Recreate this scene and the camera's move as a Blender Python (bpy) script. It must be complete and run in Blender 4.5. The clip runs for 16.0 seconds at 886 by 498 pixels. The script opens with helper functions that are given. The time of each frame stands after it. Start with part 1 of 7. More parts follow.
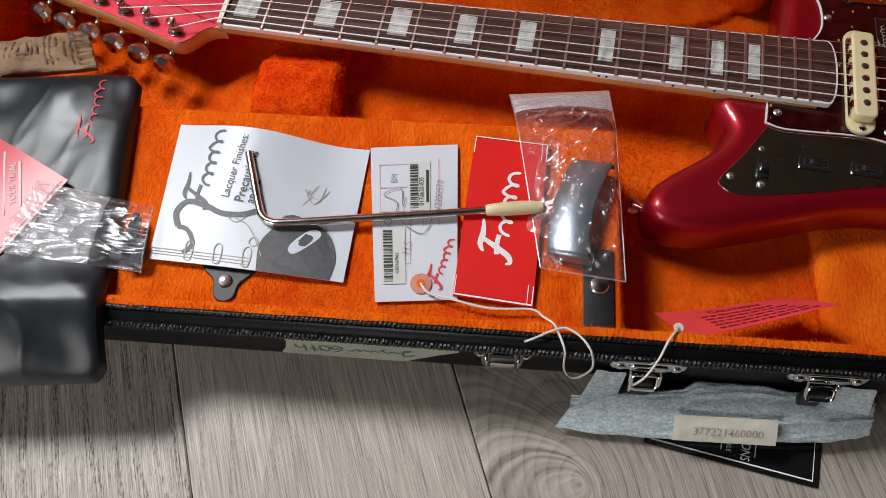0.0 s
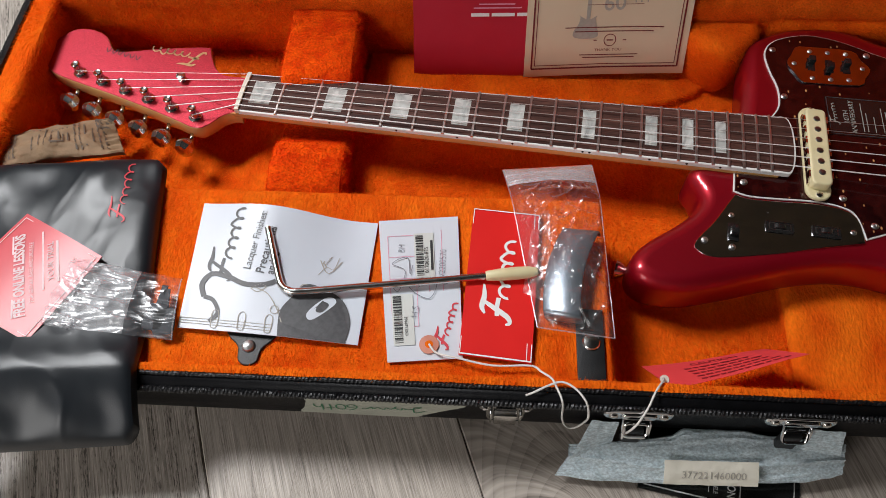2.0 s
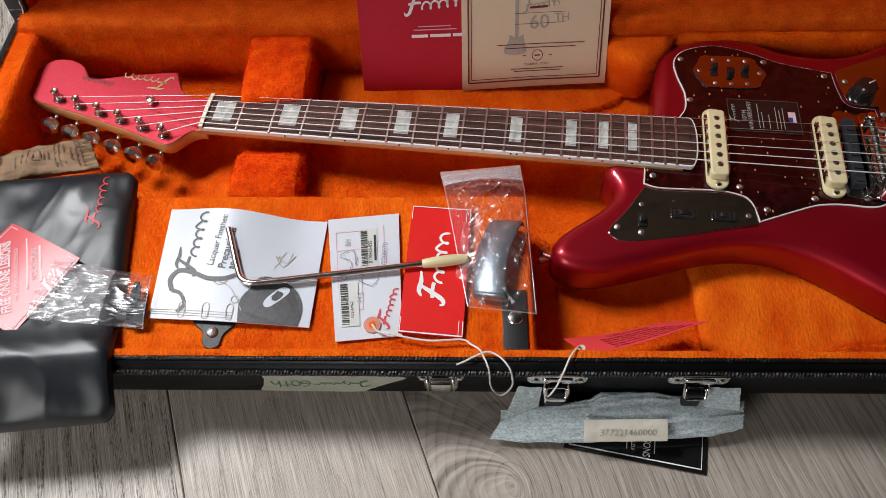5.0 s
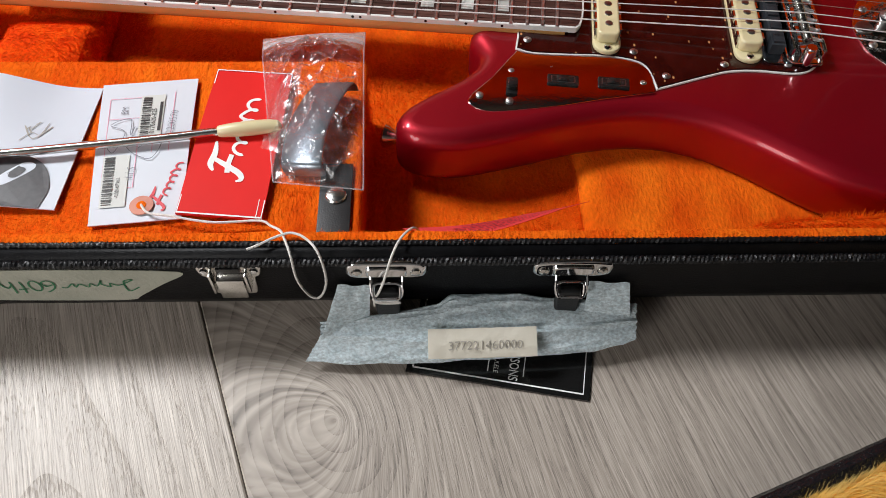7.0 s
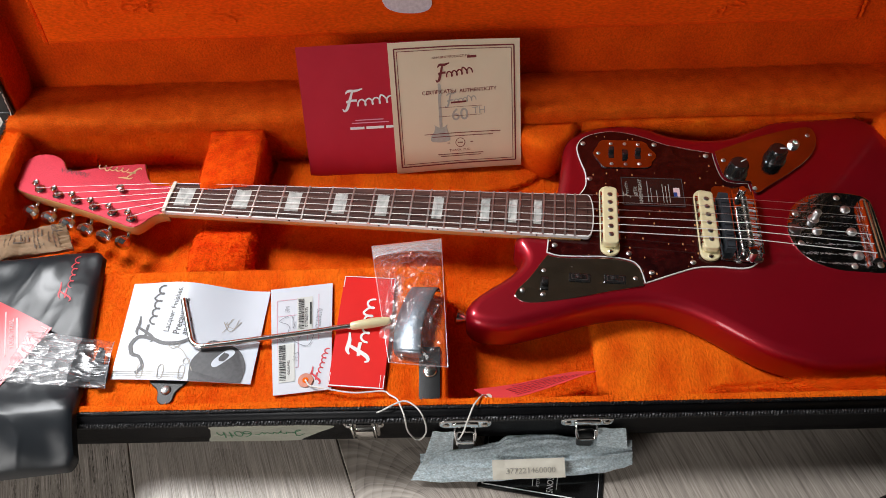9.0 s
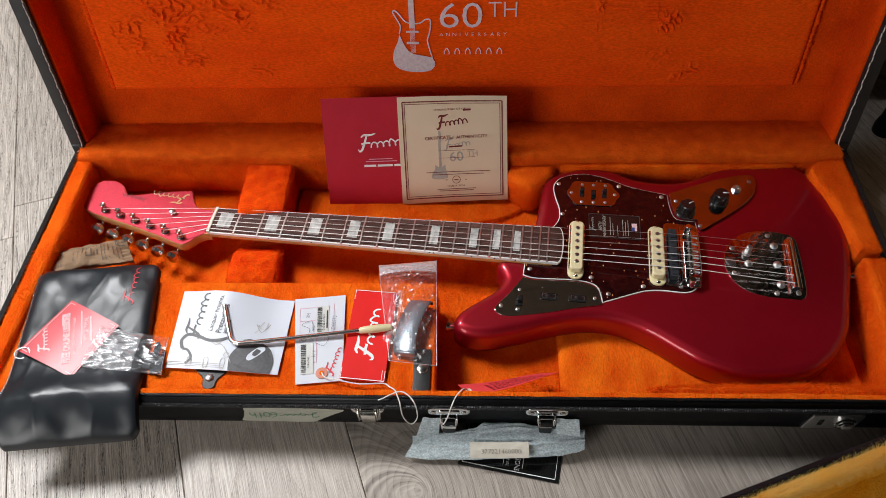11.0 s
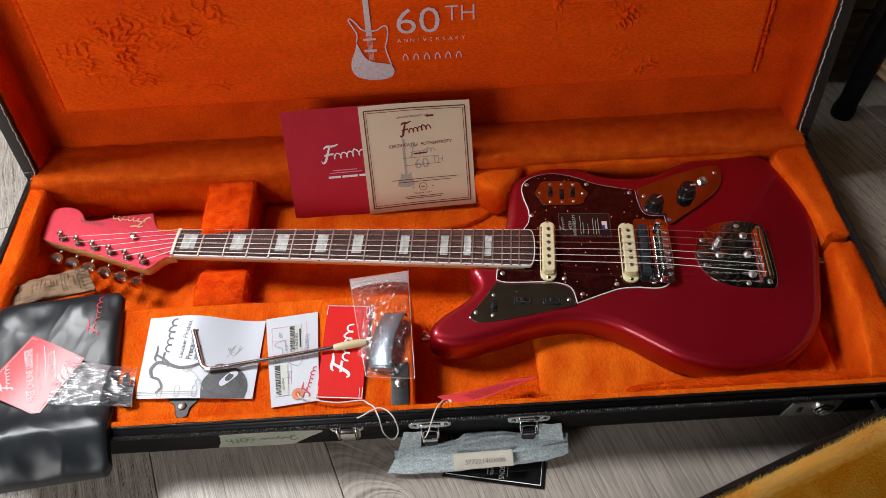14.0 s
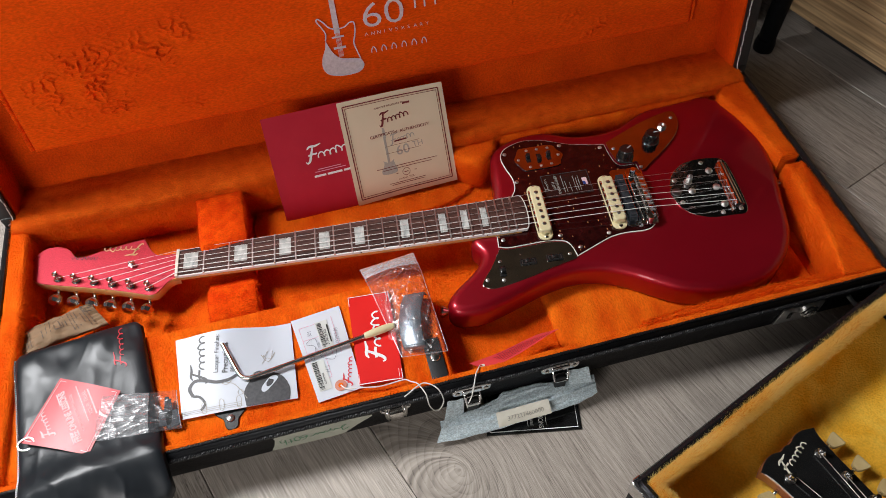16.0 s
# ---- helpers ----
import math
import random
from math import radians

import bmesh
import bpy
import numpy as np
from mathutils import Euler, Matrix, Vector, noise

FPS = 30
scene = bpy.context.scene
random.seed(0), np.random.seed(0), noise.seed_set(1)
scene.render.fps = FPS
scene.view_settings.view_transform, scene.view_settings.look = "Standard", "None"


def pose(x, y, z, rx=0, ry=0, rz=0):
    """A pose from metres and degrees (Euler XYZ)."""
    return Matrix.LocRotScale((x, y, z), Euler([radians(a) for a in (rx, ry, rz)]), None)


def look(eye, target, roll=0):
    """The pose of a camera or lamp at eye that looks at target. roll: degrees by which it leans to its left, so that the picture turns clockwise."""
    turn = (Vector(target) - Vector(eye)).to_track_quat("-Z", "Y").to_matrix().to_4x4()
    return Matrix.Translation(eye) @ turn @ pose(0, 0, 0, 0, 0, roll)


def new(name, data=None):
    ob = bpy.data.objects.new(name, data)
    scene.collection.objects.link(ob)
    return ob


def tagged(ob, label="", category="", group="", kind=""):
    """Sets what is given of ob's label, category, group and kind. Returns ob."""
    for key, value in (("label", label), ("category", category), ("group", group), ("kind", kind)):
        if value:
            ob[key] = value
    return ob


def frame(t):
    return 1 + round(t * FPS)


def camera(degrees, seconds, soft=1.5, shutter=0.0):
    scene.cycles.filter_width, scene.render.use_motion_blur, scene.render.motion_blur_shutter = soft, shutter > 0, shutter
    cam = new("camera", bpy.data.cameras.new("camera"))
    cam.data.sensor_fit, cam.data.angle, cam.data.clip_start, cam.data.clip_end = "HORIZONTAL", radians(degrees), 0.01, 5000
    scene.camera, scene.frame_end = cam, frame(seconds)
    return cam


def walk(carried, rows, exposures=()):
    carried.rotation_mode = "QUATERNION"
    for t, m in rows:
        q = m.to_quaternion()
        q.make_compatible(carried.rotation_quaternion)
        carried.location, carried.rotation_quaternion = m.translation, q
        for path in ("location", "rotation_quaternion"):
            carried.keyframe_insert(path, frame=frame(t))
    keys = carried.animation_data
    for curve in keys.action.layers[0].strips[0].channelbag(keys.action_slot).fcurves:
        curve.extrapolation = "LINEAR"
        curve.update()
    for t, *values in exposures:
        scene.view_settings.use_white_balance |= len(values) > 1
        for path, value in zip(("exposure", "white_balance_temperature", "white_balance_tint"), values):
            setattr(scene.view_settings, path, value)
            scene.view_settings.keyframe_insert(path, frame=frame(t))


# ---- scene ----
cam = camera(61.5, 16.0, soft=0.75)
PATH = [
    (0, (0.067, -0.149, 0.502), (-0.053, 0.707, -1.302), -3.7),
    (0.5, (0.067, -0.151, 0.512), (-0.054, 0.729, -1.28), -3.8),
    (1, (0.061, -0.153, 0.512), (-0.051, 0.769, -1.26), -3.3),
    (1.5, (0.055, -0.162, 0.528), (-0.043, 0.797, -1.225), -2.7),
    (2, (0.055, -0.168, 0.547), (-0.028, 0.831, -1.184), -2.1),
    (2.5, (0.055, -0.175, 0.558), (-0.015, 0.854, -1.155), -1.9),
    (3, (0.052, -0.168, 0.543), (-0.005, 0.873, -1.164), -1.6),
    (3.2, (0.052, -0.164, 0.541), (-0.007, 0.874, -1.168), -1.9),
    (5.3, (0.115, -0.228, 0.594), (0.061, 0.832, -1.101), -2.9),
    (5.5, (0.128, -0.228, 0.571), (0.104, 0.833, -1.125), -1.7),
    (6, (0.164, -0.221, 0.516), (0.167, 0.853, -1.171), -0.7),
    (6.5, (0.182, -0.22, 0.449), (0.226, 0.888, -1.215), 1.2),
    (7, (0.187, -0.235, 0.416), (0.246, 0.886, -1.238), 2.0),
    (7.5, (0.186, -0.237, 0.414), (0.244, 0.912, -1.222), 1.9),
    (8, (0.179, -0.24, 0.436), (0.217, 0.927, -1.188), 0.6),
    (8.5, (0.169, -0.254, 0.551), (0.168, 0.937, -1.056), -1.4),
    (9, (0.164, -0.279, 0.667), (0.127, 0.931, -0.925), -2.8),
    (9.2, (0.166, -0.295, 0.695), (0.104, 0.905, -0.903), -3.8),
    (11.3, (0.201, -0.371, 0.799), (0.123, 0.878, -0.76), -2.1),
    (11.5, (0.21, -0.366, 0.798), (0.121, 0.888, -0.758), -2.1),
    (12, (0.222, -0.359, 0.793), (0.123, 0.899, -0.758), -2.0),
    (12.5, (0.235, -0.357, 0.79), (0.135, 0.901, -0.763), -1.9),
    (13, (0.229, -0.355, 0.788), (0.139, 0.898, -0.768), -2.2),
    (13.5, (0.22, -0.36, 0.788), (0.161, 0.881, -0.779), -2.9),
    (14, (0.189, -0.351, 0.797), (0.197, 0.883, -0.777), -3.0),
    (14.5, (0.142, -0.352, 0.806), (0.213, 0.867, -0.778), -3.4),
    (15, (0.113, -0.361, 0.807), (0.256, 0.841, -0.785), -3.1),
    (15.5, (0.09, -0.365, 0.812), (0.283, 0.814, -0.791), -3.1),
    (16, (0.071, -0.365, 0.833), (0.311, 0.795, -0.779), -3.4),
]
walk(cam, [(t, look(eye, target, roll)) for t, eye, target, roll in PATH], [(0.0, -0.50), (3.0, -0.42), (5.5, -0.30), (8.0, -0.08), (11.5, -0.18), (16.0, -0.18)])

# ---------- world and light ----------
world = bpy.data.worlds.new("sky")
scene.world = world
world.use_nodes = True
wn = world.node_tree
sky = wn.nodes.new("ShaderNodeTexSky")
sky.sky_type, sky.sun_disc = "NISHITA", False
sky.sun_elevation, sky.sun_rotation = radians(48), radians(-40)
wn.links.new(sky.outputs[0], wn.nodes["Background"].inputs[0])
wn.nodes["Background"].inputs[1].default_value = 0.08
scene.view_settings.exposure = 0.0

roof_light = bpy.data.lights.new("roof_window_light", "AREA")
roof_light.shape, roof_light.size, roof_light.size_y = "RECTANGLE", 0.85, 0.46
roof_light.energy, roof_light.color, roof_light.spread = 33.2, (0.975, 0.985, 1.0), radians(116)
new("roof_window_light", roof_light).matrix_world = look((-1.20, 0.74, 2.00), (-0.38, 0.00, 0))
# added fill with no window seen there; brightens the lid and front
fill_light = bpy.data.lights.new("room_window_light", "AREA")
fill_light.shape, fill_light.size, fill_light.size_y = "RECTANGLE", 1.1, 1.2
fill_light.energy, fill_light.color = 32.5, (1.0, 0.97, 0.94)
new("room_window_light", fill_light).matrix_world = look((-1.45, -1.66, 1.05), (-0.1, 0.4, 0.30))

# ---------- small helpers ----------
PLACE = {}


def thing(name, at, label, category, group="", turn=0.0):
    """An empty at the base of a thing, which carries its parts."""
    ob = new(name)
    ob.empty_display_size = 0.02
    ob.matrix_world = PLACE[ob.name] = pose(*at, 0, 0, turn)
    return tagged(ob, label, category, group)


def finish(bm, name, material, smooth=True):
    me = bpy.data.meshes.new(name)
    bmesh.ops.recalc_face_normals(bm, faces=bm.faces)
    ends = bm.faces.layers.int.get("flat_end")
    bm.faces.ensure_lookup_table()
    rounded = [not (ends and f[ends]) for f in bm.faces]
    bm.to_mesh(me)
    bm.free()
    me.materials.append(material)
    if smooth:
        me.polygons.foreach_set("use_smooth", [True] * len(me.polygons))
        me.set_sharp_from_angle(angle=radians(35))
        me.polygons.foreach_set("use_smooth", rounded)
    return me


def part(name, bm, material, parent, label="", smooth=True, world_space=False):
    """One mesh object under a thing or a part."""
    base = PLACE[parent.name]
    if world_space:
        bm.transform(base.inverted())
    ob = new(name, finish(bm, name, material, smooth))
    ob.parent = parent
    PLACE[ob.name] = base
    return tagged(ob, label)


def single(name, bm, material, label, category, group="", kind="", smooth=True):
    """A thing of one mesh, its origin at the middle of its base."""
    lo = Vector([min(v.co[i] for v in bm.verts) for i in range(3)])
    hi = Vector([max(v.co[i] for v in bm.verts) for i in range(3)])
    at = Vector(((lo.x + hi.x) / 2, (lo.y + hi.y) / 2, lo.z))
    bm.transform(Matrix.Translation(-at))
    ob = new(name, finish(bm, name, material, smooth))
    ob.location = at
    PLACE[ob.name] = Matrix.Translation(at)
    return tagged(ob, label, category, group, kind)


def box(x0, x1, y0, y1, z0, z1, bevel=0.0, segments=2, bm=None):
    bm = bm or bmesh.new()
    made = bmesh.ops.create_cube(bm, size=1)["verts"]
    for v in made:
        v.co = Vector(((x0, x1)[v.co.x > 0], (y0, y1)[v.co.y > 0], (z0, z1)[v.co.z > 0]))
    if bevel:
        edges = list({e for v in made for e in v.link_edges})
        bmesh.ops.bevel(bm, geom=edges, offset=bevel, segments=segments, affect="EDGES", profile=0.6)
    return bm


def smooth_outline(points, steps=6, closed=True):
    """A rounded outline through the points; a third value of 0 keeps a corner sharp."""
    n, out = len(points), []
    for i in range(n if closed else n - 1):
        p = [points[(i + k) % n] if closed else points[min(max(i + k, 0), n - 1)] for k in (-1, 0, 1, 2)]
        a, b, c, d = [Vector(q[:2]) for q in p]
        if len(p[1]) > 2:
            a = b - (c - b) * 0.3
        if len(p[2]) > 2:
            d = c + (c - b) * 0.3
        for s in range(steps):
            t = s / steps
            out.append(0.5 * (2 * b + (c - a) * t + (2 * a - 5 * b + 4 * c - d) * t * t + (3 * b - a - 3 * c + d) * t ** 3))
    if not closed:
        out.append(Vector(points[-1][:2]))
    return out


def area_sign(o):
    return 1 if sum(o[i - 1].x * o[i].y - o[i].x * o[i - 1].y for i in range(len(o))) > 0 else -1


def inset(outline, d):
    """The outline moved inwards by d."""
    n, s, out = len(outline), area_sign(outline), []
    for i in range(n):
        e = (outline[(i + 1) % n] - outline[i - 1]).normalized()
        out.append(outline[i] + Vector((-e.y, e.x)) * d * s)
    return out


def loft(rings, bm=None, cap=True, closed=True):
    """Skin rings of points (each a list of 3-vectors of one length)."""
    bm = bm or bmesh.new()
    flag = (bm.faces.layers.int.get("flat_end") or bm.faces.layers.int.new("flat_end")) if len(rings[0]) > 4 else None
    rows = [[bm.verts.new(p) for p in ring] for ring in rings]
    n = len(rows[0])
    for a, b in zip(rows, rows[1:]):
        for i in range(n if closed else n - 1):
            j = (i + 1) % n
            bm.faces.new((a[i], a[j], b[j], b[i]))
    if cap:
        ends = [bm.faces.new(rows[0][::-1]), bm.faces.new(rows[-1])]
        if n > 30:
            bm.normal_update()
            ends = bmesh.ops.triangulate(bm, faces=ends, ngon_method="EAR_CLIP")["faces"]
        if flag:
            for f in ends:
                f[flag] = 1
    return bm


def slab(outline, z0, z1, radius=0.0, steps=3, bottom=None, bm=None):
    """A plate with rounded edges from an outline in the plane."""
    bottom = radius if bottom is None else bottom
    prof = []
    for k in range(steps + 1 if bottom else 1):
        a = math.pi / 2 * k / steps
        prof.append((bottom * (1 - math.sin(a)), z0 + bottom * (1 - math.cos(a))))
    for k in range(steps + 1 if radius else 1):
        a = math.pi / 2 * k / steps
        prof.append((radius * (1 - math.cos(a)), z1 - radius * (1 - math.sin(a))))
    return loft([[(p.x, p.y, z) for p in (inset(outline, d) if d > 1e-7 else outline)] for d, z in prof], bm)


def rect(x0, x1, y0, y1, r=0.0, k=4):
    if not r:
        return [Vector((x0, y0)), Vector((x1, y0)), Vector((x1, y1)), Vector((x0, y1))]
    out = []
    for cx, cy, a0 in ((x1 - r, y0 + r, -90), (x1 - r, y1 - r, 0), (x0 + r, y1 - r, 90), (x0 + r, y0 + r, 180)):
        for s in range(k + 1):
            a = radians(a0 + 90 * s / k)
            out.append(Vector((cx + r * math.cos(a), cy + r * math.sin(a))))
    return out


def disc(cx, cy, r, n=20):
    return [Vector((cx + r * math.cos(2 * math.pi * i / n), cy + r * math.sin(2 * math.pi * i / n))) for i in range(n)]


def tube(points, radius, sides=8, bm=None, cap=True, squash=1.0):
    """A round rod along points; radius is a number or one for each point."""
    pts = [Vector(p) for p in points]
    rads = radius if isinstance(radius, (list, tuple)) else [radius] * len(pts)
    rings, side = [], None
    for i, p in enumerate(pts):
        d = (pts[min(i + 1, len(pts) - 1)] - pts[max(i - 1, 0)]).normalized()
        if side is None:
            side = d.cross(Vector((0, 0, 1)))
            if side.length < 0.1:
                side = d.cross(Vector((0, 1, 0)))
        side = (side - d * side.dot(d)).normalized()
        up = side.cross(d)
        rings.append([p + (side * math.cos(a) + up * math.sin(a) * squash) * rads[i] for a in (2 * math.pi * k / sides for k in range(sides))])
    return loft(rings, bm, cap)


def path3(points, steps=8):
    """A smooth line through points in space."""
    n, out = len(points), []
    for i in range(n - 1):
        a, b, c, d = [Vector(points[min(max(i + k, 0), n - 1)]) for k in (-1, 0, 1, 2)]
        for s in range(steps):
            t = s / steps
            out.append(0.5 * (2 * b + (c - a) * t + (2 * a - 5 * b + 4 * c - d) * t * t + (3 * b - a - 3 * c + d) * t ** 3))
    return out + [Vector(points[-1])]


def lathe(profile, at, n=20, bm=None, axis=None):
    """A turned body: (radius, height) pairs round an upright line at a place, or round an axis."""
    turn = Vector(axis).normalized().to_track_quat("Z", "Y").to_matrix() if axis else Matrix.Identity(3)
    at = Vector(at)
    return loft([[at + turn @ Vector((r * math.cos(2 * math.pi * i / n), r * math.sin(2 * math.pi * i / n), h)) for i in range(n)] for r, h in profile], bm)


def sheet(f, nu, nv, thick=0.0004, bm=None):
    """A thin sheet with both faces; f(u, v) gives its upper face, u and v from 0 to 1."""
    bm = bm or bmesh.new()
    top = [[bm.verts.new(f(i / nu, j / nv)) for j in range(nv + 1)] for i in range(nu + 1)]
    low = [[bm.verts.new(Vector(f(i / nu, j / nv)) - Vector((0, 0, thick))) for j in range(nv + 1)] for i in range(nu + 1)]
    for i in range(nu):
        for j in range(nv):
            bm.faces.new((top[i][j], top[i + 1][j], top[i + 1][j + 1], top[i][j + 1]))
            bm.faces.new((low[i][j], low[i][j + 1], low[i + 1][j + 1], low[i + 1][j]))
    for i in range(nu):
        bm.faces.new((top[i][0], low[i][0], low[i + 1][0], top[i + 1][0]))
        bm.faces.new((top[i][nv], top[i + 1][nv], low[i + 1][nv], low[i][nv]))
    for j in range(nv):
        bm.faces.new((top[0][j], top[0][j + 1], low[0][j + 1], low[0][j]))
        bm.faces.new((top[nu][j], low[nu][j], low[nu][j + 1], top[nu][j + 1]))
    return bm


def quad_map(tl, tr, br, bl, lift=None):
    """u to the right and v up over four corners, with a lift added in z."""
    tl, tr, br, bl = Vector(tl), Vector(tr), Vector(br), Vector(bl)

    def f(u, v):
        p = (bl * (1 - u) + br * u) * (1 - v) + (tl * (1 - u) + tr * u) * v
        if lift:
            p.z += lift(u, v)
        return p

    return f


def ink(polys, f, bm=None, up=0.0005, cut=0.0):
    """Flat printed shapes, given as outlines in (u, v), laid on a surface f(u, v). Each stands a hair above it."""
    bm = bm or bmesh.new()
    for poly in polys:
        vs = []
        for u, v in poly:
            p = Vector(f(u, v))
            du, dv = Vector(f(u + 0.01, v)) - p, Vector(f(u, v + 0.01)) - p
            nrm = du.cross(dv).normalized()
            vs.append(bm.verts.new(p + nrm * up))
        try:
            bm.faces.new(vs)
        except ValueError:
            pass
    return bm


def stroke(points, width, steps=6, taper=False):
    """A brush line in (u, v) as a row of four-sided outlines; width in (u, v) too, as (wu, wv) or a number."""
    pts = smooth_outline(points, steps, closed=False)
    out, n = [], len(pts)
    wu, wv = width if isinstance(width, tuple) else (width, width)
    side = []
    for i in range(n):
        e = (pts[min(i + 1, n - 1)] - pts[max(i - 1, 0)])
        e = Vector((e.x / wu, e.y / wv)).normalized()
        k = 0.5 * (0.25 + 0.75 * math.sin(math.pi * (i + 0.5) / n) if taper else 1)
        side.append(Vector((-e.y * wu * k, e.x * wv * k)))
    for i in range(n - 1):
        out.append([pts[i] + side[i], pts[i] - side[i], pts[i + 1] - side[i + 1], pts[i + 1] + side[i + 1]])
    return out


def letters(text, f, at, height, turn=0.0, size=(1.0, 1.0), up=0.0005, align="LEFT", stretch=1.0, bm=None, bold=0.0):
    """Writing in the built-in font, laid on f(u, v). at in (u, v); height in metres; size: the sheet's width and height in metres."""
    cu = bpy.data.curves.new("writing", "FONT")
    cu.body, cu.size, cu.align_x, cu.resolution_u, cu.offset = text, 1.0, align, 3, bold
    ob = bpy.data.objects.new("writing", cu)
    me = bpy.data.meshes.new_from_object(ob)
    bm = bm or bmesh.new()
    c, s = math.cos(radians(turn)), math.sin(radians(turn))
    spots = []
    for v in me.vertices:
        x, y = v.co.x * height * stretch * 1.4, v.co.y * height * 1.4
        u, w = at[0] + (x * c - y * s) / size[0], at[1] + (x * s + y * c) / size[1]
        p = Vector(f(u, w))
        nrm = (Vector(f(u + 0.01, w)) - p).cross(Vector(f(u, w + 0.01)) - p).normalized()
        spots.append(bm.verts.new(p + nrm * up))
    for poly in me.polygons:
        try:
            bm.faces.new([spots[i] for i in poly.vertices])
        except ValueError:
            pass
    bpy.data.objects.remove(ob)
    bpy.data.curves.remove(cu)
    bpy.data.meshes.remove(me)
    return bm


# ---------- materials ----------
def surface(name, c1, c2, scale=40.0, rough=(0.4, 0.6), metal=0.0, bump=0.0, bump_scale=200.0, stretch=(1, 1, 1), coat=0.0, sheen=0.0,
            coat_rough=0.05, fine=0.0, specular=0.5, vary=0.0, transmission=0.0, distort=0.0):
    """A material with large and fine variation of colour, roughness and relief, at real size."""
    m = bpy.data.materials.new(name)
    m.use_nodes = True
    t, b = m.node_tree, m.node_tree.nodes["Principled BSDF"]
    add, link = t.nodes.new, t.links.new
    co = add("ShaderNodeTexCoord")
    mp = add("ShaderNodeMapping")
    mp.inputs["Scale"].default_value = stretch
    link(co.outputs["Object"], mp.inputs[0])
    n1 = add("ShaderNodeTexNoise")
    n1.inputs["Scale"].default_value, n1.inputs["Detail"].default_value, n1.inputs["Distortion"].default_value = scale, 5, distort
    link(mp.outputs[0], n1.inputs[0])
    n2 = add("ShaderNodeTexNoise")
    n2.inputs["Scale"].default_value, n2.inputs["Detail"].default_value = bump_scale, 3
    link(mp.outputs[0], n2.inputs[0])
    ramp = add("ShaderNodeMapRange")
    ramp.inputs[1].default_value, ramp.inputs[2].default_value = 0.32, 0.68
    link(n1.outputs[0], ramp.inputs[0])
    mix = add("ShaderNodeMix")
    mix.data_type = "RGBA"
    mix.inputs[6].default_value, mix.inputs[7].default_value = (*c1, 1), (*c2, 1)
    link(ramp.outputs[0], mix.inputs[0])
    col = mix.outputs[2]
    if fine:
        f2 = add("ShaderNodeMapRange")
        f2.inputs[1].default_value, f2.inputs[2].default_value, f2.inputs[3].default_value, f2.inputs[4].default_value = 0.3, 0.7, 1 - fine, 1 + fine
        link(n2.outputs[0], f2.inputs[0])
        sc = add("ShaderNodeVectorMath")
        sc.operation = "SCALE"
        link(col, sc.inputs[0])
        link(f2.outputs[0], sc.inputs[3])
        col = sc.outputs[0]
    if vary:
        info = add("ShaderNodeObjectInfo")
        v2 = add("ShaderNodeMapRange")
        v2.inputs[3].default_value, v2.inputs[4].default_value = 1 - vary, 1 + vary
        link(info.outputs["Random"], v2.inputs[0])
        sc = add("ShaderNodeVectorMath")
        sc.operation = "SCALE"
        link(col, sc.inputs[0])
        link(v2.outputs[0], sc.inputs[3])
        col = sc.outputs[0]
    link(col, b.inputs["Base Color"])
    rr = add("ShaderNodeMapRange")
    rr.inputs[3].default_value, rr.inputs[4].default_value = rough
    link(n1.outputs[0], rr.inputs[0])
    link(rr.outputs[0], b.inputs["Roughness"])
    b.inputs["Metallic"].default_value = metal
    b.inputs["Coat Weight"].default_value, b.inputs["Coat Roughness"].default_value = coat, coat_rough
    b.inputs["Sheen Weight"].default_value, b.inputs["Sheen Roughness"].default_value = sheen, 0.4
    b.inputs["Specular IOR Level"].default_value = specular
    b.inputs["Transmission Weight"].default_value = transmission
    if sheen:
        b.inputs["Sheen Tint"].default_value = (*c2, 1)
    if bump:
        bp = add("ShaderNodeBump")
        bp.inputs["Strength"].default_value, bp.inputs["Distance"].default_value = 1.0, bump
        link(n2.outputs[0], bp.inputs["Height"])
        link(bp.outputs[0], b.inputs["Normal"])
    return m


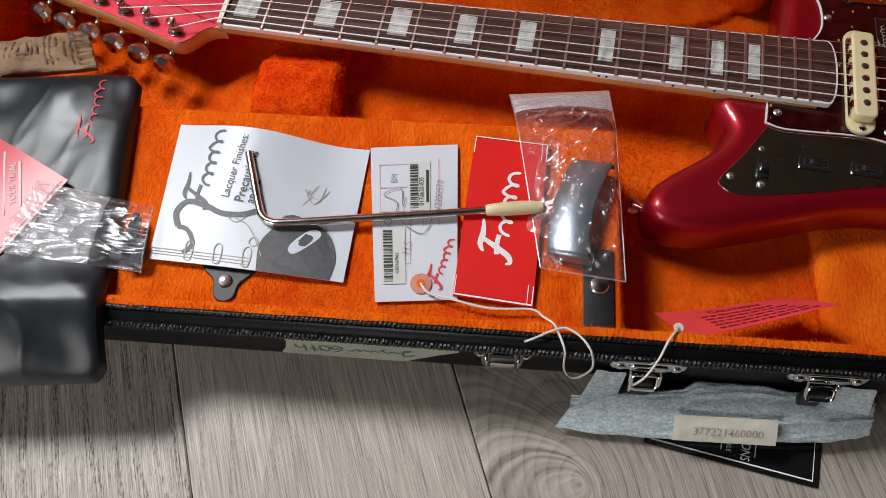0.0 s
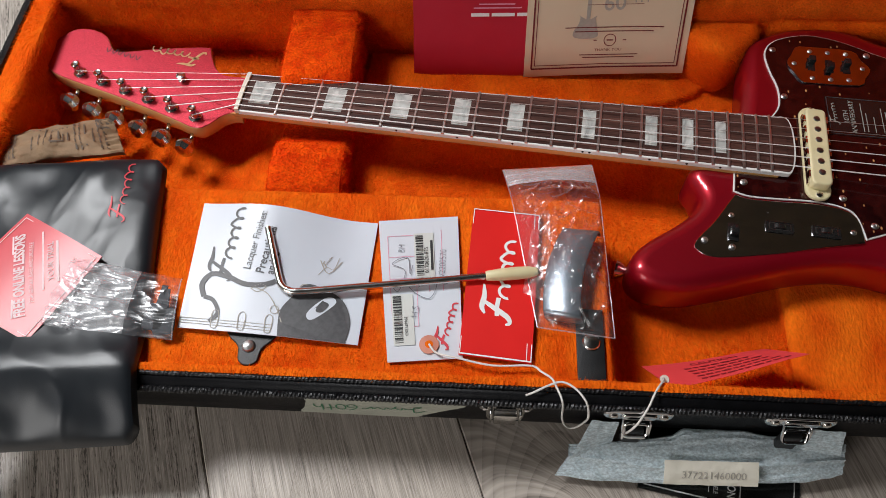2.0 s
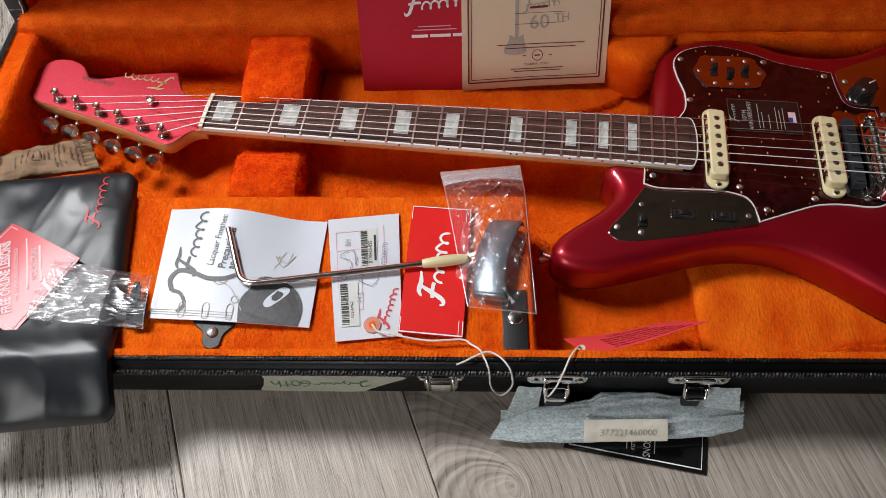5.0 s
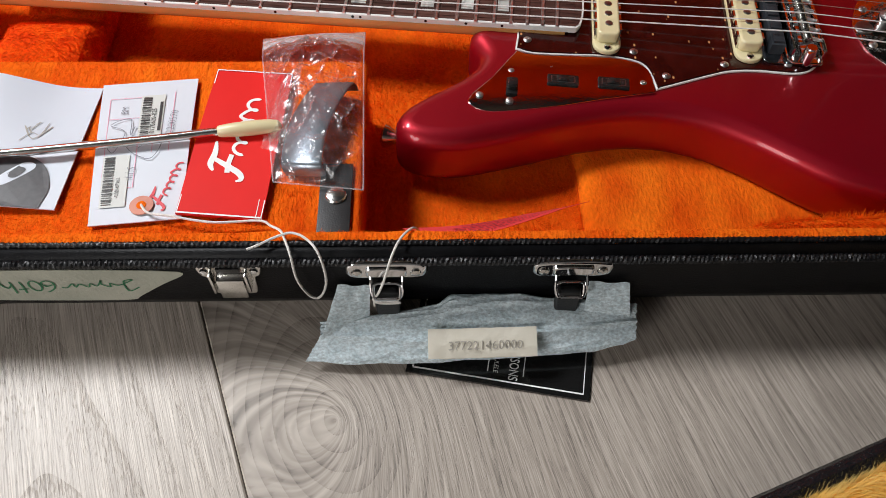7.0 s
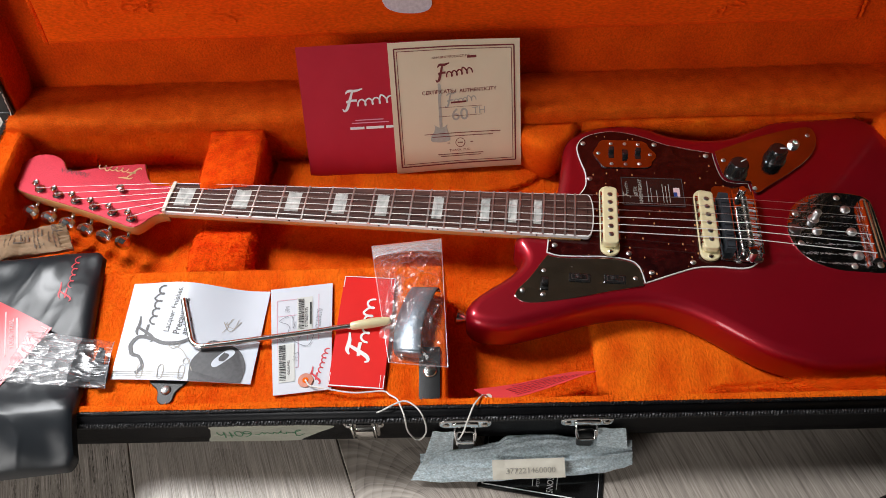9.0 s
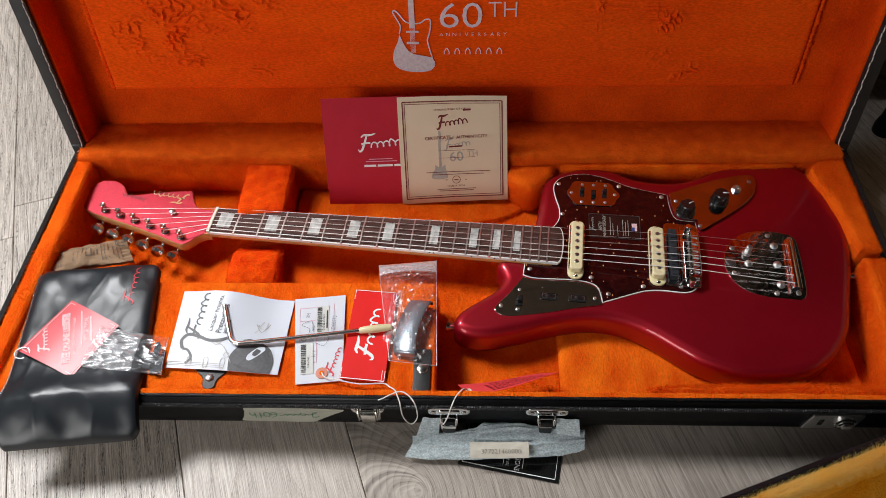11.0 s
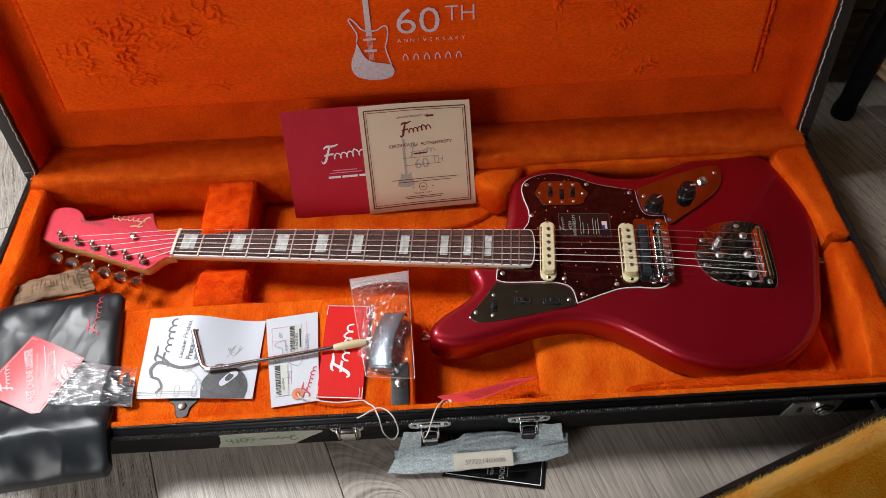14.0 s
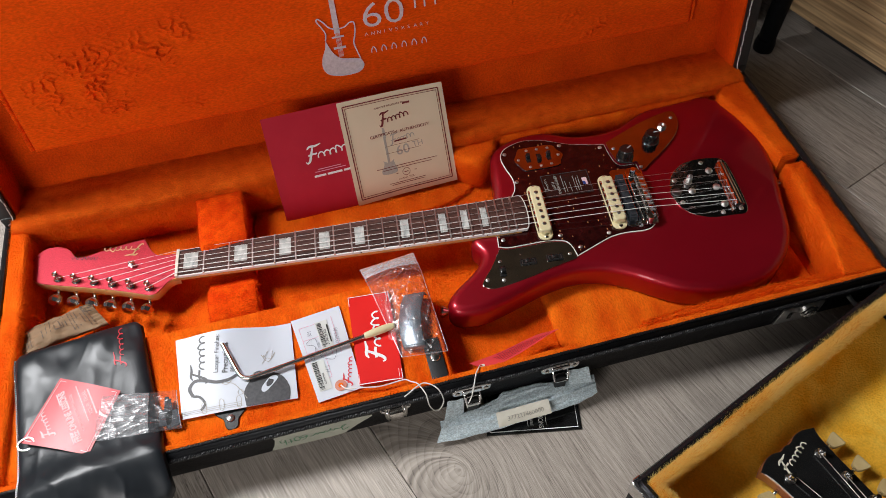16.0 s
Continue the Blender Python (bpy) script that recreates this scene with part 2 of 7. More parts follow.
def flecks(m, colour, scale, share):
    """Small bright chips scattered in the colour."""
    t, b = m.node_tree, m.node_tree.nodes["Principled BSDF"]
    add, link = t.nodes.new, t.links.new
    co, mp, vo, ramp, keep, sep, both, mix = (add(n) for n in ("ShaderNodeTexCoord", "ShaderNodeMapping", "ShaderNodeTexVoronoi", "ShaderNodeMapRange", "ShaderNodeMath", "ShaderNodeSeparateColor", "ShaderNodeMath", "ShaderNodeMix"))
    mp.inputs["Scale"].default_value, mp.inputs["Rotation"].default_value = (1.0, 0.55, 1.0), (0, 0, 0.6)
    link(co.outputs["Object"], mp.inputs[0])
    link(mp.outputs[0], vo.inputs["Vector"])
    vo.inputs["Scale"].default_value = scale
    ramp.inputs[1].default_value, ramp.inputs[2].default_value, ramp.inputs[3].default_value, ramp.inputs[4].default_value = 0.10, 0.26, 1.0, 0.0
    link(vo.outputs["Distance"], ramp.inputs[0])
    link(vo.outputs["Color"], sep.inputs[0])
    keep.operation, keep.inputs[1].default_value = "GREATER_THAN", 1 - share
    link(sep.outputs[0], keep.inputs[0])
    both.operation = "MULTIPLY"
    link(ramp.outputs[0], both.inputs[0])
    link(keep.outputs[0], both.inputs[1])
    mix.data_type = "RGBA"
    link(both.outputs[0], mix.inputs[0])
    link(b.inputs["Base Color"].links[0].from_socket, mix.inputs[6])
    mix.inputs[7].default_value = (*colour, 1)
    link(mix.outputs[2], b.inputs["Base Color"])


def fibre(m, colour, share=0.5):
    """Let thin hairs pass some of the light that falls on their far side."""
    t = m.node_tree
    thin, mx = t.nodes.new("ShaderNodeBsdfTranslucent"), t.nodes.new("ShaderNodeMixShader")
    thin.inputs[0].default_value, mx.inputs[0].default_value = (*colour, 1), share
    t.links.new(t.nodes["Principled BSDF"].outputs[0], mx.inputs[1])
    t.links.new(thin.outputs[0], mx.inputs[2])
    t.links.new(mx.outputs[0], t.nodes["Material Output"].inputs[0])
    return m


def film_plastic(name, tint=(0.96, 0.96, 0.97), gloss=0.12, bump=0.0015, scale=60.0, haze=0.05, rough=0.2, creased=False):
    """Thin clear film: mostly see-through, with crumpled shine."""
    m = bpy.data.materials.new(name)
    m.use_nodes = True
    t = m.node_tree
    t.nodes.remove(t.nodes["Principled BSDF"])
    add, link = t.nodes.new, t.links.new
    tr, gl, mx = add("ShaderNodeBsdfTransparent"), add("ShaderNodeBsdfGlossy"), add("ShaderNodeMixShader")
    tr.inputs[0].default_value, gl.inputs[0].default_value, gl.inputs["Roughness"].default_value = (*tint, 1), (1, 1, 1, 1), rough
    no, bp, fr = add("ShaderNodeTexNoise" if creased else "ShaderNodeTexVoronoi"), add("ShaderNodeBump"), add("ShaderNodeLayerWeight")
    no.inputs["Scale"].default_value = scale
    if creased:
        no.noise_type, no.inputs["Detail"].default_value = "RIDGED_MULTIFRACTAL", 0.6
    else:
        no.distance = "MANHATTAN"
    co, wob, mv = add("ShaderNodeTexCoord"), add("ShaderNodeTexNoise"), add("ShaderNodeMapping")
    wob.inputs["Scale"].default_value = scale * 0.6
    link(co.outputs["Object"], wob.inputs[0])
    mv.inputs["Scale"].default_value, mv.inputs["Rotation"].default_value = (2.0, 0.55, 1), (0, 0, 0.35)
    away = add("ShaderNodeVectorMath")
    away.operation, away.inputs[3].default_value = "SCALE", 0.02
    link(wob.outputs["Color"], away.inputs[0])
    pos = add("ShaderNodeVectorMath")
    link(co.outputs["Object"], pos.inputs[0])
    link(away.outputs[0], pos.inputs[1])
    link(pos.outputs[0], mv.inputs[0])
    link(mv.outputs[0], no.inputs[0])
    bp.inputs["Distance"].default_value = bump
    link(no.outputs[0], bp.inputs["Height"])
    link(bp.outputs[0], gl.inputs["Normal"])
    fr.inputs[0].default_value = 0.5
    edge = add("ShaderNodeMath")
    edge.operation, edge.inputs[1].default_value = "POWER", 4.0
    link(fr.outputs["Facing"], edge.inputs[0])
    ad = add("ShaderNodeMath")
    ad.operation, ad.inputs[1].default_value = "ADD", gloss
    link(edge.outputs[0], ad.inputs[0])
    link(ad.outputs[0], mx.inputs[0])
    df, hz = add("ShaderNodeBsdfDiffuse"), add("ShaderNodeMixShader")
    df.inputs[0].default_value, hz.inputs[0].default_value = (0.85, 0.86, 0.88, 1), haze
    link(tr.outputs[0], hz.inputs[1])
    link(df.outputs[0], hz.inputs[2])
    link(hz.outputs[0], mx.inputs[1])
    link(gl.outputs[0], mx.inputs[2])
    link(mx.outputs[0], t.nodes["Material Output"].inputs[0])
    return m


M_PLUSH = surface("orange_plush", (0.70, 0.082, 0.002), (0.90, 0.178, 0.007), 38, (0.9, 1.0), bump=0.0014, bump_scale=520, stretch=(1, 0.45, 1), sheen=0.22, fine=0.12, specular=0.1)
M_PILE = surface("orange_pile", (0.78, 0.108, 0.002), (0.93, 0.215, 0.009), 38, (0.8, 1.0), sheen=0.22, fine=0.12, bump_scale=300, specular=0.15)
M_REDNAP = surface("red_brushed_plush", (0.76, 0.052, 0.001), (0.93, 0.115, 0.003), 70, (0.85, 1.0), bump=0.0008, bump_scale=520, sheen=0.25, fine=0.2, specular=0.1)
# plush toned down: the dimness of the ledge under the lid is in the colour
M_DIMPLUSH = surface("dimmed_orange_plush", (0.66, 0.096, 0.004), (0.83, 0.152, 0.009), 60, (0.9, 1.0), bump=0.0016, bump_scale=600, sheen=0.2, fine=0.22, specular=0.1)
M_DIMPILE = surface("dimmed_orange_pile", (0.70, 0.105, 0.005), (0.86, 0.170, 0.012), 60, (0.8, 1.0), sheen=0.2, fine=0.2, bump_scale=800, specular=0.15)
M_LIDCLOTH = surface("orange_lid_plush", (0.82, 0.072, 0.002), (0.93, 0.102, 0.003), 14, (0.85, 1.0), bump=0.0012, bump_scale=420, stretch=(0.5, 1, 1.4), sheen=0.3, fine=0.16, specular=0.1)
# lid plush again, darker and redder: shade around the panel is in the colour
M_LIDDIM = surface("dimmed_lid_lining", (0.60, 0.052, 0.001), (0.76, 0.080, 0.002), 20, (0.85, 1.0), bump=0.0012, bump_scale=420, sheen=0.2, fine=0.16, specular=0.1)
M_LIDPILE = surface("orange_lid_pile", (0.84, 0.076, 0.002), (0.95, 0.108, 0.004), 16, (0.8, 1.0), sheen=0.2, fine=0.15, bump_scale=800, specular=0.15)
M_YPILE = surface("yellow_pile", (0.95, 0.66, 0.15), (0.99, 0.82, 0.34), 30, (0.8, 1.0), sheen=0.3, fine=0.15, bump_scale=700, specular=0.15)
fibre(M_PILE, (0.95, 0.20, 0.008))
fibre(M_DIMPILE, (0.85, 0.16, 0.010))
fibre(M_LIDPILE, (0.94, 0.10, 0.004))
fibre(M_YPILE, (0.99, 0.74, 0.24))
M_YPLUSH = surface("yellow_plush", (0.84, 0.38, 0.015), (0.99, 0.62, 0.09), 16, (0.9, 1.0), bump=0.0012, bump_scale=420, sheen=0.3, fine=0.10, specular=0.1, distort=1.0)
M_TOLEX = surface("black_tolex", (0.003, 0.003, 0.0035), (0.005, 0.005, 0.006), 90, (0.35, 0.5), bump=0.00022, bump_scale=900, specular=0.14)
M_BINDING = surface("black_vinyl_welt", (0.004, 0.004, 0.005), (0.007, 0.007, 0.008), 120, (0.32, 0.46), bump=0.00015, bump_scale=1400, specular=0.40)
M_PEBBLE = surface("pebbled_black_vinyl", (0.006, 0.006, 0.007), (0.010, 0.010, 0.012), 120, (0.20, 0.30), bump=0.0009, bump_scale=650, specular=0.40)
M_CHROME = surface("chrome", (0.72, 0.73, 0.74), (0.80, 0.80, 0.81), 60, (0.03, 0.09), metal=1.0, bump=0.00002, bump_scale=300)
M_COVER = surface("satin_chrome", (0.24, 0.28, 0.32), (0.32, 0.36, 0.40), 40, (0.26, 0.34), metal=0.85, coat=0.3, coat_rough=0.1, bump=0.00004, bump_scale=200)
M_FRET = surface("fret_wire", (0.62, 0.61, 0.59), (0.72, 0.71, 0.69), 200, (0.30, 0.38), metal=1.0)
M_NICKEL = surface("worn_nickel", (0.62, 0.61, 0.58), (0.74, 0.73, 0.70), 160, (0.12, 0.28), metal=1.0)
M_WOUND = surface("wound_string", (0.80, 0.80, 0.78), (0.90, 0.90, 0.88), 900, (0.42, 0.55), metal=0.25)
# chrome tinted darker so the orange lid mirrors dimly in it
M_DIMCHROME = surface("dimmed_chrome", (0.36, 0.40, 0.42), (0.48, 0.51, 0.53), 30, (0.10, 0.18), metal=1.0, bump=0.00006, bump_scale=90)
M_WRINKLED = surface("chrome_under_wrinkled_film", (0.66, 0.67, 0.68), (0.76, 0.76, 0.77), 60, (0.05, 0.12), metal=1.0, bump=0.00045, bump_scale=110)
M_MUTE = surface("slate_black_foam", (0.020, 0.024, 0.030), (0.036, 0.041, 0.048), 90, (0.55, 0.7), bump=0.0003, bump_scale=600, specular=0.25)
M_STEEL = surface("steel_string", (0.70, 0.70, 0.69), (0.80, 0.80, 0.79), 300, (0.40, 0.48), metal=1.0)
M_DULL = surface("dull_steel", (0.26, 0.26, 0.26), (0.36, 0.36, 0.35), 160, (0.28, 0.42), metal=1.0)
M_RED = surface("candy_red_lacquer", (0.29, 0.0016, 0.011), (0.34, 0.0022, 0.014), 9, (0.40, 0.46), metal=0.60, coat=0.7, coat_rough=0.07, fine=0.16, bump_scale=2600)
M_HEAD = surface("candy_red_sparkle", (0.38, 0.018, 0.036), (0.54, 0.04, 0.065), 900, (0.4, 0.55), metal=0.6, coat=0.6, coat_rough=0.08, fine=0.45, bump_scale=2400)
M_TORT = surface("tortoise_shell", (0.010, 0.0014, 0.0018), (0.036, 0.0045, 0.004), 60, (0.12, 0.18), coat=0.25, coat_rough=0.03, specular=0.35, fine=0.25, bump_scale=160, distort=1.4)
flecks(M_TORT, (0.62, 0.30, 0.12), 270, 0.12)
M_WHITEPLY = surface("white_plastic_ply", (0.74, 0.74, 0.72), (0.80, 0.80, 0.78), 60, (0.3, 0.45))
M_CREAM = surface("aged_cream_plastic", (0.70, 0.62, 0.36), (0.76, 0.68, 0.42), 50, (0.28, 0.4), coat=0.2)
M_ROSEWOOD = surface("rosewood", (0.032, 0.013, 0.010), (0.115, 0.050, 0.038), 75, (0.5, 0.65), bump=0.00008, bump_scale=700, stretch=(0.08, 1.6, 1), fine=0.45, specular=0.22)
M_MAPLE = surface("lacquered_maple", (0.58, 0.30, 0.10), (0.66, 0.38, 0.15), 50, (0.2, 0.3), coat=0.8, stretch=(0.1, 1, 1))
M_PEARL = surface("pearl_block", (0.30, 0.33, 0.32), (0.66, 0.69, 0.66), 70, (0.12, 0.3), coat=0.7, distort=2.2, stretch=(1, 0.4, 1))
M_BONE = surface("bone_nut", (0.72, 0.68, 0.56), (0.78, 0.74, 0.62), 90, (0.35, 0.5))
M_BLACK = surface("black_plastic", (0.010, 0.010, 0.010), (0.016, 0.016, 0.016), 80, (0.2, 0.32))
M_LEATHERETTE = surface("black_leatherette", (0.009, 0.012, 0.015), (0.014, 0.017, 0.021), 30, (0.31, 0.38), bump=0.00006, bump_scale=1500, specular=0.44)
M_LEATHER = surface("black_leather", (0.008, 0.009, 0.010), (0.018, 0.019, 0.020), 60, (0.4, 0.55), bump=0.00018, bump_scale=900)
M_PAPER = surface("white_coated_paper", (0.58, 0.62, 0.69), (0.62, 0.66, 0.73), 14, (0.34, 0.42), bump=0.00015, bump_scale=60)
M_TAGWHITE = surface("white_tag_card", (0.62, 0.65, 0.71), (0.66, 0.69, 0.75), 20, (0.5, 0.6))
M_TAGRED = surface("red_tag_card", (0.70, 0.008, 0.006), (0.76, 0.012, 0.009), 20, (0.55, 0.65), specular=0.25)
M_PINKRED = surface("red_diamond_card", (0.58, 0.035, 0.05), (0.64, 0.05, 0.065), 20, (0.3, 0.4))
M_CAUTION = surface("coral_red_card", (0.80, 0.060, 0.065), (0.86, 0.075, 0.08), 20, (0.55, 0.65), specular=0.3)
M_FOLDER = surface("crimson_folder", (0.44, 0.012, 0.03), (0.50, 0.02, 0.04), 18, (0.6, 0.7), bump=0.0001, bump_scale=200, specular=0.2)
M_CERT = surface("cream_certificate", (0.66, 0.54, 0.38), (0.72, 0.60, 0.44), 10, (0.5, 0.6))
M_INK = surface("black_ink", (0.012, 0.012, 0.013), (0.02, 0.02, 0.02), 300, (0.4, 0.6))
M_GREYINK = surface("grey_ink", (0.05, 0.05, 0.055), (0.08, 0.08, 0.085), 300, (0.4, 0.5), specular=0.4)
M_PACKINK = surface("dark_brown_ink", (0.10, 0.07, 0.05), (0.14, 0.10, 0.07), 300, (0.6, 0.7))
M_PALEINK = surface("pale_grey_ink", (0.36, 0.34, 0.30), (0.42, 0.39, 0.34), 300, (0.5, 0.6))
M_REDINK = surface("red_ink", (0.62, 0.03, 0.05), (0.7, 0.05, 0.07), 300, (0.4, 0.6))
M_EYELET = surface("terracotta_paper", (0.56, 0.20, 0.13), (0.64, 0.26, 0.18), 80, (0.5, 0.6))
M_CAUTINK = surface("dark_red_ink", (0.30, 0.014, 0.022), (0.36, 0.02, 0.03), 300, (0.5, 0.6))
M_BROWNINK = surface("maroon_ink", (0.14, 0.012, 0.015), (0.2, 0.02, 0.022), 300, (0.4, 0.6))
M_PINKINK = surface("pink_ink", (0.72, 0.30, 0.42), (0.78, 0.36, 0.48), 300, (0.5, 0.6))
M_GREENINK = surface("green_felt_pen", (0.02, 0.14, 0.06), (0.04, 0.2, 0.09), 300, (0.5, 0.6))
M_WHITEINK = surface("white_ink", (0.80, 0.80, 0.80), (0.86, 0.86, 0.85), 300, (0.4, 0.6))
M_PINKWHITE = surface("pale_pink_ink", (0.76, 0.52, 0.54), (0.8, 0.58, 0.6), 300, (0.4, 0.6))
M_SILVERPRINT = surface("silver_print", (0.64, 0.52, 0.56), (0.80, 0.68, 0.72), 260, (0.5, 0.7), bump=0.0004, bump_scale=700)
M_GOLDINK = surface("gold_transfer", (0.62, 0.46, 0.22), (0.72, 0.56, 0.30), 300, (0.25, 0.4), metal=0.7)
M_KRAFT = surface("brown_kraft_paper", (0.22, 0.135, 0.07), (0.32, 0.205, 0.115), 25, (0.7, 0.8), bump=0.0012, bump_scale=150)
M_FOAM = surface("blue_grey_foam_sheet", (0.46, 0.56, 0.60), (0.68, 0.77, 0.81), 260, (0.22, 0.40), bump=0.0006, bump_scale=700, stretch=(0.7, 1, 1), fine=0.28, distort=0.8)
M_TAPE = surface("cream_masking_tape", (0.66, 0.62, 0.52), (0.74, 0.70, 0.60), 40, (0.6, 0.7), bump=0.0006, bump_scale=120)
M_STICKER = surface("pale_green_tape", (0.33, 0.34, 0.28), (0.42, 0.42, 0.35), 30, (0.7, 0.8), bump=0.0006, bump_scale=260, specular=0.2)
M_CORD = surface("white_cotton_cord", (0.72, 0.70, 0.66), (0.82, 0.80, 0.76), 500, (0.8, 0.9), bump=0.0006, bump_scale=1400)
M_FILM = film_plastic("clear_film", gloss=0.035, bump=0.0004, scale=9, haze=0.02, rough=0.24, creased=True)
M_FILM3 = film_plastic("milky_zip_film", gloss=0.03, bump=0.0003, scale=20, haze=0.20, rough=0.25, creased=True)
M_LABEL = surface("cream_label_paper", (0.60, 0.61, 0.58), (0.64, 0.65, 0.62), 30, (0.5, 0.6))
M_PENINK = surface("blue_grey_pen", (0.16, 0.17, 0.21), (0.22, 0.23, 0.27), 300, (0.5, 0.6))
M_SCREWHEAD = surface("brushed_screw_head", (0.62, 0.62, 0.62), (0.74, 0.74, 0.73), 900, (0.26, 0.40), metal=1.0, bump=0.0001, bump_scale=1500)
M_FILM2 = film_plastic("crumpled_film", gloss=0.08, bump=0.0010, scale=55, haze=0.14, rough=0.28, creased=True)
# unseen walls and ceiling, kept dark so the chrome mirrors black
M_GREYWALL = surface("dark_grey_unseen_wall", (0.032, 0.030, 0.029), (0.042, 0.040, 0.038), 3, (0.8, 0.9), bump=0.0005, bump_scale=160)
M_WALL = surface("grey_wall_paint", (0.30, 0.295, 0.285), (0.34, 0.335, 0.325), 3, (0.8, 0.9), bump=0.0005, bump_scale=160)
M_OAK = surface("pale_oak", (0.26, 0.15, 0.07), (0.54, 0.36, 0.19), 70, (0.4, 0.55), bump=0.0006, bump_scale=160, stretch=(1.2, 0.05, 1.6), fine=0.35)
M_DARK = surface("dark_fabric", (0.012, 0.012, 0.013), (0.03, 0.03, 0.032), 60, (0.8, 0.95), bump=0.001, bump_scale=500)
# wood darkened so this piece stays dark in the guitar's chrome
M_OLDWOOD = surface("weathered_brown_wood", (0.030, 0.021, 0.013), (0.110, 0.075, 0.042), 60, (0.6, 0.8), bump=0.0015, bump_scale=110, stretch=(0.3, 0.3, 1.6), fine=0.4, distort=0.8)
M_MAHOG = surface("mahogany", (0.22, 0.06, 0.03), (0.30, 0.09, 0.045), 40, (0.25, 0.35), coat=0.6, stretch=(0.2, 1, 1))
M_GLOSSBLACK = surface("black_lacquer", (0.008, 0.008, 0.008), (0.012, 0.012, 0.012), 40, (0.12, 0.2), coat=0.5)
M_IVORY = surface("ivory_tuner_plastic", (0.52, 0.38, 0.17), (0.60, 0.46, 0.23), 60, (0.3, 0.4))
M_TREE_BLUE = surface("flag_blue", (0.02, 0.05, 0.22), (0.03, 0.07, 0.28), 200, (0.4, 0.5))


def laminate(name, heart=None, reach=(0.62, 0.12), spacing=0.010, dashes=0.9, pale=0.0, pore=0.57, follow=0.0, rings=0.05, crisp=1.0):
    """Grey wood-print laminate. The growth rings bend round a heart on the plank, or run straight; dark pore dashes follow them."""
    m = bpy.data.materials.new(name)
    m.use_nodes = True
    t, b = m.node_tree, m.node_tree.nodes["Principled BSDF"]
    add, link = t.nodes.new, t.links.new

    def maths(op, a, c=None, clamp=False):
        n = add("ShaderNodeMath")
        n.operation, n.use_clamp = op, clamp
        for k, v in enumerate((a, c)):
            if v is None:
                continue
            if isinstance(v, (int, float)):
                n.inputs[k].default_value = v
            else:
                link(v, n.inputs[k])
        return n.outputs[0]

    co, info, sep = add("ShaderNodeTexCoord"), add("ShaderNodeObjectInfo"), add("ShaderNodeSeparateXYZ")
    link(co.outputs["Object"], sep.inputs[0])
    shift = maths("MULTIPLY", info.outputs["Random"], 7.3)

    def noise_at(scale, x, y, detail=2.0, seed=0.0):
        cmb, n = add("ShaderNodeCombineXYZ"), add("ShaderNodeTexNoise")
        link(maths("ADD", maths("MULTIPLY", x, scale[0]), maths("MULTIPLY", shift, 31.0)), cmb.inputs[0])
        link(maths("ADD", maths("MULTIPLY", y, scale[1]), shift), cmb.inputs[1])
        cmb.inputs[2].default_value = seed
        n.inputs["Scale"].default_value, n.inputs["Detail"].default_value = 1.0, detail
        link(cmb.outputs[0], n.inputs[0])
        return maths("SUBTRACT", n.outputs[0], 0.5)

    x, y = sep.outputs[0], sep.outputs[1]
    wander = noise_at((9, 3.2), x, y, 2, 1.0)
    if heart:
        dx, dy = maths("SUBTRACT", x, heart[0]), maths("SUBTRACT", y, heart[1])
        lie = maths("DIVIDE", maths("MULTIPLY", dy, reach[0]), maths("SQRT", maths("ADD", 1.0, maths("POWER", maths("DIVIDE", dy, reach[1]), 2.0))))
        f = maths("SQRT", maths("ADD", maths("MULTIPLY", dx, dx), maths("MULTIPLY", lie, lie)))
        f = maths("ADD", f, maths("MULTIPLY", noise_at((30, 10), x, y, 1, 5.0), 0.004))
    else:
        f = maths("ADD", x, maths("MULTIPLY", wander, 0.05))
    saw = maths("FRACT", maths("ADD", maths("DIVIDE", f, spacing), maths("MULTIPLY", wander, 0.2 if heart else 2.0)))
    band = maths("POWER", saw, 2.6)
    g = maths("ADD", maths("MULTIPLY", x, 1 - follow), maths("MULTIPLY", f, follow))
    soft = noise_at((55, 5), f, y, 3, 2.0)
    pores = noise_at((1050, 170), g, y, 2.0, 3.0)
    nick = noise_at((1250, 105), g, y, 1.0, 9.0)
    cut = maths("MULTIPLY", maths("SUBTRACT", pores, maths("SUBTRACT", 0.12, maths("MULTIPLY", band, 0.18))), 9.0, True)
    pale_cut = maths("MULTIPLY", maths("SUBTRACT", nick, 0.09), 8.0, True)
    fine = noise_at((1500, 30), g, y, 1.0, 4.0)
    hair = noise_at((800, 11), g, y, 1.0, 8.0)
    speck = noise_at((420, 16), g, y, 2.0, 6.0)
    blot = noise_at((10, 3), x, y, 3, 7.0)
    tone = maths("ADD", pore + pale, maths("MULTIPLY", fine, 0.95 * crisp))
    tone = maths("ADD", tone, maths("MULTIPLY", hair, 0.55 * crisp))
    tone = maths("ADD", tone, maths("MULTIPLY", speck, 0.42))
    tone = maths("ADD", tone, maths("MULTIPLY", soft, 0.26))
    tone = maths("ADD", tone, maths("MULTIPLY", blot, 0.24))
    tone = maths("SUBTRACT", tone, maths("MULTIPLY", band, rings))
    tone = maths("SUBTRACT", tone, maths("MULTIPLY", cut, 0.42 * dashes))
    tone = maths("ADD", tone, maths("MULTIPLY", pale_cut, 0.34 * dashes))
    ramp = add("ShaderNodeValToRGB")
    e = ramp.color_ramp.elements
    e[0].position, e[0].color = 0.08, (0.085, 0.070, 0.057, 1)
    e[1].position, e[1].color = 0.95, (0.66, 0.59, 0.52, 1)
    middle = e.new(0.52)
    middle.color = (0.385, 0.332, 0.285, 1)
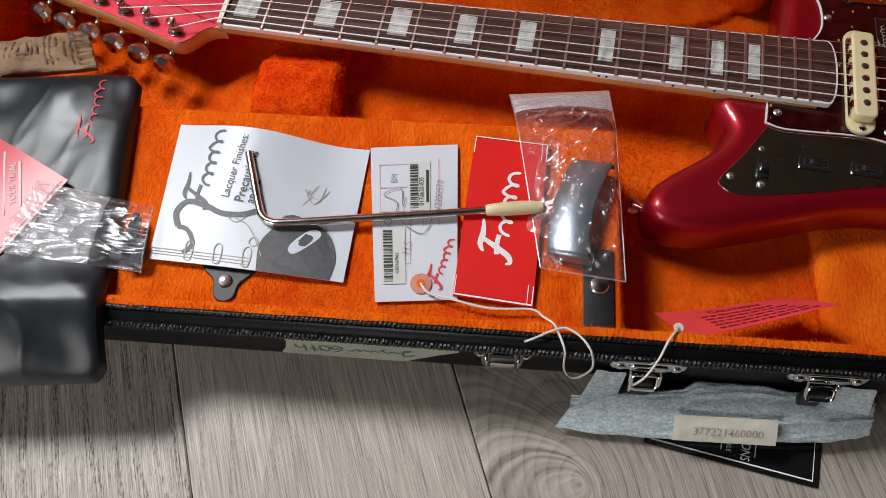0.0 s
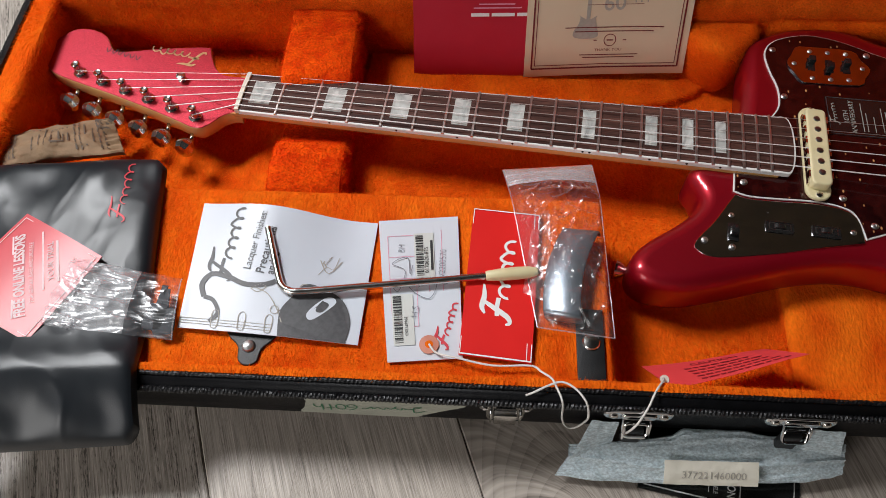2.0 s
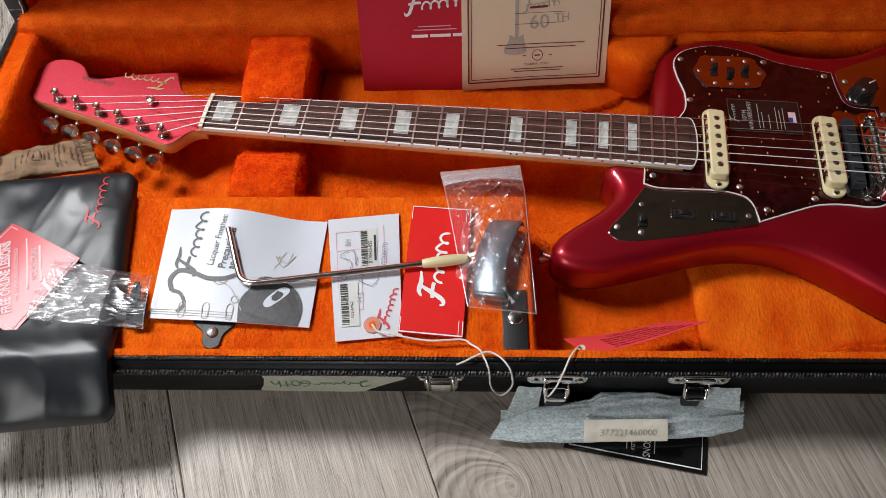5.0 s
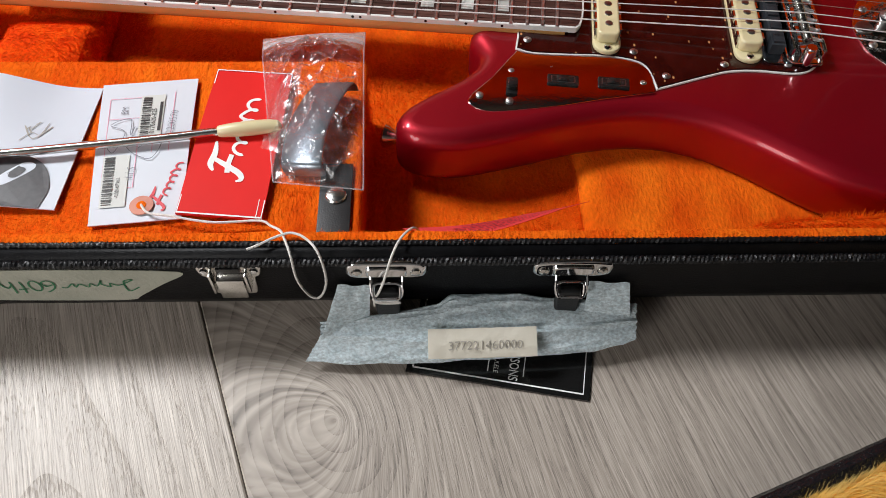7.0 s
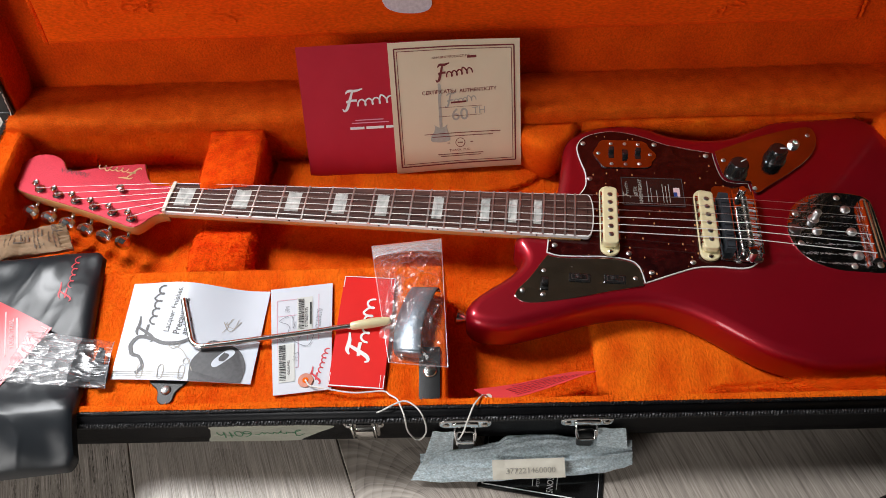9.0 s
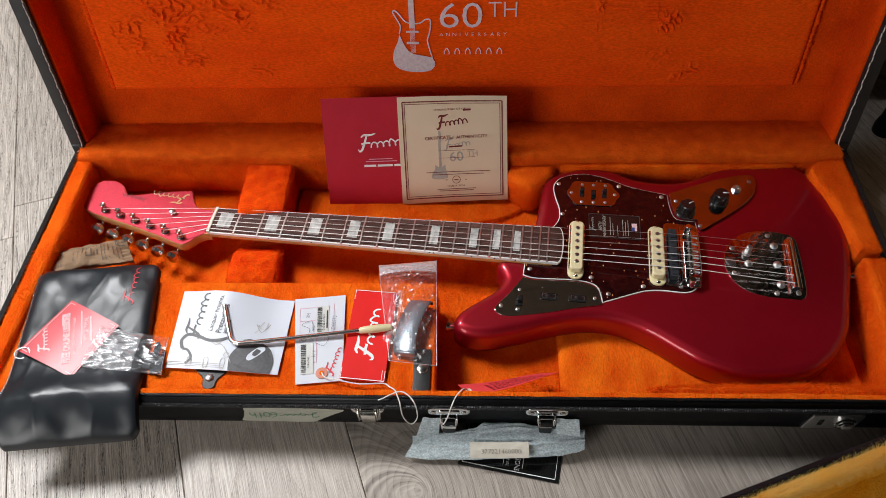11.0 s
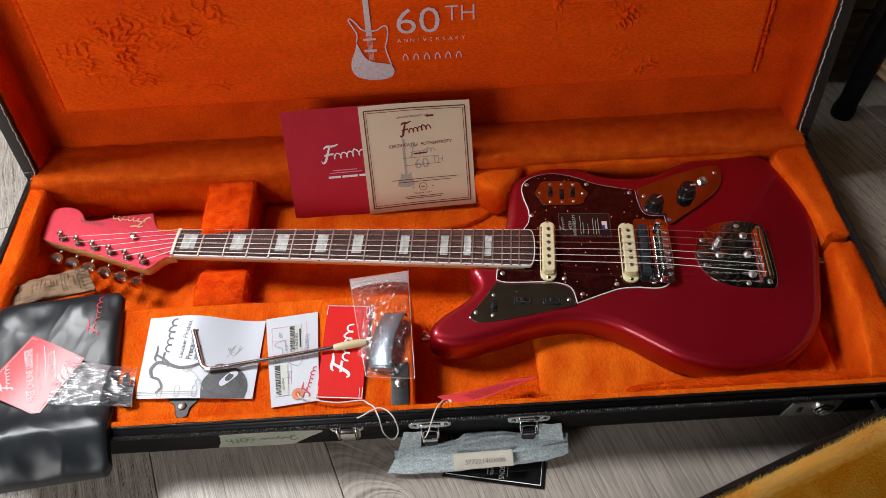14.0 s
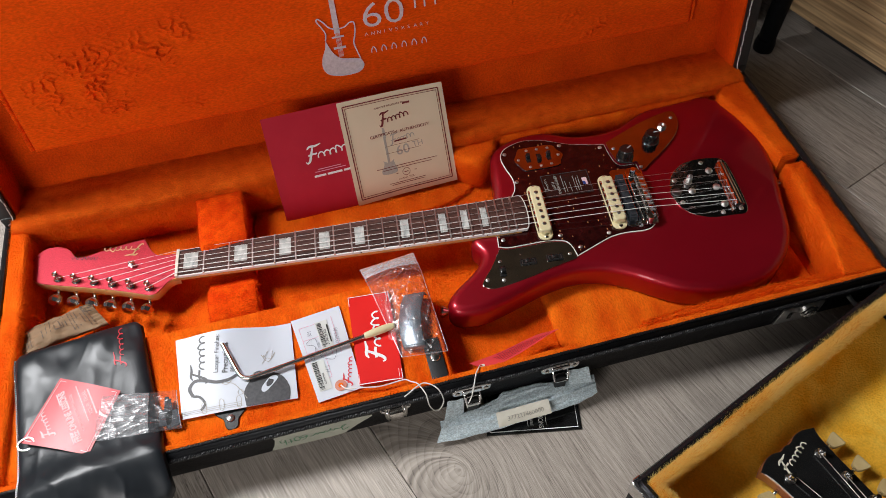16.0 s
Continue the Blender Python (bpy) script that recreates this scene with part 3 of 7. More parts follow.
    link(tone, ramp.inputs[0])
    shade = add("ShaderNodeVectorMath")
    shade.operation = "SCALE"
    link(ramp.outputs[0], shade.inputs[0])
    link(maths("ADD", 0.94, maths("MULTIPLY", info.outputs["Random"], 0.12)), shade.inputs[3])
    link(shade.outputs[0], b.inputs["Base Color"])
    link(maths("ADD", 0.41, maths("MULTIPLY", cut, 0.15)), b.inputs["Roughness"])
    bp = add("ShaderNodeBump")
    bp.inputs["Distance"].default_value = 0.0002
    link(maths("SUBTRACT", maths("MULTIPLY", fine, 0.6), maths("MULTIPLY", cut, 0.25)), bp.inputs["Height"])
    link(bp.outputs[0], b.inputs["Normal"])
    return m


M_FLOOR = laminate("grey_oak_laminate", spacing=0.014, dashes=0.75, crisp=1.2)
M_ARCH = laminate("grey_oak_laminate_arched", (-0.010, -0.30), (0.40, 0.30), 0.011, 0.22, 0.03, rings=0.055, crisp=0.9)
M_KNOT = laminate("grey_oak_laminate_knot", (-0.2227, -0.039), (0.72, 0.11), 0.0072, 0.20, follow=0.55, rings=0.11, crisp=0.8)

# ---------- the room ----------
def structure(name, bm, material, label):
    return single(name, bm, material, label, "structure", kind="structure", smooth=False)


RX0, RX1, RY0, RY1, RZ = -2.2, 2.2, -1.7, 2.0, 2.06
structure("wall_north", box(RX0, RX1, RY1, RY1 + 0.1, 0, RZ), M_GREYWALL, "plain unseen room wall, dark grey so the chrome mirrors dark")
# opening cut in this unseen wall for the added fill light
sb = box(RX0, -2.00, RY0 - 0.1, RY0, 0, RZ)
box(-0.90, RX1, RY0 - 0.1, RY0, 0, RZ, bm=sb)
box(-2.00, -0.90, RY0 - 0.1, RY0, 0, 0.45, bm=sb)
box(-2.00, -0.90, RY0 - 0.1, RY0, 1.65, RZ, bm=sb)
structure("wall_south", sb, M_WALL, "plain pale painted room wall, unseen, opened for the added fill light")
structure("wall_west", box(RX0 - 0.1, RX0, RY0, RY1, 0, RZ), M_WALL, "plain pale painted room wall")
structure("wall_east", box(RX1, RX1 + 0.1, RY0, RY1, 0, RZ), M_GREYWALL, "plain unseen room wall, dark grey so the chrome mirrors dark")
WX0, WX1, WY0, WY1 = -1.65, -0.75, 0.50, 0.98
cb = box(RX0, WX0, RY0, RY1, RZ, RZ + 0.1)
box(WX1, RX1, RY0, RY1, RZ, RZ + 0.1, bm=cb)
box(WX0, WX1, RY0, WY0, RZ, RZ + 0.1, bm=cb)
box(WX0, WX1, WY1, RY1, RZ, RZ + 0.1, bm=cb)
structure("ceiling", cb, M_GREYWALL, "unseen ceiling with a roof window opening, dark grey so the chrome mirrors dark")
subfloor = structure("floor", box(RX0, RX1, RY0, RY1, -0.03, -0.004), M_DARK, "grey wood-effect laminate floor of long planks")

# ---------- the guitar case ----------
CX0, CX1, CY0, CY1, RIM = -0.366, 0.700, -0.008, 0.378, 0.0765
case = thing("guitar_case", (0.167, 0.185, 0), "black textured hard guitar case lying open, lined with bright orange plush", "guitar case")
T = 0.010


def case_part(name, bm, material, label="", parent=None, smooth=True):
    return part(name, bm, material, parent or case, label, smooth, world_space=True)


# shell of the base
def wall_y(z):
    """The front wall's outer face: upright above, tucked in towards its foot."""
    return CY0 + 0.0160 * max(0.0, (0.031 - z) / 0.031) ** 1.15


case_part("base_bottom", box(CX0 + 0.004, CX1 - 0.004, CY0 + 0.0155, CY1 - 0.004, 0.0, 0.008, 0.002), M_TOLEX)
fw = [(wall_y(z), z) for z in (0.001, 0.006, 0.012, 0.018, 0.024, 0.031, 0.045, 0.060, RIM - 0.006)]
fw += [(CY0 + 0.003, RIM - 0.004), (CY0 + T, RIM - 0.004), (CY0 + T + 0.004, 0.02), (CY0 + T + 0.006, 0.001)]
case_part("front_wall", loft([[(x, y, z) for y, z in fw] for x in (CX0, CX0 + 0.3, CX1 - 0.3, CX1)]), M_TOLEX, "black textured vinyl front wall of the case")
case_part("back_wall", box(CX0, CX1, CY1 - T, CY1, 0.003, RIM - 0.004, 0.003), M_TOLEX)
case_part("side_wall", box(CX0, CX0 + T, CY0 + T, CY1 - T, 0.003, RIM - 0.004, 0.003), M_TOLEX)
case_part("side_wall", box(CX1 - T, CX1, CY0 + T, CY1 - T, 0.003, RIM - 0.004, 0.003), M_TOLEX)


def welt(points, r, squash=1.0, lumps=0.11):
    """A stitched vinyl roll with a slightly lumpy skin."""
    pts = path3(points, 420)
    return tube(pts, [r * (1 + lumps * noise.noise(p * 900) + 0.04 * noise.noise(p * 130)) for p in pts], 8, squash=squash)


def rope(x0, x1, y, z, r, pitch, seed):
    """A twisted vinyl bead with uneven strands, along the front rim."""
    n, sides, rings = int((x1 - x0) / 0.0008), 10, []
    for i in range(n + 1):
        x = x0 + (x1 - x0) * i / n
        wob = 0.0004 * noise.noise(Vector((x * 60, seed, 0)))
        ring = []
        for k in range(sides):
            a = 2 * math.pi * k / sides
            rr_ = r * (1 + 0.16 * math.sin(2 * math.pi * x / pitch + 2 * a + 2 * noise.noise(Vector((x * 90, seed, 2)))) + 0.16 * noise.noise(Vector((x * 620, a * 1.5, seed))))
            ring.append((x, y + wob + rr_ * math.cos(a), z + rr_ * math.sin(a)))
        rings.append(ring)
    return loft(rings)


case_part("welt", rope(CX0, CX1, CY0 + 0.0085, RIM - 0.0012, 0.0017, 0.0030, 1.0), M_BINDING, "thin twisted black vinyl bead along the rim")
case_part("welt", rope(CX0, CX1, CY0 - 0.0010, RIM - 0.0062, 0.0024, 0.0027, 2.0), M_BINDING, "twisted black vinyl bead along the rim")
case_part("rim_band", loft([[(x, CY0 + 0.009, RIM - 0.0015), (x, CY0 + 0.004, RIM - 0.0020), (x, CY0, RIM - 0.0055), (x, CY0, RIM - 0.0090), (x, CY0 + 0.009, RIM - 0.0090)] for x in (CX0, CX1)]), M_TOLEX, "black vinyl band between the beads")
case_part("welt", welt([(CX0 + 0.004, CY0, RIM - 0.003), (CX0 + 0.004, 0.18, RIM - 0.003), (CX0 + 0.004, CY1, RIM - 0.003)], 0.0042), M_BINDING)
case_part("welt", welt([(CX1 - 0.004, CY0, RIM - 0.003), (CX1 - 0.004, 0.18, RIM - 0.003), (CX1 - 0.004, CY1, RIM - 0.003)], 0.0042), M_BINDING)


def plushy(bm, amount=0.0012, scale=70.0, cuts=0.012):
    """Break a padded form into small faces and let its skin wander."""
    bmesh.ops.triangulate(bm, faces=[f for f in bm.faces if len(f.verts) > 4])
    for _ in range(7):
        long = [e for e in bm.edges if e.calc_length() > cuts * 1.6]
        if not long:
            break
        bmesh.ops.subdivide_edges(bm, edges=long, cuts=1, use_grid_fill=True)
    bmesh.ops.triangulate(bm, faces=[f for f in bm.faces if len(f.verts) > 4])
    if bm.faces.layers.int.get("flat_end"):
        bm.faces.layers.int.remove(bm.faces.layers.int["flat_end"])
    bm.normal_update()
    for v in bm.verts:
        p = v.co
        v.co = p + v.normal * amount * (noise.noise(p * scale) + 0.5 * noise.noise(p * scale * 2.7))
    return bm


PLUSH_SKINS = []


def plush(name, bm, label="", amount=0.0012, cuts=0.012, pile=1.0, length=0.0055, material=None):
    ob = case_part(name, plushy(bm, amount, cuts=cuts), material or M_PLUSH, label)
    PLUSH_SKINS.append((ob, pile, length))
    return ob


plush("floor_lining", box(CX0 + T, CX1 - T, CY0 + 0.022, CY1 - T, 0.006, 0.012, 0.001), "orange plush floor of the case", 0.0015)
# linings of the four walls
plush("wall_lining", box(CX0 + T, CX1 - T, CY0 + T - 0.001, CY0 + T + 0.006, 0.024, RIM + 0.0005, 0.003), "orange plush wall lining", pile=0.8, length=0.0035)
plush("wall_lining", box(CX0 + T, CX1 - T, 0.358, CY1 - 0.004, 0.010, RIM + 0.003, 0.005), "orange plush wall lining")
plush("wall_lining", slab(smooth_outline([(CX0 + 0.007, 0.362, 0), (CX0 + 0.007, 0.0075, 0), (-0.338, 0.0075, 0), (-0.336, 0.12), (-0.334, 0.25), (-0.336, 0.362, 0)], 4), 0.010, RIM, 0.006), "orange plush wall lining")
plush("end_cushion", slab(smooth_outline([(0.692, 0.362, 0), (0.692, 0.203, 0), (0.664, 0.203, 0), (0.660, 0.245), (0.651, 0.30), (0.641, 0.335), (0.655, 0.356), (0.672, 0.362, 0)], 5), 0.010, RIM - 0.001, 0.007), "padded orange plush end block", pile=1.3)
plush("end_cushion", slab(smooth_outline([(0.692, 0.192, 0), (0.692, 0.0075, 0), (0.638, 0.0075, 0), (0.650, 0.05), (0.659, 0.12), (0.664, 0.192, 0)], 5), 0.010, RIM - 0.001, 0.007), "padded orange plush end block", pile=1.3)
# pads that hold the guitar's body
plush("front_pad", slab(smooth_outline([(0.383, 0.007, 0), (0.66, 0.007, 0), (0.648, 0.018), (0.58, 0.022), (0.50, 0.022), (0.392, 0.018)], 4), 0.010, 0.0715, 0.006), "orange plush pad along the front wall", pile=2.2, length=0.0075)
plush("front_pad", slab(smooth_outline([(0.294, 0.012, 0), (0.640, 0.012, 0), (0.640, 0.16, 0), (0.50, 0.17), (0.36, 0.165), (0.294, 0.16, 0)], 4), 0.010, 0.0245, 0.009), "low orange plush pad that the body rests on", pile=1.2)
plush("horn_pad", slab(smooth_outline([(0.236, 0.361, 0), (0.245, 0.335), (0.27, 0.318), (0.292, 0.332), (0.31, 0.361, 0)], 5), 0.010, 0.066, 0.008), "orange plush pad behind the body's horn")
plush("back_pad", slab(smooth_outline([(-0.05, 0.357, 0), (-0.045, 0.300), (0.05, 0.292), (0.20, 0.296), (0.262, 0.320), (0.262, 0.357, 0)], 4), 0.010, 0.0185, 0.004), "low orange plush pad along the back wall")
plush("back_pad", slab(smooth_outline([(0.31, 0.361, 0), (0.33, 0.352), (0.45, 0.349), (0.60, 0.352), (0.64, 0.361, 0)], 4), 0.010, 0.070, 0.006), "orange plush pad along the back wall")
# accessory pocket and its flap
plush("pocket", box(-0.345, 0.150, 0.0075, 0.153, 0.010, 0.0635, 0.006), "orange plush accessory compartment")
plush("pocket_flap", slab(rect(-0.34, 0.152, 0.0045, 0.156, 0.006), 0.063, 0.0685, 0.0025), "orange plush lid of the accessory compartment", 0.0006, pile=1.2, length=0.0035)
# neck rest with a saddle
NR = [(0.168, 0.010, 0), (0.166, 0.032), (0.174, 0.044), (0.19, 0.047), (0.218, 0.046), (0.232, 0.036), (0.247, 0.031), (0.260, 0.036), (0.268, 0.054), (0.278, 0.066), (0.31, 0.069), (0.361, 0.069, 0), (0.361, 0.010, 0)]
nr = smooth_outline(NR, 5)
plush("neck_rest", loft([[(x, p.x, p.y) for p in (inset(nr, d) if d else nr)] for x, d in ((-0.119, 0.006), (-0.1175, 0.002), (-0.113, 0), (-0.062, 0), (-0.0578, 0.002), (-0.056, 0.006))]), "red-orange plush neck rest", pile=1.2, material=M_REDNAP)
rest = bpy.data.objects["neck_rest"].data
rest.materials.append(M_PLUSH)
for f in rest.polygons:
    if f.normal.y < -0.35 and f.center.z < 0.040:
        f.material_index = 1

# leather tabs with press studs
tab = case_part("leather_tab", slab(smooth_outline([(-0.118, 0.060, 0), (-0.119, 0.042), (-0.113, 0.031), (-0.106, 0.024), (-0.104, 0.014), (-0.098, 0.010), (-0.091, 0.013), (-0.089, 0.022), (-0.082, 0.030), (-0.077, 0.040), (-0.078, 0.060, 0)], 5), 0.0685, 0.0705, 0.0007), M_LEATHER, "torn black leather tab")
case_part("stud", lathe([(0.0046, 0), (0.0046, 0.0008), (0.0038, 0.0022), (0.0018, 0.003), (0.0005, 0.0032)], (-0.098, 0.024, 0.0704)), M_SCREWHEAD, "domed steel press stud", tab)
strap = case_part("leather_strap", box(0.1275, 0.1465, 0.0065, 0.062, 0.0690, 0.0712, 0.0007), M_LEATHER, "short black leather strap")
case_part("stud", lathe([(0.0062, 0), (0.0062, 0.0008), (0.0054, 0.0018), (0.003, 0.0024), (0.0005, 0.0025)], (0.1375, 0.037, 0.0712), 24), M_NICKEL, "flat steel press stud", strap)

# ---------- the lid ----------
LEAN = 9.0
HY, HZ, LH, LD = 0.377, 0.080, 0.385, 0.066
cl, sl = math.cos(radians(LEAN)), math.sin(radians(LEAN))


def lid_pt(x, w, d):
    """w up the open lid from its hinge, d back from its rim."""
    return Vector((x, HY + w * sl + d * cl, HZ + w * cl - d * sl))


LIDM = Matrix(((1, 0, 0, 0), (0, cl, sl, HY), (0, -sl, cl, HZ), (0, 0, 0, 1)))


def lid_part(name, bm, material, label="", smooth=True):
    bm.transform(LIDM)
    return case_part(name, bm, material, label, smooth=smooth)


lid_part("lid_back", box(CX0, CX1, LD - 0.008, LD, 0, LH, 0.003), M_TOLEX)
lid_part("lid_wall", box(CX0, CX1, 0, LD - 0.008, -0.004, 0.002, 0.002), M_TOLEX)
lid_part("lid_wall", box(CX0, CX1, 0, LD - 0.008, LH - 0.009, LH, 0.002), M_TOLEX)
lid_part("lid_wall", box(CX0, CX0 + 0.009, 0, LD - 0.008, 0.009, LH - 0.009, 0.002), M_TOLEX, "black textured vinyl side of the lid")
lid_part("lid_wall", box(CX1 - 0.009, CX1, 0, LD - 0.008, 0.009, LH - 0.009, 0.002), M_TOLEX, "black textured vinyl side of the lid")
for x0, x1 in ((CX0, CX0 + 0.019), (CX1 - 0.019, CX1)):
    lid_part("rim_band", box(x0, x1, -0.0035, 0.003, 0.0, LH, 0.002), M_LEATHER, "black leather band along the lid's edge")
lid_part("rim_band", box(CX0, CX1, -0.0035, 0.003, LH - 0.019, LH, 0.002), M_LEATHER)


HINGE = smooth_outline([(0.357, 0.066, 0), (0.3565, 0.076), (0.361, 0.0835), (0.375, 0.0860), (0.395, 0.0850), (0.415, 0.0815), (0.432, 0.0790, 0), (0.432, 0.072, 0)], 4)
plush("hinge_lining", loft([[(x, p.x, p.y) for p in HINGE] for x in (CX0 + 0.013, -0.1, 0.15, 0.45, CX1 - 0.013)]), "orange plush ledge running over the hinge into the lid, dimmed in colour", 0.0022, cuts=0.009, pile=1.2, length=0.005, material=M_DIMPLUSH)


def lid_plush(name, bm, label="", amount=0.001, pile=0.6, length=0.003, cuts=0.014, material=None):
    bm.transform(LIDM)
    return plush(name, bm, label, amount, cuts, pile, length, material or M_LIDDIM)


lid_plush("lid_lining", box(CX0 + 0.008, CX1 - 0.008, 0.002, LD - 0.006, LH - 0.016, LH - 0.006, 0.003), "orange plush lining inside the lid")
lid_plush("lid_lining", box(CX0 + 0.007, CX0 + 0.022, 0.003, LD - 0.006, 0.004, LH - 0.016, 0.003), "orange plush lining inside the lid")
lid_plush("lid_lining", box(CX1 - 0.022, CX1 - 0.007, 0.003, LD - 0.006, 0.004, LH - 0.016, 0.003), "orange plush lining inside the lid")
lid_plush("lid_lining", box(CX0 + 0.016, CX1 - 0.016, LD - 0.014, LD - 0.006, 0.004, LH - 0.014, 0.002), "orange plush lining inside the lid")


def lid_cushion():
    """The raised panel, with creases where the pile was crushed."""
    x0, x1, w0, w1, nx, nw = -0.302, 0.624, 0.066, LH - 0.05, 620, 180

    def rise(d):
        return 0.016 * (1 - max(0.0, 1 - d / 0.010) ** 2.2) ** 0.5

    def face_of(u, v):
        x, w = x0 + (x1 - x0) * u, w0 + (w1 - w0) * v
        d = min(x - x0, x1 - x, w - w0, w1 - w)
        return Vector((x, LD - 0.010 - rise(max(d, 0.0)) + 0.0006 * noise.noise(Vector((x * 30, w * 30, 2))), w))

    bm = bmesh.new()
    g = [[bm.verts.new(face_of(i / nx, j / nw)) for j in range(nw + 1)] for i in range(nx + 1)]
    for i in range(nx):
        for j in range(nw):
            bm.faces.new((g[i][j], g[i + 1][j], g[i + 1][j + 1], g[i][j + 1]))
    rim = [g[i][0] for i in range(nx + 1)] + [g[nx][j] for j in range(1, nw + 1)] + [g[i][nw] for i in range(nx - 1, -1, -1)] + [g[0][j] for j in range(nw - 1, 0, -1)]
    bm.faces.new(rim[::-1])
    for column in g[3:-3]:
        for v in column[3:-3]:
            p = v.co
            crush = 0.0
            for cx, cw, rx, rw, turn, fx, fw in ((-0.205, 0.160, 0.085, 0.040, 22, 80, 130), (-0.105, 0.185, 0.060, 0.026, 20, 75, 120), (-0.14, 0.105, 0.085, 0.012, -12, 65, 150),
                                                 (0.352, 0.185, 0.006, 0.045, 0, 160, 95), (0.44, 0.180, 0.018, 0.060, -8, 130, 110), (0.375, 0.185, 0.075, 0.042, 3, 7, 230), (0.455, 0.092, 0.035, 0.010, 8, 90, 140)):
                c, q = math.cos(radians(turn)), math.sin(radians(turn))
                a, b = ((p.x - cx) * c + (p.z - cw) * q) / rx, ((p.z - cw) * c - (p.x - cx) * q) / rw
                r = a * a + b * b
                if r < 2.2:
                    patch = noise.noise(Vector((p.x * 34, p.z * 40, cx * 9))) + 0.25
                    ridge = 1 - abs(noise.noise(Vector((p.x * fx, p.z * fw, 3.0)))) * 4.5
                    crush += math.exp(-r) * max(0.0, min(1.0, patch * 2)) * max(0.0, ridge) ** 1.3 * (0.45 if fx < 10 else 1.0)
            p.y -= 0.0062 * crush
    return bm


lid_plush("lid_cushion", lid_cushion(), "orange plush padded panel inside the lid", 0.0, 0.35, 0.0025, 0.9, M_LIDCLOTH)


# ragged pile edge and the gutter's shade, drawn as a redder roll
for x_ in (-0.3035, 0.6255):
    pts = [Vector((x_ + 0.0012 * noise.noise(Vector((k * 0.35, x_, 1))), LD - 0.0172 + 0.0010 * noise.noise(Vector((k * 0.5, x_, 4))), 0.070 + (LH - 0.125) * k / 160)) for k in range(161)]
    lid_part("panel_seam", tube(pts, [0.0034 * (1 + 0.5 * noise.noise(Vector((k * 0.9, x_, 7)))) for k in range(161)], 8), M_REDNAP, "ragged red-orange plush roll for the shaded gutter beside the panel")


# stitching on the lid's rim
def stitches(x):
    bm = bmesh.new()
    w = 0.012
    while w < LH - 0.01:
        wob = 0.0006 * math.sin(w * 300)
        tube([(x + wob, -0.0036, w), (x + wob, -0.0044, w + 0.003), (x + wob, -0.0036, w + 0.0062)], 0.0007, 5, bm)
        w += 0.0078
    return bm


for x_, s_ in ((CX0, 1), (CX1, -1)):
    lid_part("stitching", tube(path3([(x_ + s_ * 0.0165, -0.0040, 0.013), (x_ + s_ * 0.0155, -0.0046, 0.006), (x_ + s_ * 0.0115, -0.0050, 0.001), (x_ + s_ * 0.0065, -0.0046, -0.001)], 6), 0.0007, 6), M_CORD, "thread curling in at the foot of the rim")
    foot = box(x_ + s_ * 0.0095 - 0.0085, x_ + s_ * 0.0095 + 0.0085, -0.0048, 0.006, -0.012, 0.010, 0.003, 3)
    for v in foot.verts:
        v.co += v.normal * 0.0008 * noise.noise(v.co * 300)
    lid_part("rim_end", foot, M_BINDING, "glossy black end of the rim band")
lid_part("stitching", stitches(CX0 + 0.0165), M_CORD, "row of white thread stitches")
lid_part("stitching", stitches(CX1 - 0.0165), M_CORD, "row of white thread stitches")


# print on the lid's panel
def lid_print(u, v):
    return lid_pt(u, v, LD - 0.0275)




body_o = smooth_outline([(0.0985, 0.150, 0), (0.096, 0.139), (0.0905, 0.127), (0.0885, 0.114), (0.093, 0.103), (0.106, 0.097), (0.124, 0.0955), (0.138, 0.0985), (0.1435, 0.107), (0.1400, 0.1165, 0), (0.130, 0.1190), (0.121, 0.1205), (0.112, 0.1240), (0.105, 0.1330)], 5)
pr = ink([body_o], lid_print)
rim_a = [(0.0985, 0.150), (0.1005, 0.160), (0.0965, 0.170), (0.0920, 0.179), (0.0945, 0.1815), (0.1000, 0.176), (0.1070, 0.1670), (0.1160, 0.1640), (0.1260, 0.1650), (0.1330, 0.1695), (0.1385, 0.1690), (0.1390, 0.160), (0.1370, 0.150), (0.1345, 0.141), (0.1365, 0.130), (0.1400, 0.1165)]
ink(stroke(rim_a, 0.0017), lid_print, pr)
ink([[(0.1118, 0.158), (0.1192, 0.158), (0.1185, 0.255), (0.1125, 0.255)]], lid_print, pr)
head_o = smooth_outline([(0.1105, 0.252, 0), (0.1205, 0.252, 0), (0.127, 0.262), (0.126, 0.29), (0.118, 0.298), (0.111, 0.292), (0.113, 0.27)], 4)
ink([head_o], lid_print, pr)
for sx in (0.1128, 0.1142, 0.1156, 0.1170, 0.1184):
    ink(stroke([(sx, 0.124), (sx, 0.158)], 0.0005, 1), lid_print, pr)
ink(stroke([(0.1075, 0.1375), (0.1235, 0.1375)], 0.0032), lid_print, pr)
ink(stroke([(0.1075, 0.1530), (0.1235, 0.1530)], 0.0026), lid_print, pr)
letters("60", lid_print, (0.148, 0.158), 0.0345, bm=pr, stretch=1.22, bold=-0.006)
letters("TH", lid_print, (0.2115, 0.172), 0.021, bm=pr, bold=-0.012)
for i, ch in enumerate("ANNIVERSARY"):
    letters(ch, lid_print, (0.1500 + 0.00815 * i + (0.0012 if ch == "I" else 0), 0.1465), 0.0050, bm=pr, stretch=1.1, bold=-0.012)
for i in range(6):
    x = 0.156 + i * 0.0137
    ink(stroke([(x, 0.1212), (x + 0.0002, 0.1255), (x + 0.0030, 0.1298), (x + 0.0058, 0.1255), (x + 0.0060, 0.1212)], 0.0012, 4), lid_print, pr)
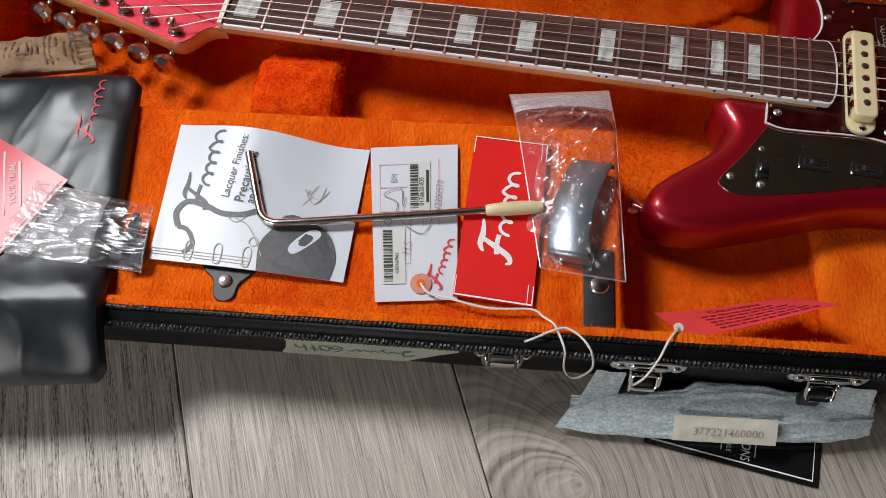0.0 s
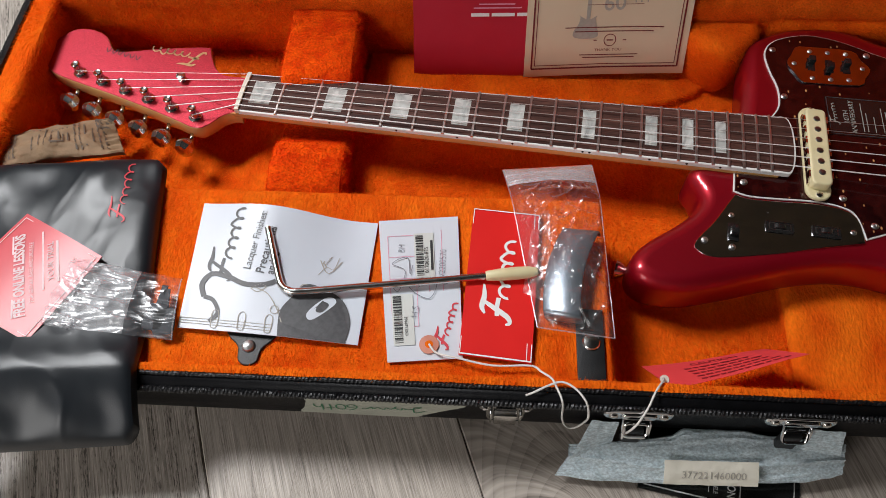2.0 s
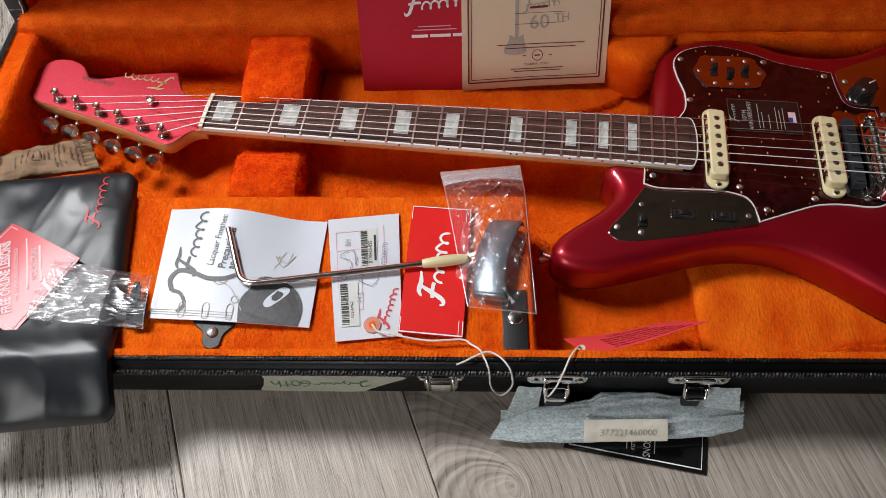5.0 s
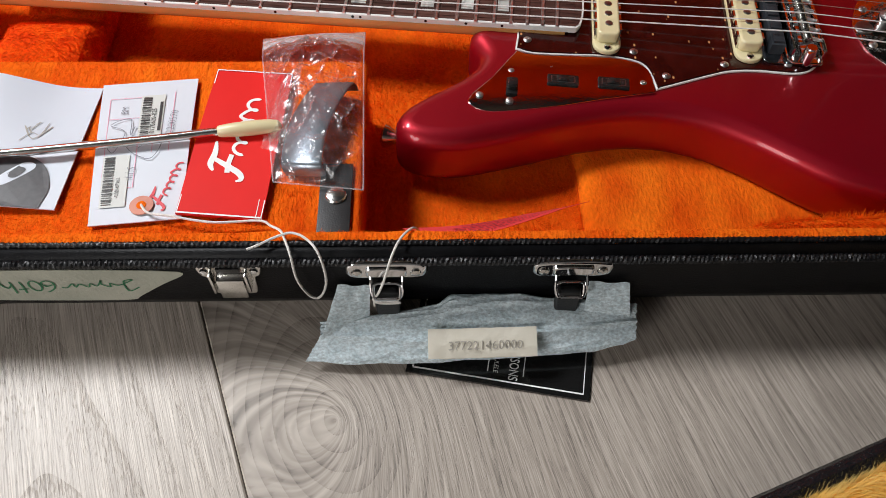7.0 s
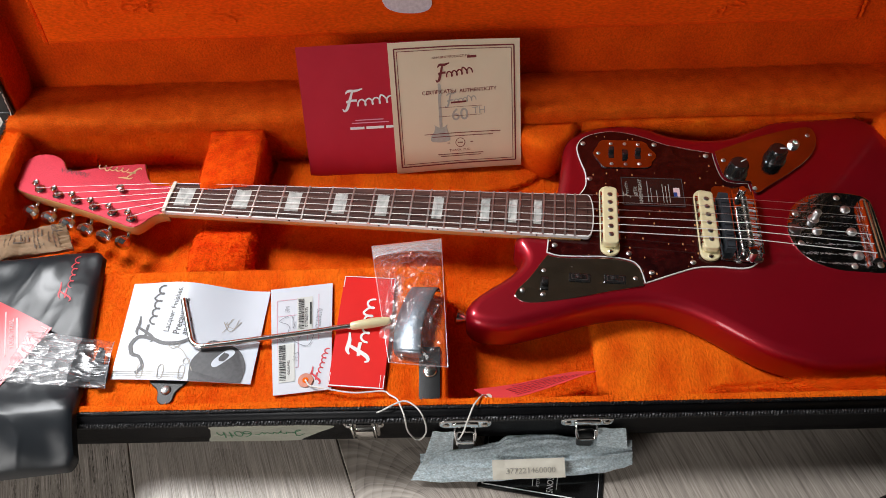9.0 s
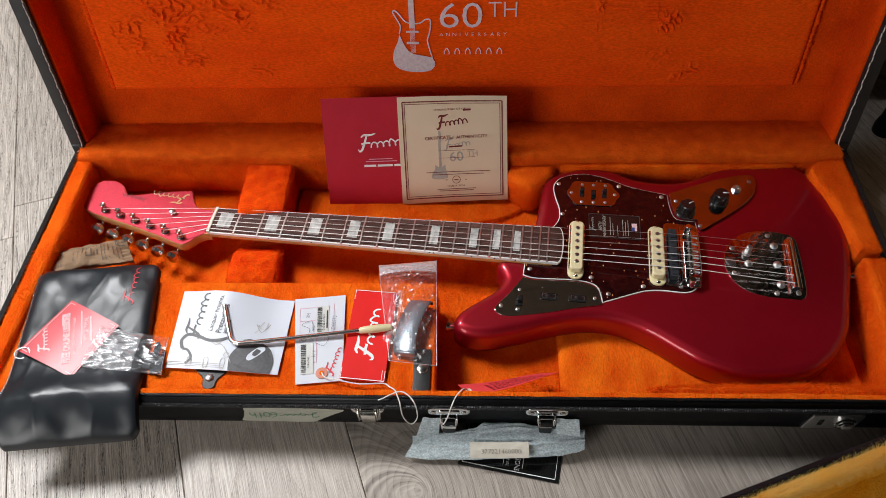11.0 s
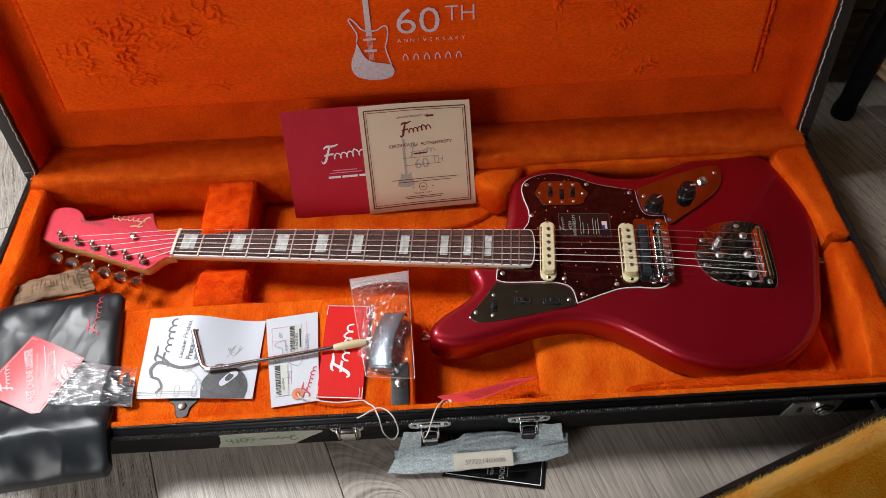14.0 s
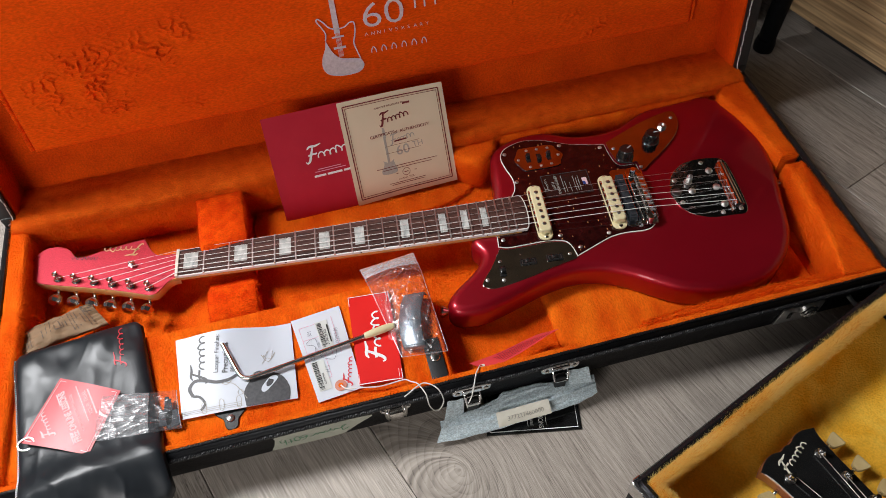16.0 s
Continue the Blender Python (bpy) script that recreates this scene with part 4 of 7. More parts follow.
case_part("printed_emblem", pr, M_SILVERPRINT, "silver guitar emblem and lettering printed on the panel", smooth=False)

# ---------- hardware on the front ----------
FY = CY0


def front(bm):
    """Turn a plate drawn in (x, z) so that it stands on the front wall."""
    bm.transform(Matrix(((1, 0, 0, 0), (0, 0, -1, FY), (0, 1, 0, 0), (0, 0, 0, 1))))
    return bm


def add_latch(x):
    """An open draw latch on the front wall."""
    la = case_part("latch", front(slab(smooth_outline([(x - 0.0180, 0.0665), (x - 0.0165, 0.0575), (x - 0.0135, 0.0545), (x - 0.0125, 0.0415), (x - 0.009, 0.0375), (x + 0.009, 0.0375), (x + 0.0125, 0.0415), (x + 0.0135, 0.0545), (x + 0.0165, 0.0575), (x + 0.0180, 0.0665), (x + 0.013, 0.0690), (x - 0.013, 0.0690)], 3), 0, 0.0024, 0.0007)), M_NICKEL, "nickel draw latch, hanging open")
    tongue = box(x - 0.0078, x + 0.0078, FY - 0.0065, FY - 0.002, 0.0405, 0.0590, 0.0014)
    for v in tongue.verts:
        if v.co.y < FY - 0.005:
            v.co.z -= 0.0015
    case_part("latch_tongue", tongue, M_NICKEL, "", la)
    case_part("latch_slot", box(x - 0.0065, x + 0.0065, FY - 0.0040, FY - 0.0022, 0.0608, 0.0660, 0.0004), M_BLACK, "", la)
    for s in (-1, 1):
        case_part("rivet", lathe([(0.0024, 0), (0.0020, 0.0012), (0.0008, 0.0018)], (x + s * 0.0138, FY - 0.0024, 0.0620), 10, axis=(0, -1, 0)), M_CHROME, "", la)
        case_part("latch_cheek", box(x + s * 0.0098 - 0.0008, x + s * 0.0098 + 0.0008, FY - 0.0075, FY - 0.0015, 0.046, 0.0640, 0.0006), M_NICKEL, "", la)


add_latch(0.080)
for ob in [o for o in bpy.data.objects if o.name.split(".")[0] in ("latch", "latch_tongue", "latch_slot", "latch_cheek") or (o.name.startswith("rivet"))]:
    ob.data.transform(Matrix.Translation((0, 0, 0.0025)))
lockp = case_part("lock", front(slab(smooth_outline([(0.549, 0.036), (0.553, 0.061), (0.558, 0.064), (0.602, 0.064), (0.607, 0.058), (0.604, 0.034), (0.598, 0.032), (0.553, 0.033)], 3), 0, 0.003, 0.001)), M_SCREWHEAD, "nickel key lock plate")
case_part("lock_barrel", lathe([(0.0118, 0), (0.0116, 0.0020), (0.0100, 0.0028), (0.0090, 0.0022), (0.0088, 0.0044), (0.0070, 0.0052), (0.0060, 0.0046), (0.0056, 0.0058), (0.0012, 0.0060)], (0.590, FY - 0.003, 0.048), 24, axis=(0, -1, 0)), M_NICKEL, "round lock barrel", lockp)
case_part("lock_slot", box(0.5625, 0.5675, FY - 0.0036, FY - 0.0028, 0.042, 0.054, 0.0002), M_BLACK, "", lockp)
case_part("bail", tube(path3([(0.640, FY - 0.001, 0.058), (0.648, FY - 0.012, 0.050), (0.662, FY - 0.016, 0.046), (0.676, FY - 0.012, 0.054), (0.684, FY - 0.001, 0.060)], 6), 0.0029, 8), M_SCREWHEAD, "nickel wire bail of a latch")
PZ = 0.0645                     # middle of the handle plates
for px in (0.1675, 0.2725):
    hp = case_part("handle_plate", front(slab(smooth_outline([(px - 0.023, PZ), (px - 0.019, PZ + 0.0070), (px, PZ + 0.0080), (px + 0.019, PZ + 0.0070), (px + 0.023, PZ), (px + 0.019, PZ - 0.0070), (px, PZ - 0.0078), (px - 0.019, PZ - 0.0070)], 5), 0, 0.0040, 0.0024, 4)), M_CHROME, "oval chrome handle plate")
    case_part("plate_ridge", front(slab(smooth_outline([(px - 0.0115, PZ + 0.0005), (px - 0.009, PZ + 0.0045), (px + 0.009, PZ + 0.0045), (px + 0.0115, PZ + 0.0005), (px + 0.009, PZ - 0.0035), (px - 0.009, PZ - 0.0035)], 4), 0.0036, 0.0056, 0.0014, 3)), M_CHROME, "", hp)
    for s in (-1, 1):
        case_part("rivet", lathe([(0.0032, 0), (0.0028, 0.001), (0.001, 0.0016)], (px + s * 0.0165, FY - 0.0040, PZ - 0.0005), 12, axis=(0, -1, 0)), M_NICKEL, "", hp)
        case_part("ring_leg", tube(path3([(px + s * 0.0088, FY - 0.0035, PZ - 0.004), (px + s * 0.0090, FY - 0.0065, PZ - 0.0075), (px + s * 0.0088, FY - 0.0090, PZ - 0.0120), (px + s * 0.0080, FY - 0.0105, PZ - 0.0150)], 5), 0.0010, 8), M_CHROME, "bent wire leg", hp)
    loop_ = [Vector((px + p.x, FY - 0.0092 + 0.55 * p.y, PZ - 0.0125 + 0.85 * p.y)) for p in rect(-0.0078, 0.0078, -0.0048, 0.0052, 0.0028, 4)]
    case_part("handle_ring", tube(loop_ + loop_[:2], 0.0011, 8), M_CHROME, "square wire ring", hp)
    hend = slab(rect(-0.0070, 0.0070, -0.012, 0.010, 0.003, 3), -0.0028, 0.0028, 0.0016)
    hend.transform(pose(px, FY - 0.0072, 0.0395, 84, 0, 0))
    case_part("handle_end", hend, M_LEATHER, "black leather end of the carrying handle", hp)


# foam sheet wound round the handle
def along(rows, u):
    """The value at u in a row of (u, value) pairs."""
    for (a, p), (b, q) in zip(rows, rows[1:]):
        if u <= b:
            k = (u - a) / (b - a)
            return p + (q - p) * k * k * (3 - 2 * k)
    return rows[-1][1]


FOAM_BACK = [(0, 0.0085), (0.1, 0.0095), (0.25, 0.0125), (0.36, 0.0150), (0.42, 0.0210), (0.5, 0.0205), (0.6, 0.0200), (0.75, 0.0165), (0.9, 0.0140), (1, 0.0120)]
FOAM_FRONT = [(0, 0.0155), (0.12, 0.0185), (0.3, 0.0200), (0.5, 0.0195), (0.7, 0.0185), (0.85, 0.0170), (0.95, 0.0135), (1, 0.0105)]


def wrap(u, v):
    """A sheet folded over the handle: u along it, v round it; its near edge is the fold, its far edge stands up in a peak."""
    a = 2 * math.pi * v
    ca, sa = math.cos(a), math.sin(a)
    x = 0.127 + 0.189 * u - 0.009 * max(0.0, ca) * (1 - u) ** 6 + 0.0012 * noise.noise(Vector((ca * 6, sa * 6, u))) * (abs(2 * u - 1) ** 6)
    back, front_ = along(FOAM_BACK, u), along(FOAM_FRONT, u)
    blend_ = 0.5 + 0.5 * ca
    r = back + (front_ - back) * blend_
    flat = 0.34 - 0.24 * abs(2 * u - 1) ** 3
    crease = 0.18 * (0.25 - abs(noise.noise(Vector((u * 5 + ca, ca * 3 + u * 4, sa * 3)))))
    crease += 0.10 * (0.2 - abs(noise.noise(Vector((u * 9 + ca * 3, ca * 2 - u * 5, sa * 2 + 4)))))
    crease += 0.03 * (0.3 - abs(noise.noise(Vector((u * 26 + ca * 5, ca * 9, sa * 9)))))
    fold_ = 0.0022 * math.exp(-((ca - 0.55 + 1.2 * abs(u - 0.45)) / 0.10) ** 2) if sa > 0 else 0.0
    across = r * ca * (1 + 0.05 * noise.noise(Vector((u * 12, 2, 0))))
    thick = (back + front_) / 2 * flat * sa * (1 + 1.6 * crease) + fold_ + (0.0011 * crease * 3 if sa > 0 else 0.0)
    tilt = radians(38)
    cy, cz = -0.0270 + 0.004 * u, 0.0180 + 0.004 * u + 0.002 * math.sin(math.pi * u)
    return Vector((x, cy + across * -math.cos(tilt) - thick * math.sin(tilt) * 0.6, max(0.0012, cz - across * math.sin(tilt) + thick * math.cos(tilt))))


def foam_wrap():
    bm = bmesh.new()
    nu, nv = 170, 80
    g = [[bm.verts.new(wrap(i / nu, j / nv)) for j in range(nv)] for i in range(nu + 1)]
    for i in range(nu):
        for j in range(nv):
            k = (j + 1) % nv
            bm.faces.new((g[i][j], g[i + 1][j], g[i + 1][k], g[i][k]))
    bm.faces.new(g[0])
    bm.faces.new(g[-1][::-1])
    return bm


foam = thing("foam_wrapping", (0.222, -0.033, 0), "crumpled blue-grey foam sheet wrapped round the case handle", "packing foam")
part("foam_roll", foam_wrap(), M_FOAM, foam, world_space=True)
for corners in (((0.1390, -0.0110, 0.0500), (0.1575, -0.0115, 0.0490), (0.1560, -0.0190, 0.0240), (0.1275, -0.0300, 0.0195)), ((0.2840, -0.0110, 0.0510), (0.3080, -0.0115, 0.0490), (0.3110, -0.0215, 0.0290), (0.2840, -0.0190, 0.0280))):
    flap = quad_map(*corners, lambda u, v: 0.0016 * noise.noise(Vector((u * 4, v * 4, 3))) + 0.0008 * math.sin(u * 9))
    part("foam_flap", sheet(flap, 14, 14, 0.0012), M_FOAM, foam, world_space=True)
LBL = quad_map((0.1905, -0.0305, 0.0310), (0.2540, -0.0295, 0.0315), (0.2548, -0.0432, 0.0205), (0.1908, -0.0442, 0.0200), lambda u, v: 0.0012 * math.sin(math.pi * v) + 0.0009 * noise.noise(Vector((u * 9, v * 5, 0))) + 0.0005 * noise.noise(Vector((u * 25, v * 9, 3))))
tape = part("tape_label", sheet(LBL, 24, 8, 0.0006), M_TAPE, foam, "cream paper tape label with a printed number", world_space=True)
part("printed_number", letters("377221460000", LBL, (0.18, 0.26), 0.0050, size=(0.064, 0.0175), stretch=1.05, bm=None), M_PALEINK, tape, world_space=True, smooth=False)

# tape with hand-written words on the front wall
STK = lambda u, v: Vector((-0.063 + 0.116 * u, wall_y(0.0310 + 0.0335 * v) - 0.0006, 0.0310 + 0.0335 * v))
tp = smooth_outline([(0.03, 0.35), (0.0, 0.10), (0.05, 0.04), (0.55, 0.0), (0.70, 0.03), (0.74, 0.14), (0.88, 0.52), (1.0, 0.82), (0.93, 0.92), (0.55, 0.98), (0.10, 0.97), (0.06, 0.75)], 4)
tb = bmesh.new()
face = tb.faces.new([tb.verts.new(STK(p.x, p.y)) for p in tp])
ex = bmesh.ops.extrude_face_region(tb, geom=[face])
for v in (g for g in ex["geom"] if isinstance(g, bmesh.types.BMVert)):
    v.co.y += 0.0005
tape2 = case_part("tape_strip", tb, M_STICKER, "torn pale tape with green hand-writing, upside down", smooth=False)
SU = lambda u, v: STK(0.848 - 0.88 * u, 0.84 - 0.62 * v)
figs = [[(0.62, 0.84), (0.575, 0.66), (0.56, 0.40), (0.59, 0.26), (0.625, 0.36), (0.61, 0.54), (0.57, 0.46)], [(0.67 + 0.032 * math.sin(a), 0.52 + 0.26 * math.cos(a)) for a in (0.7 * k for k in range(10))],
        [(0.745, 0.88), (0.74, 0.60), (0.742, 0.30)], [(0.715, 0.66), (0.775, 0.70)], [(0.80, 0.90), (0.795, 0.60), (0.795, 0.30)], [(0.797, 0.46), (0.825, 0.62), (0.85, 0.50), (0.85, 0.30)]]
gw = bmesh.new()
for f_ in figs:
    ink(stroke(f_, (0.011, 0.042)), SU, gw, up=0.0004)
wig = [(0.10, 0.62), (0.17, 0.82), (0.17, 0.32), (0.12, 0.26), (0.21, 0.52), (0.25, 0.42), (0.26, 0.60), (0.30, 0.45), (0.29, 0.25), (0.33, 0.55), (0.36, 0.42), (0.38, 0.60), (0.42, 0.44), (0.45, 0.60), (0.46, 0.42), (0.50, 0.62), (0.53, 0.60)]
ink(stroke(wig, (0.010, 0.04)), SU, gw, up=0.0004)
case_part("hand_writing", gw, M_GREENINK, "", tape2, smooth=False)

# ---------- the red guitar ----------
ZB = 0.020                      # underside of the body
guitar = thing("electric_guitar", (-0.149, 0.2635, ZB), "metallic candy red offset electric guitar lying in its case", "electric guitar", turn=-6.6)
BT = 0.0645 - ZB                # top of the body


def mm(points):
    return [(p[0] / 1000, p[1] / 1000, *p[2:]) for p in points]


def gp(name, bm, material, label="", parent=None, smooth=True):
    return part(name, bm, material, parent or guitar, label, smooth)


BODY = mm([(412, -4), (402, -11), (389, -17), (380, -25), (379, -34), (384, -43), (387, -51), (385, -60), (377.5, -71), (366, -82), (353, -93), (341.5, -105), (336, -117), (338.5, -127.5), (348, -134), (363, -136), (381, -134), (402, -127), (428, -117),
           (455, -106), (482, -98), (504, -95), (525, -96), (546, -101), (570, -112), (595, -127), (619, -140), (648, -148), (672, -151), (706, -147), (732, -139), (752, -126),
           (771, -106), (788, -73), (799, -25), (809, 24), (813, 66), (812, 94), (803, 132), (791, 158), (773, 177), (750, 187), (725, 188), (698, 184), (672, 174), (646, 158),
           (617, 141), (584, 134), (549, 137), (523, 147), (497, 152), (471, 147), (443, 133), (429, 116), (425, 84), (423, 55), (418, 25), (412, -2)])
gp("body", slab(smooth_outline(BODY, 6), 0, BT, 0.0115, 9), M_RED, "glossy metallic candy red body")

GUARD = mm([(412, -28, 0), (411, -46, 0), (423, -49.5), (447, -48.5), (469, -47), (489, -48.5), (501, -55), (507, -76, 0), (522, -69), (539, -61), (558, -53), (578, -50), (603, -50), (616, -44),
            (624, -30), (626, 0), (625, 46), (623, 64, 0), (600, 66), (593, 83), (590, 107, 0), (561, 112), (538, 117), (519, 125), (500, 131), (480, 133), (461, 128), (447, 119), (441, 105), (444, 86),
            (450, 66), (450, 47), (443, 33, 0), (443, -28, 0)])
guard_o = smooth_outline(GUARD, 4)
pgd = gp("pickguard", slab(inset(guard_o, 0.0011), BT, BT + 0.0024, 0.0006, 2), M_TORT, "dark tortoiseshell pickguard")
gp("pickguard_edge", slab(guard_o, BT + 0.0001, BT + 0.0016, 0.0003, 1), M_WHITEPLY, "white layered pickguard edge", pgd)
PT = BT + 0.0024


def screw(x, y, z, r=0.0031, parent=None):
    s = gp("screw", lathe([(r, 0), (r * 0.97, r * 0.22), (r * 0.72, r * 0.42), (r * 0.30, r * 0.46), (r * 0.26, r * 0.16), (r * 0.06, r * 0.14)], (x / 1000, y / 1000, z), 14), M_SCREWHEAD, "", parent)
    return s


for x, y in ((448, 110), (527, 114), (455, 57), (419, -37), (493, -41), (514, -63), (555, -47), (582, 101), (599, -42), (617, -38)):
    screw(x, y, PT - 0.0002, 0.0030, pgd)

# chrome plates
LOW = mm([(412, -50, 0), (407, -58), (396, -77), (383, -95), (384, -103), (399, -107), (440, -98), (473, -88), (506, -79, 0), (502, -59), (490, -51.5), (469, -50), (447, -51.5), (423, -52.5)])
def leaning(bm, y0, rise):
    """A plate tilted slightly, lower towards the front, to steer what it mirrors."""
    for v in bm.verts:
        v.co.z += rise + (v.co.y - y0) * 0.050
    return bm


low = gp("control_plate", leaning(slab(smooth_outline(LOW, 5), BT, BT + 0.0016, 0.0005, 2), -0.078, 0.0003), M_CHROME, "mirror chrome plate with two rollers and a slide switch")
for x, y in ((413, -57), (409, -69), (389, -94), (409, -97), (436, -62), (485, -60), (498, -71)):
    screw(x, y, BT + 0.0015, 0.0026, low)
for x, y in ((444, -75), (478, -74)):
    fr_ = slab(rect((x - 10.5) / 1000, (x + 10.5) / 1000, (y - 4.8) / 1000, (y + 4.8) / 1000, 0.001, 2), BT + 0.0014, BT + 0.0034, 0.0005, 1)
    gp("roller_frame", fr_, M_BLACK, "black plastic roller frame", low)
    gp("roller_slot", slab(rect((x - 8.2) / 1000, (x + 8.2) / 1000, (y - 3.0) / 1000, (y + 3.0) / 1000, 0.0006, 2), BT + 0.0033, BT + 0.0036), M_DULL, "bright slot rim", low)
    gp("roller_well", slab(rect((x - 7.4) / 1000, (x + 7.4) / 1000, (y - 2.5) / 1000, (y + 2.5) / 1000, 0.0004, 2), BT + 0.0035, BT + 0.0038), M_BLACK, "", low)
    wheel = lathe([(0.0058, -0.0022), (0.0066, -0.0018), (0.0066, 0.0018), (0.0058, 0.0022)], (x / 1000, y / 1000, BT - 0.0010), 32, axis=(0, 1, 0))
    gp("roller", wheel, M_BLACK, "black knurled roller", low)
gp("slide_switch", box(0.4062, 0.4140, -0.0915, -0.0765, BT + 0.0014, BT + 0.0026, 0.0004), M_BLACK, "", low)
gp("switch_cap", box(0.4072, 0.4130, -0.0880, -0.0815, BT + 0.0018, BT + 0.0080, 0.0008), M_BLACK, "", low)
SWP = mm([(459, 95), (463, 105), (468, 115), (480, 116.5), (514, 117), (521, 107), (528, 97), (523, 86), (517, 77), (480, 74.5), (470, 75), (464, 85)])
swp = gp("control_plate", slab(smooth_outline(SWP, 3), PT, PT + 0.0014, 0.0004, 2), M_DIMCHROME, "small mirror chrome plate with three slide switches")
for x, y in ((465, 95), (479, 111), (494, 111.5), (509, 112), (521.5, 97), (509, 82), (494, 80.5), (479, 80)):
    screw(x, y, PT + 0.0012, 0.0022, swp)
for x, y, dy in ((479, 96, 2.5), (494, 95.5, -2.5), (508, 96.5, 2.5)):
    gp("slide_switch", box((x - 3) / 1000, (x + 3) / 1000, (y - 7) / 1000, (y + 7) / 1000, PT + 0.0014, PT + 0.0019, 0.0002), M_BLACK, "", swp)
    gp("switch_cap", box((x - 2.6) / 1000, (x + 2.6) / 1000, (y + dy - 3) / 1000, (y + dy + 3) / 1000, PT + 0.0015, PT + 0.0068, 0.0006), M_BLACK, "", swp)
CTL = mm([(592, 108, 0), (627, 127), (661, 143), (694, 154), (705, 149), (704, 128), (693, 107), (672, 85), (645, 62), (629, 50), (625, 66, 0), (602, 68), (595, 84)])
ctl = gp("control_plate", slab(smooth_outline(CTL, 5), BT + 0.0018, BT + 0.0034, 0.0005, 2), M_DIMCHROME, "mirror chrome plate with two knobs and the jack")
gp("plate_packing", slab(inset(smooth_outline(CTL, 5), 0.002), BT - 0.0002, BT + 0.0019), M_BLACK, "", ctl)
for x, y in ((697, 141), (600, 95), (628, 56)):
    screw(x, y, BT + 0.0033, 0.0026, ctl)
for x, y, a in ((611, 77, 35), (655, 101, 5)):
    z = BT + 0.0034
    n = 24
    ring = lambda r, h, k=0.0: [((x / 1000) + (r + (k if i % 2 else 0)) * math.cos(2 * math.pi * i / n), (y / 1000) + (r + (k if i % 2 else 0)) * math.sin(2 * math.pi * i / n), z + h) for i in range(n)]
    kb = gp("knob", loft([ring(0.0118, 0), ring(0.0120, 0.002), ring(0.0102, 0.0045, 0.0008), ring(0.0092, 0.0145, 0.0008), ring(0.0082, 0.0165), ring(0.003, 0.0167)]), M_GLOSSBLACK, "black fluted knob with a white line", ctl)
    dx, dy = math.cos(radians(a)), math.sin(radians(a))
    gp("pointer", tube([(x / 1000 + dx * 0.001, y / 1000 + dy * 0.001, z + 0.0167), (x / 1000 + dx * 0.0088, y / 1000 + dy * 0.0088, z + 0.0166)], 0.0006, 5), M_WHITEPLY, "", kb)
jk = gp("jack_socket", lathe([(0.0066, 0), (0.0066, 0.002), (0.0058, 0.0026), (0.0046, 0.0026), (0.0046, 0.0045), (0.0032, 0.0045), (0.003, 0.001)], (0.679, 0.1245, BT + 0.0034), 6), M_SCREWHEAD, "", ctl)
gp("jack_bush", lathe([(0.0045, 0), (0.0045, 0.0048), (0.0031, 0.0050), (0.003, 0.0012)], (0.679, 0.1245, BT + 0.0034), 20), M_SCREWHEAD, "", jk)


# pickups
def pickup(x, y, group=""):
    x, y, z = x / 1000, y / 1000, PT
    p = gp("pickup", slab(rect(x - 0.0098, x + 0.0098, y - 0.046, y + 0.046, 0.0095, 6), z, z + 0.0035, 0.0012, 2), M_CREAM, "aged cream pickup with chrome claw sides")
    gp("pickup_cover", slab(rect(x - 0.0078, x + 0.0078, y - 0.0375, y + 0.0375, 0.004, 4), z + 0.003, z + 0.0118, 0.0016, 3), M_CREAM, "", p)
    for s in (-1, 1):
        bm = box(x + s * 0.0085 - 0.0006, x + s * 0.0085 + 0.0006, y - 0.034, y + 0.034, z + 0.003, z + 0.0072)
        for k in range(6):
            yy = y - 0.0275 + k * 0.011
            box(x + s * 0.0085 - 0.0007, x + s * 0.0085 + 0.0007, yy - 0.0032, yy + 0.0032, z + 0.0070, z + 0.0104, bm=bm)
        gp("claw", bm, M_NICKEL, "toothed metal claw", p)
    for k in range(6):
        gp("pole_piece", lathe([(0.0026, 0), (0.0026, 0.0005), (0.0022, 0.0007), (0.0003, 0.0007)], (x, y - 0.0265 + k * 0.0106, z + 0.0117), 14), M_DULL, "", p)
    for s in (-1, 1):
        gp("screw", lathe([(0.0027, 0), (0.0025, 0.001), (0.001, 0.0018)], (x, y + s * 0.0418, z + 0.0034), 10), M_CHROME, "", p)


pickup(474, -1)
pickup(572, 1)

# bridge with its threaded saddles, and the mute beside it
br = gp("bridge", slab(rect(0.5975, 0.6225, -0.0435, 0.0455, 0.006, 5), PT + 0.0013, PT + 0.0034, 0.001, 2), M_CHROME, "chrome rocking bridge")
for s in (-1, 1):
    gp("bridge_side", box(0.610 + s * 0.0105 - 0.0008, 0.610 + s * 0.0105 + 0.0008, -0.040, 0.042, PT + 0.002, PT + 0.012, 0.0006), M_CHROME, "", br)
for k in range(6):
    y = -0.0265 + 0.0106 * k + 0.001
    gp("saddle", lathe([(0.0030, -0.0048), (0.0034, -0.004), (0.0028, -0.003), (0.0034, -0.002), (0.0028, -0.001), (0.0034, 0), (0.0028, 0.001), (0.0034, 0.002), (0.0028, 0.003), (0.0034, 0.004), (0.0030, 0.0048)], (0.610, y, PT + 0.0115), 14, axis=(0, 1, 0)), M_NICKEL, "threaded barrel saddle", br)
    gp("saddle_screw", tube([(0.613, y, PT + 0.0105), (0.6225, y, PT + 0.0085)], 0.0012, 6), M_STEEL, "", br)
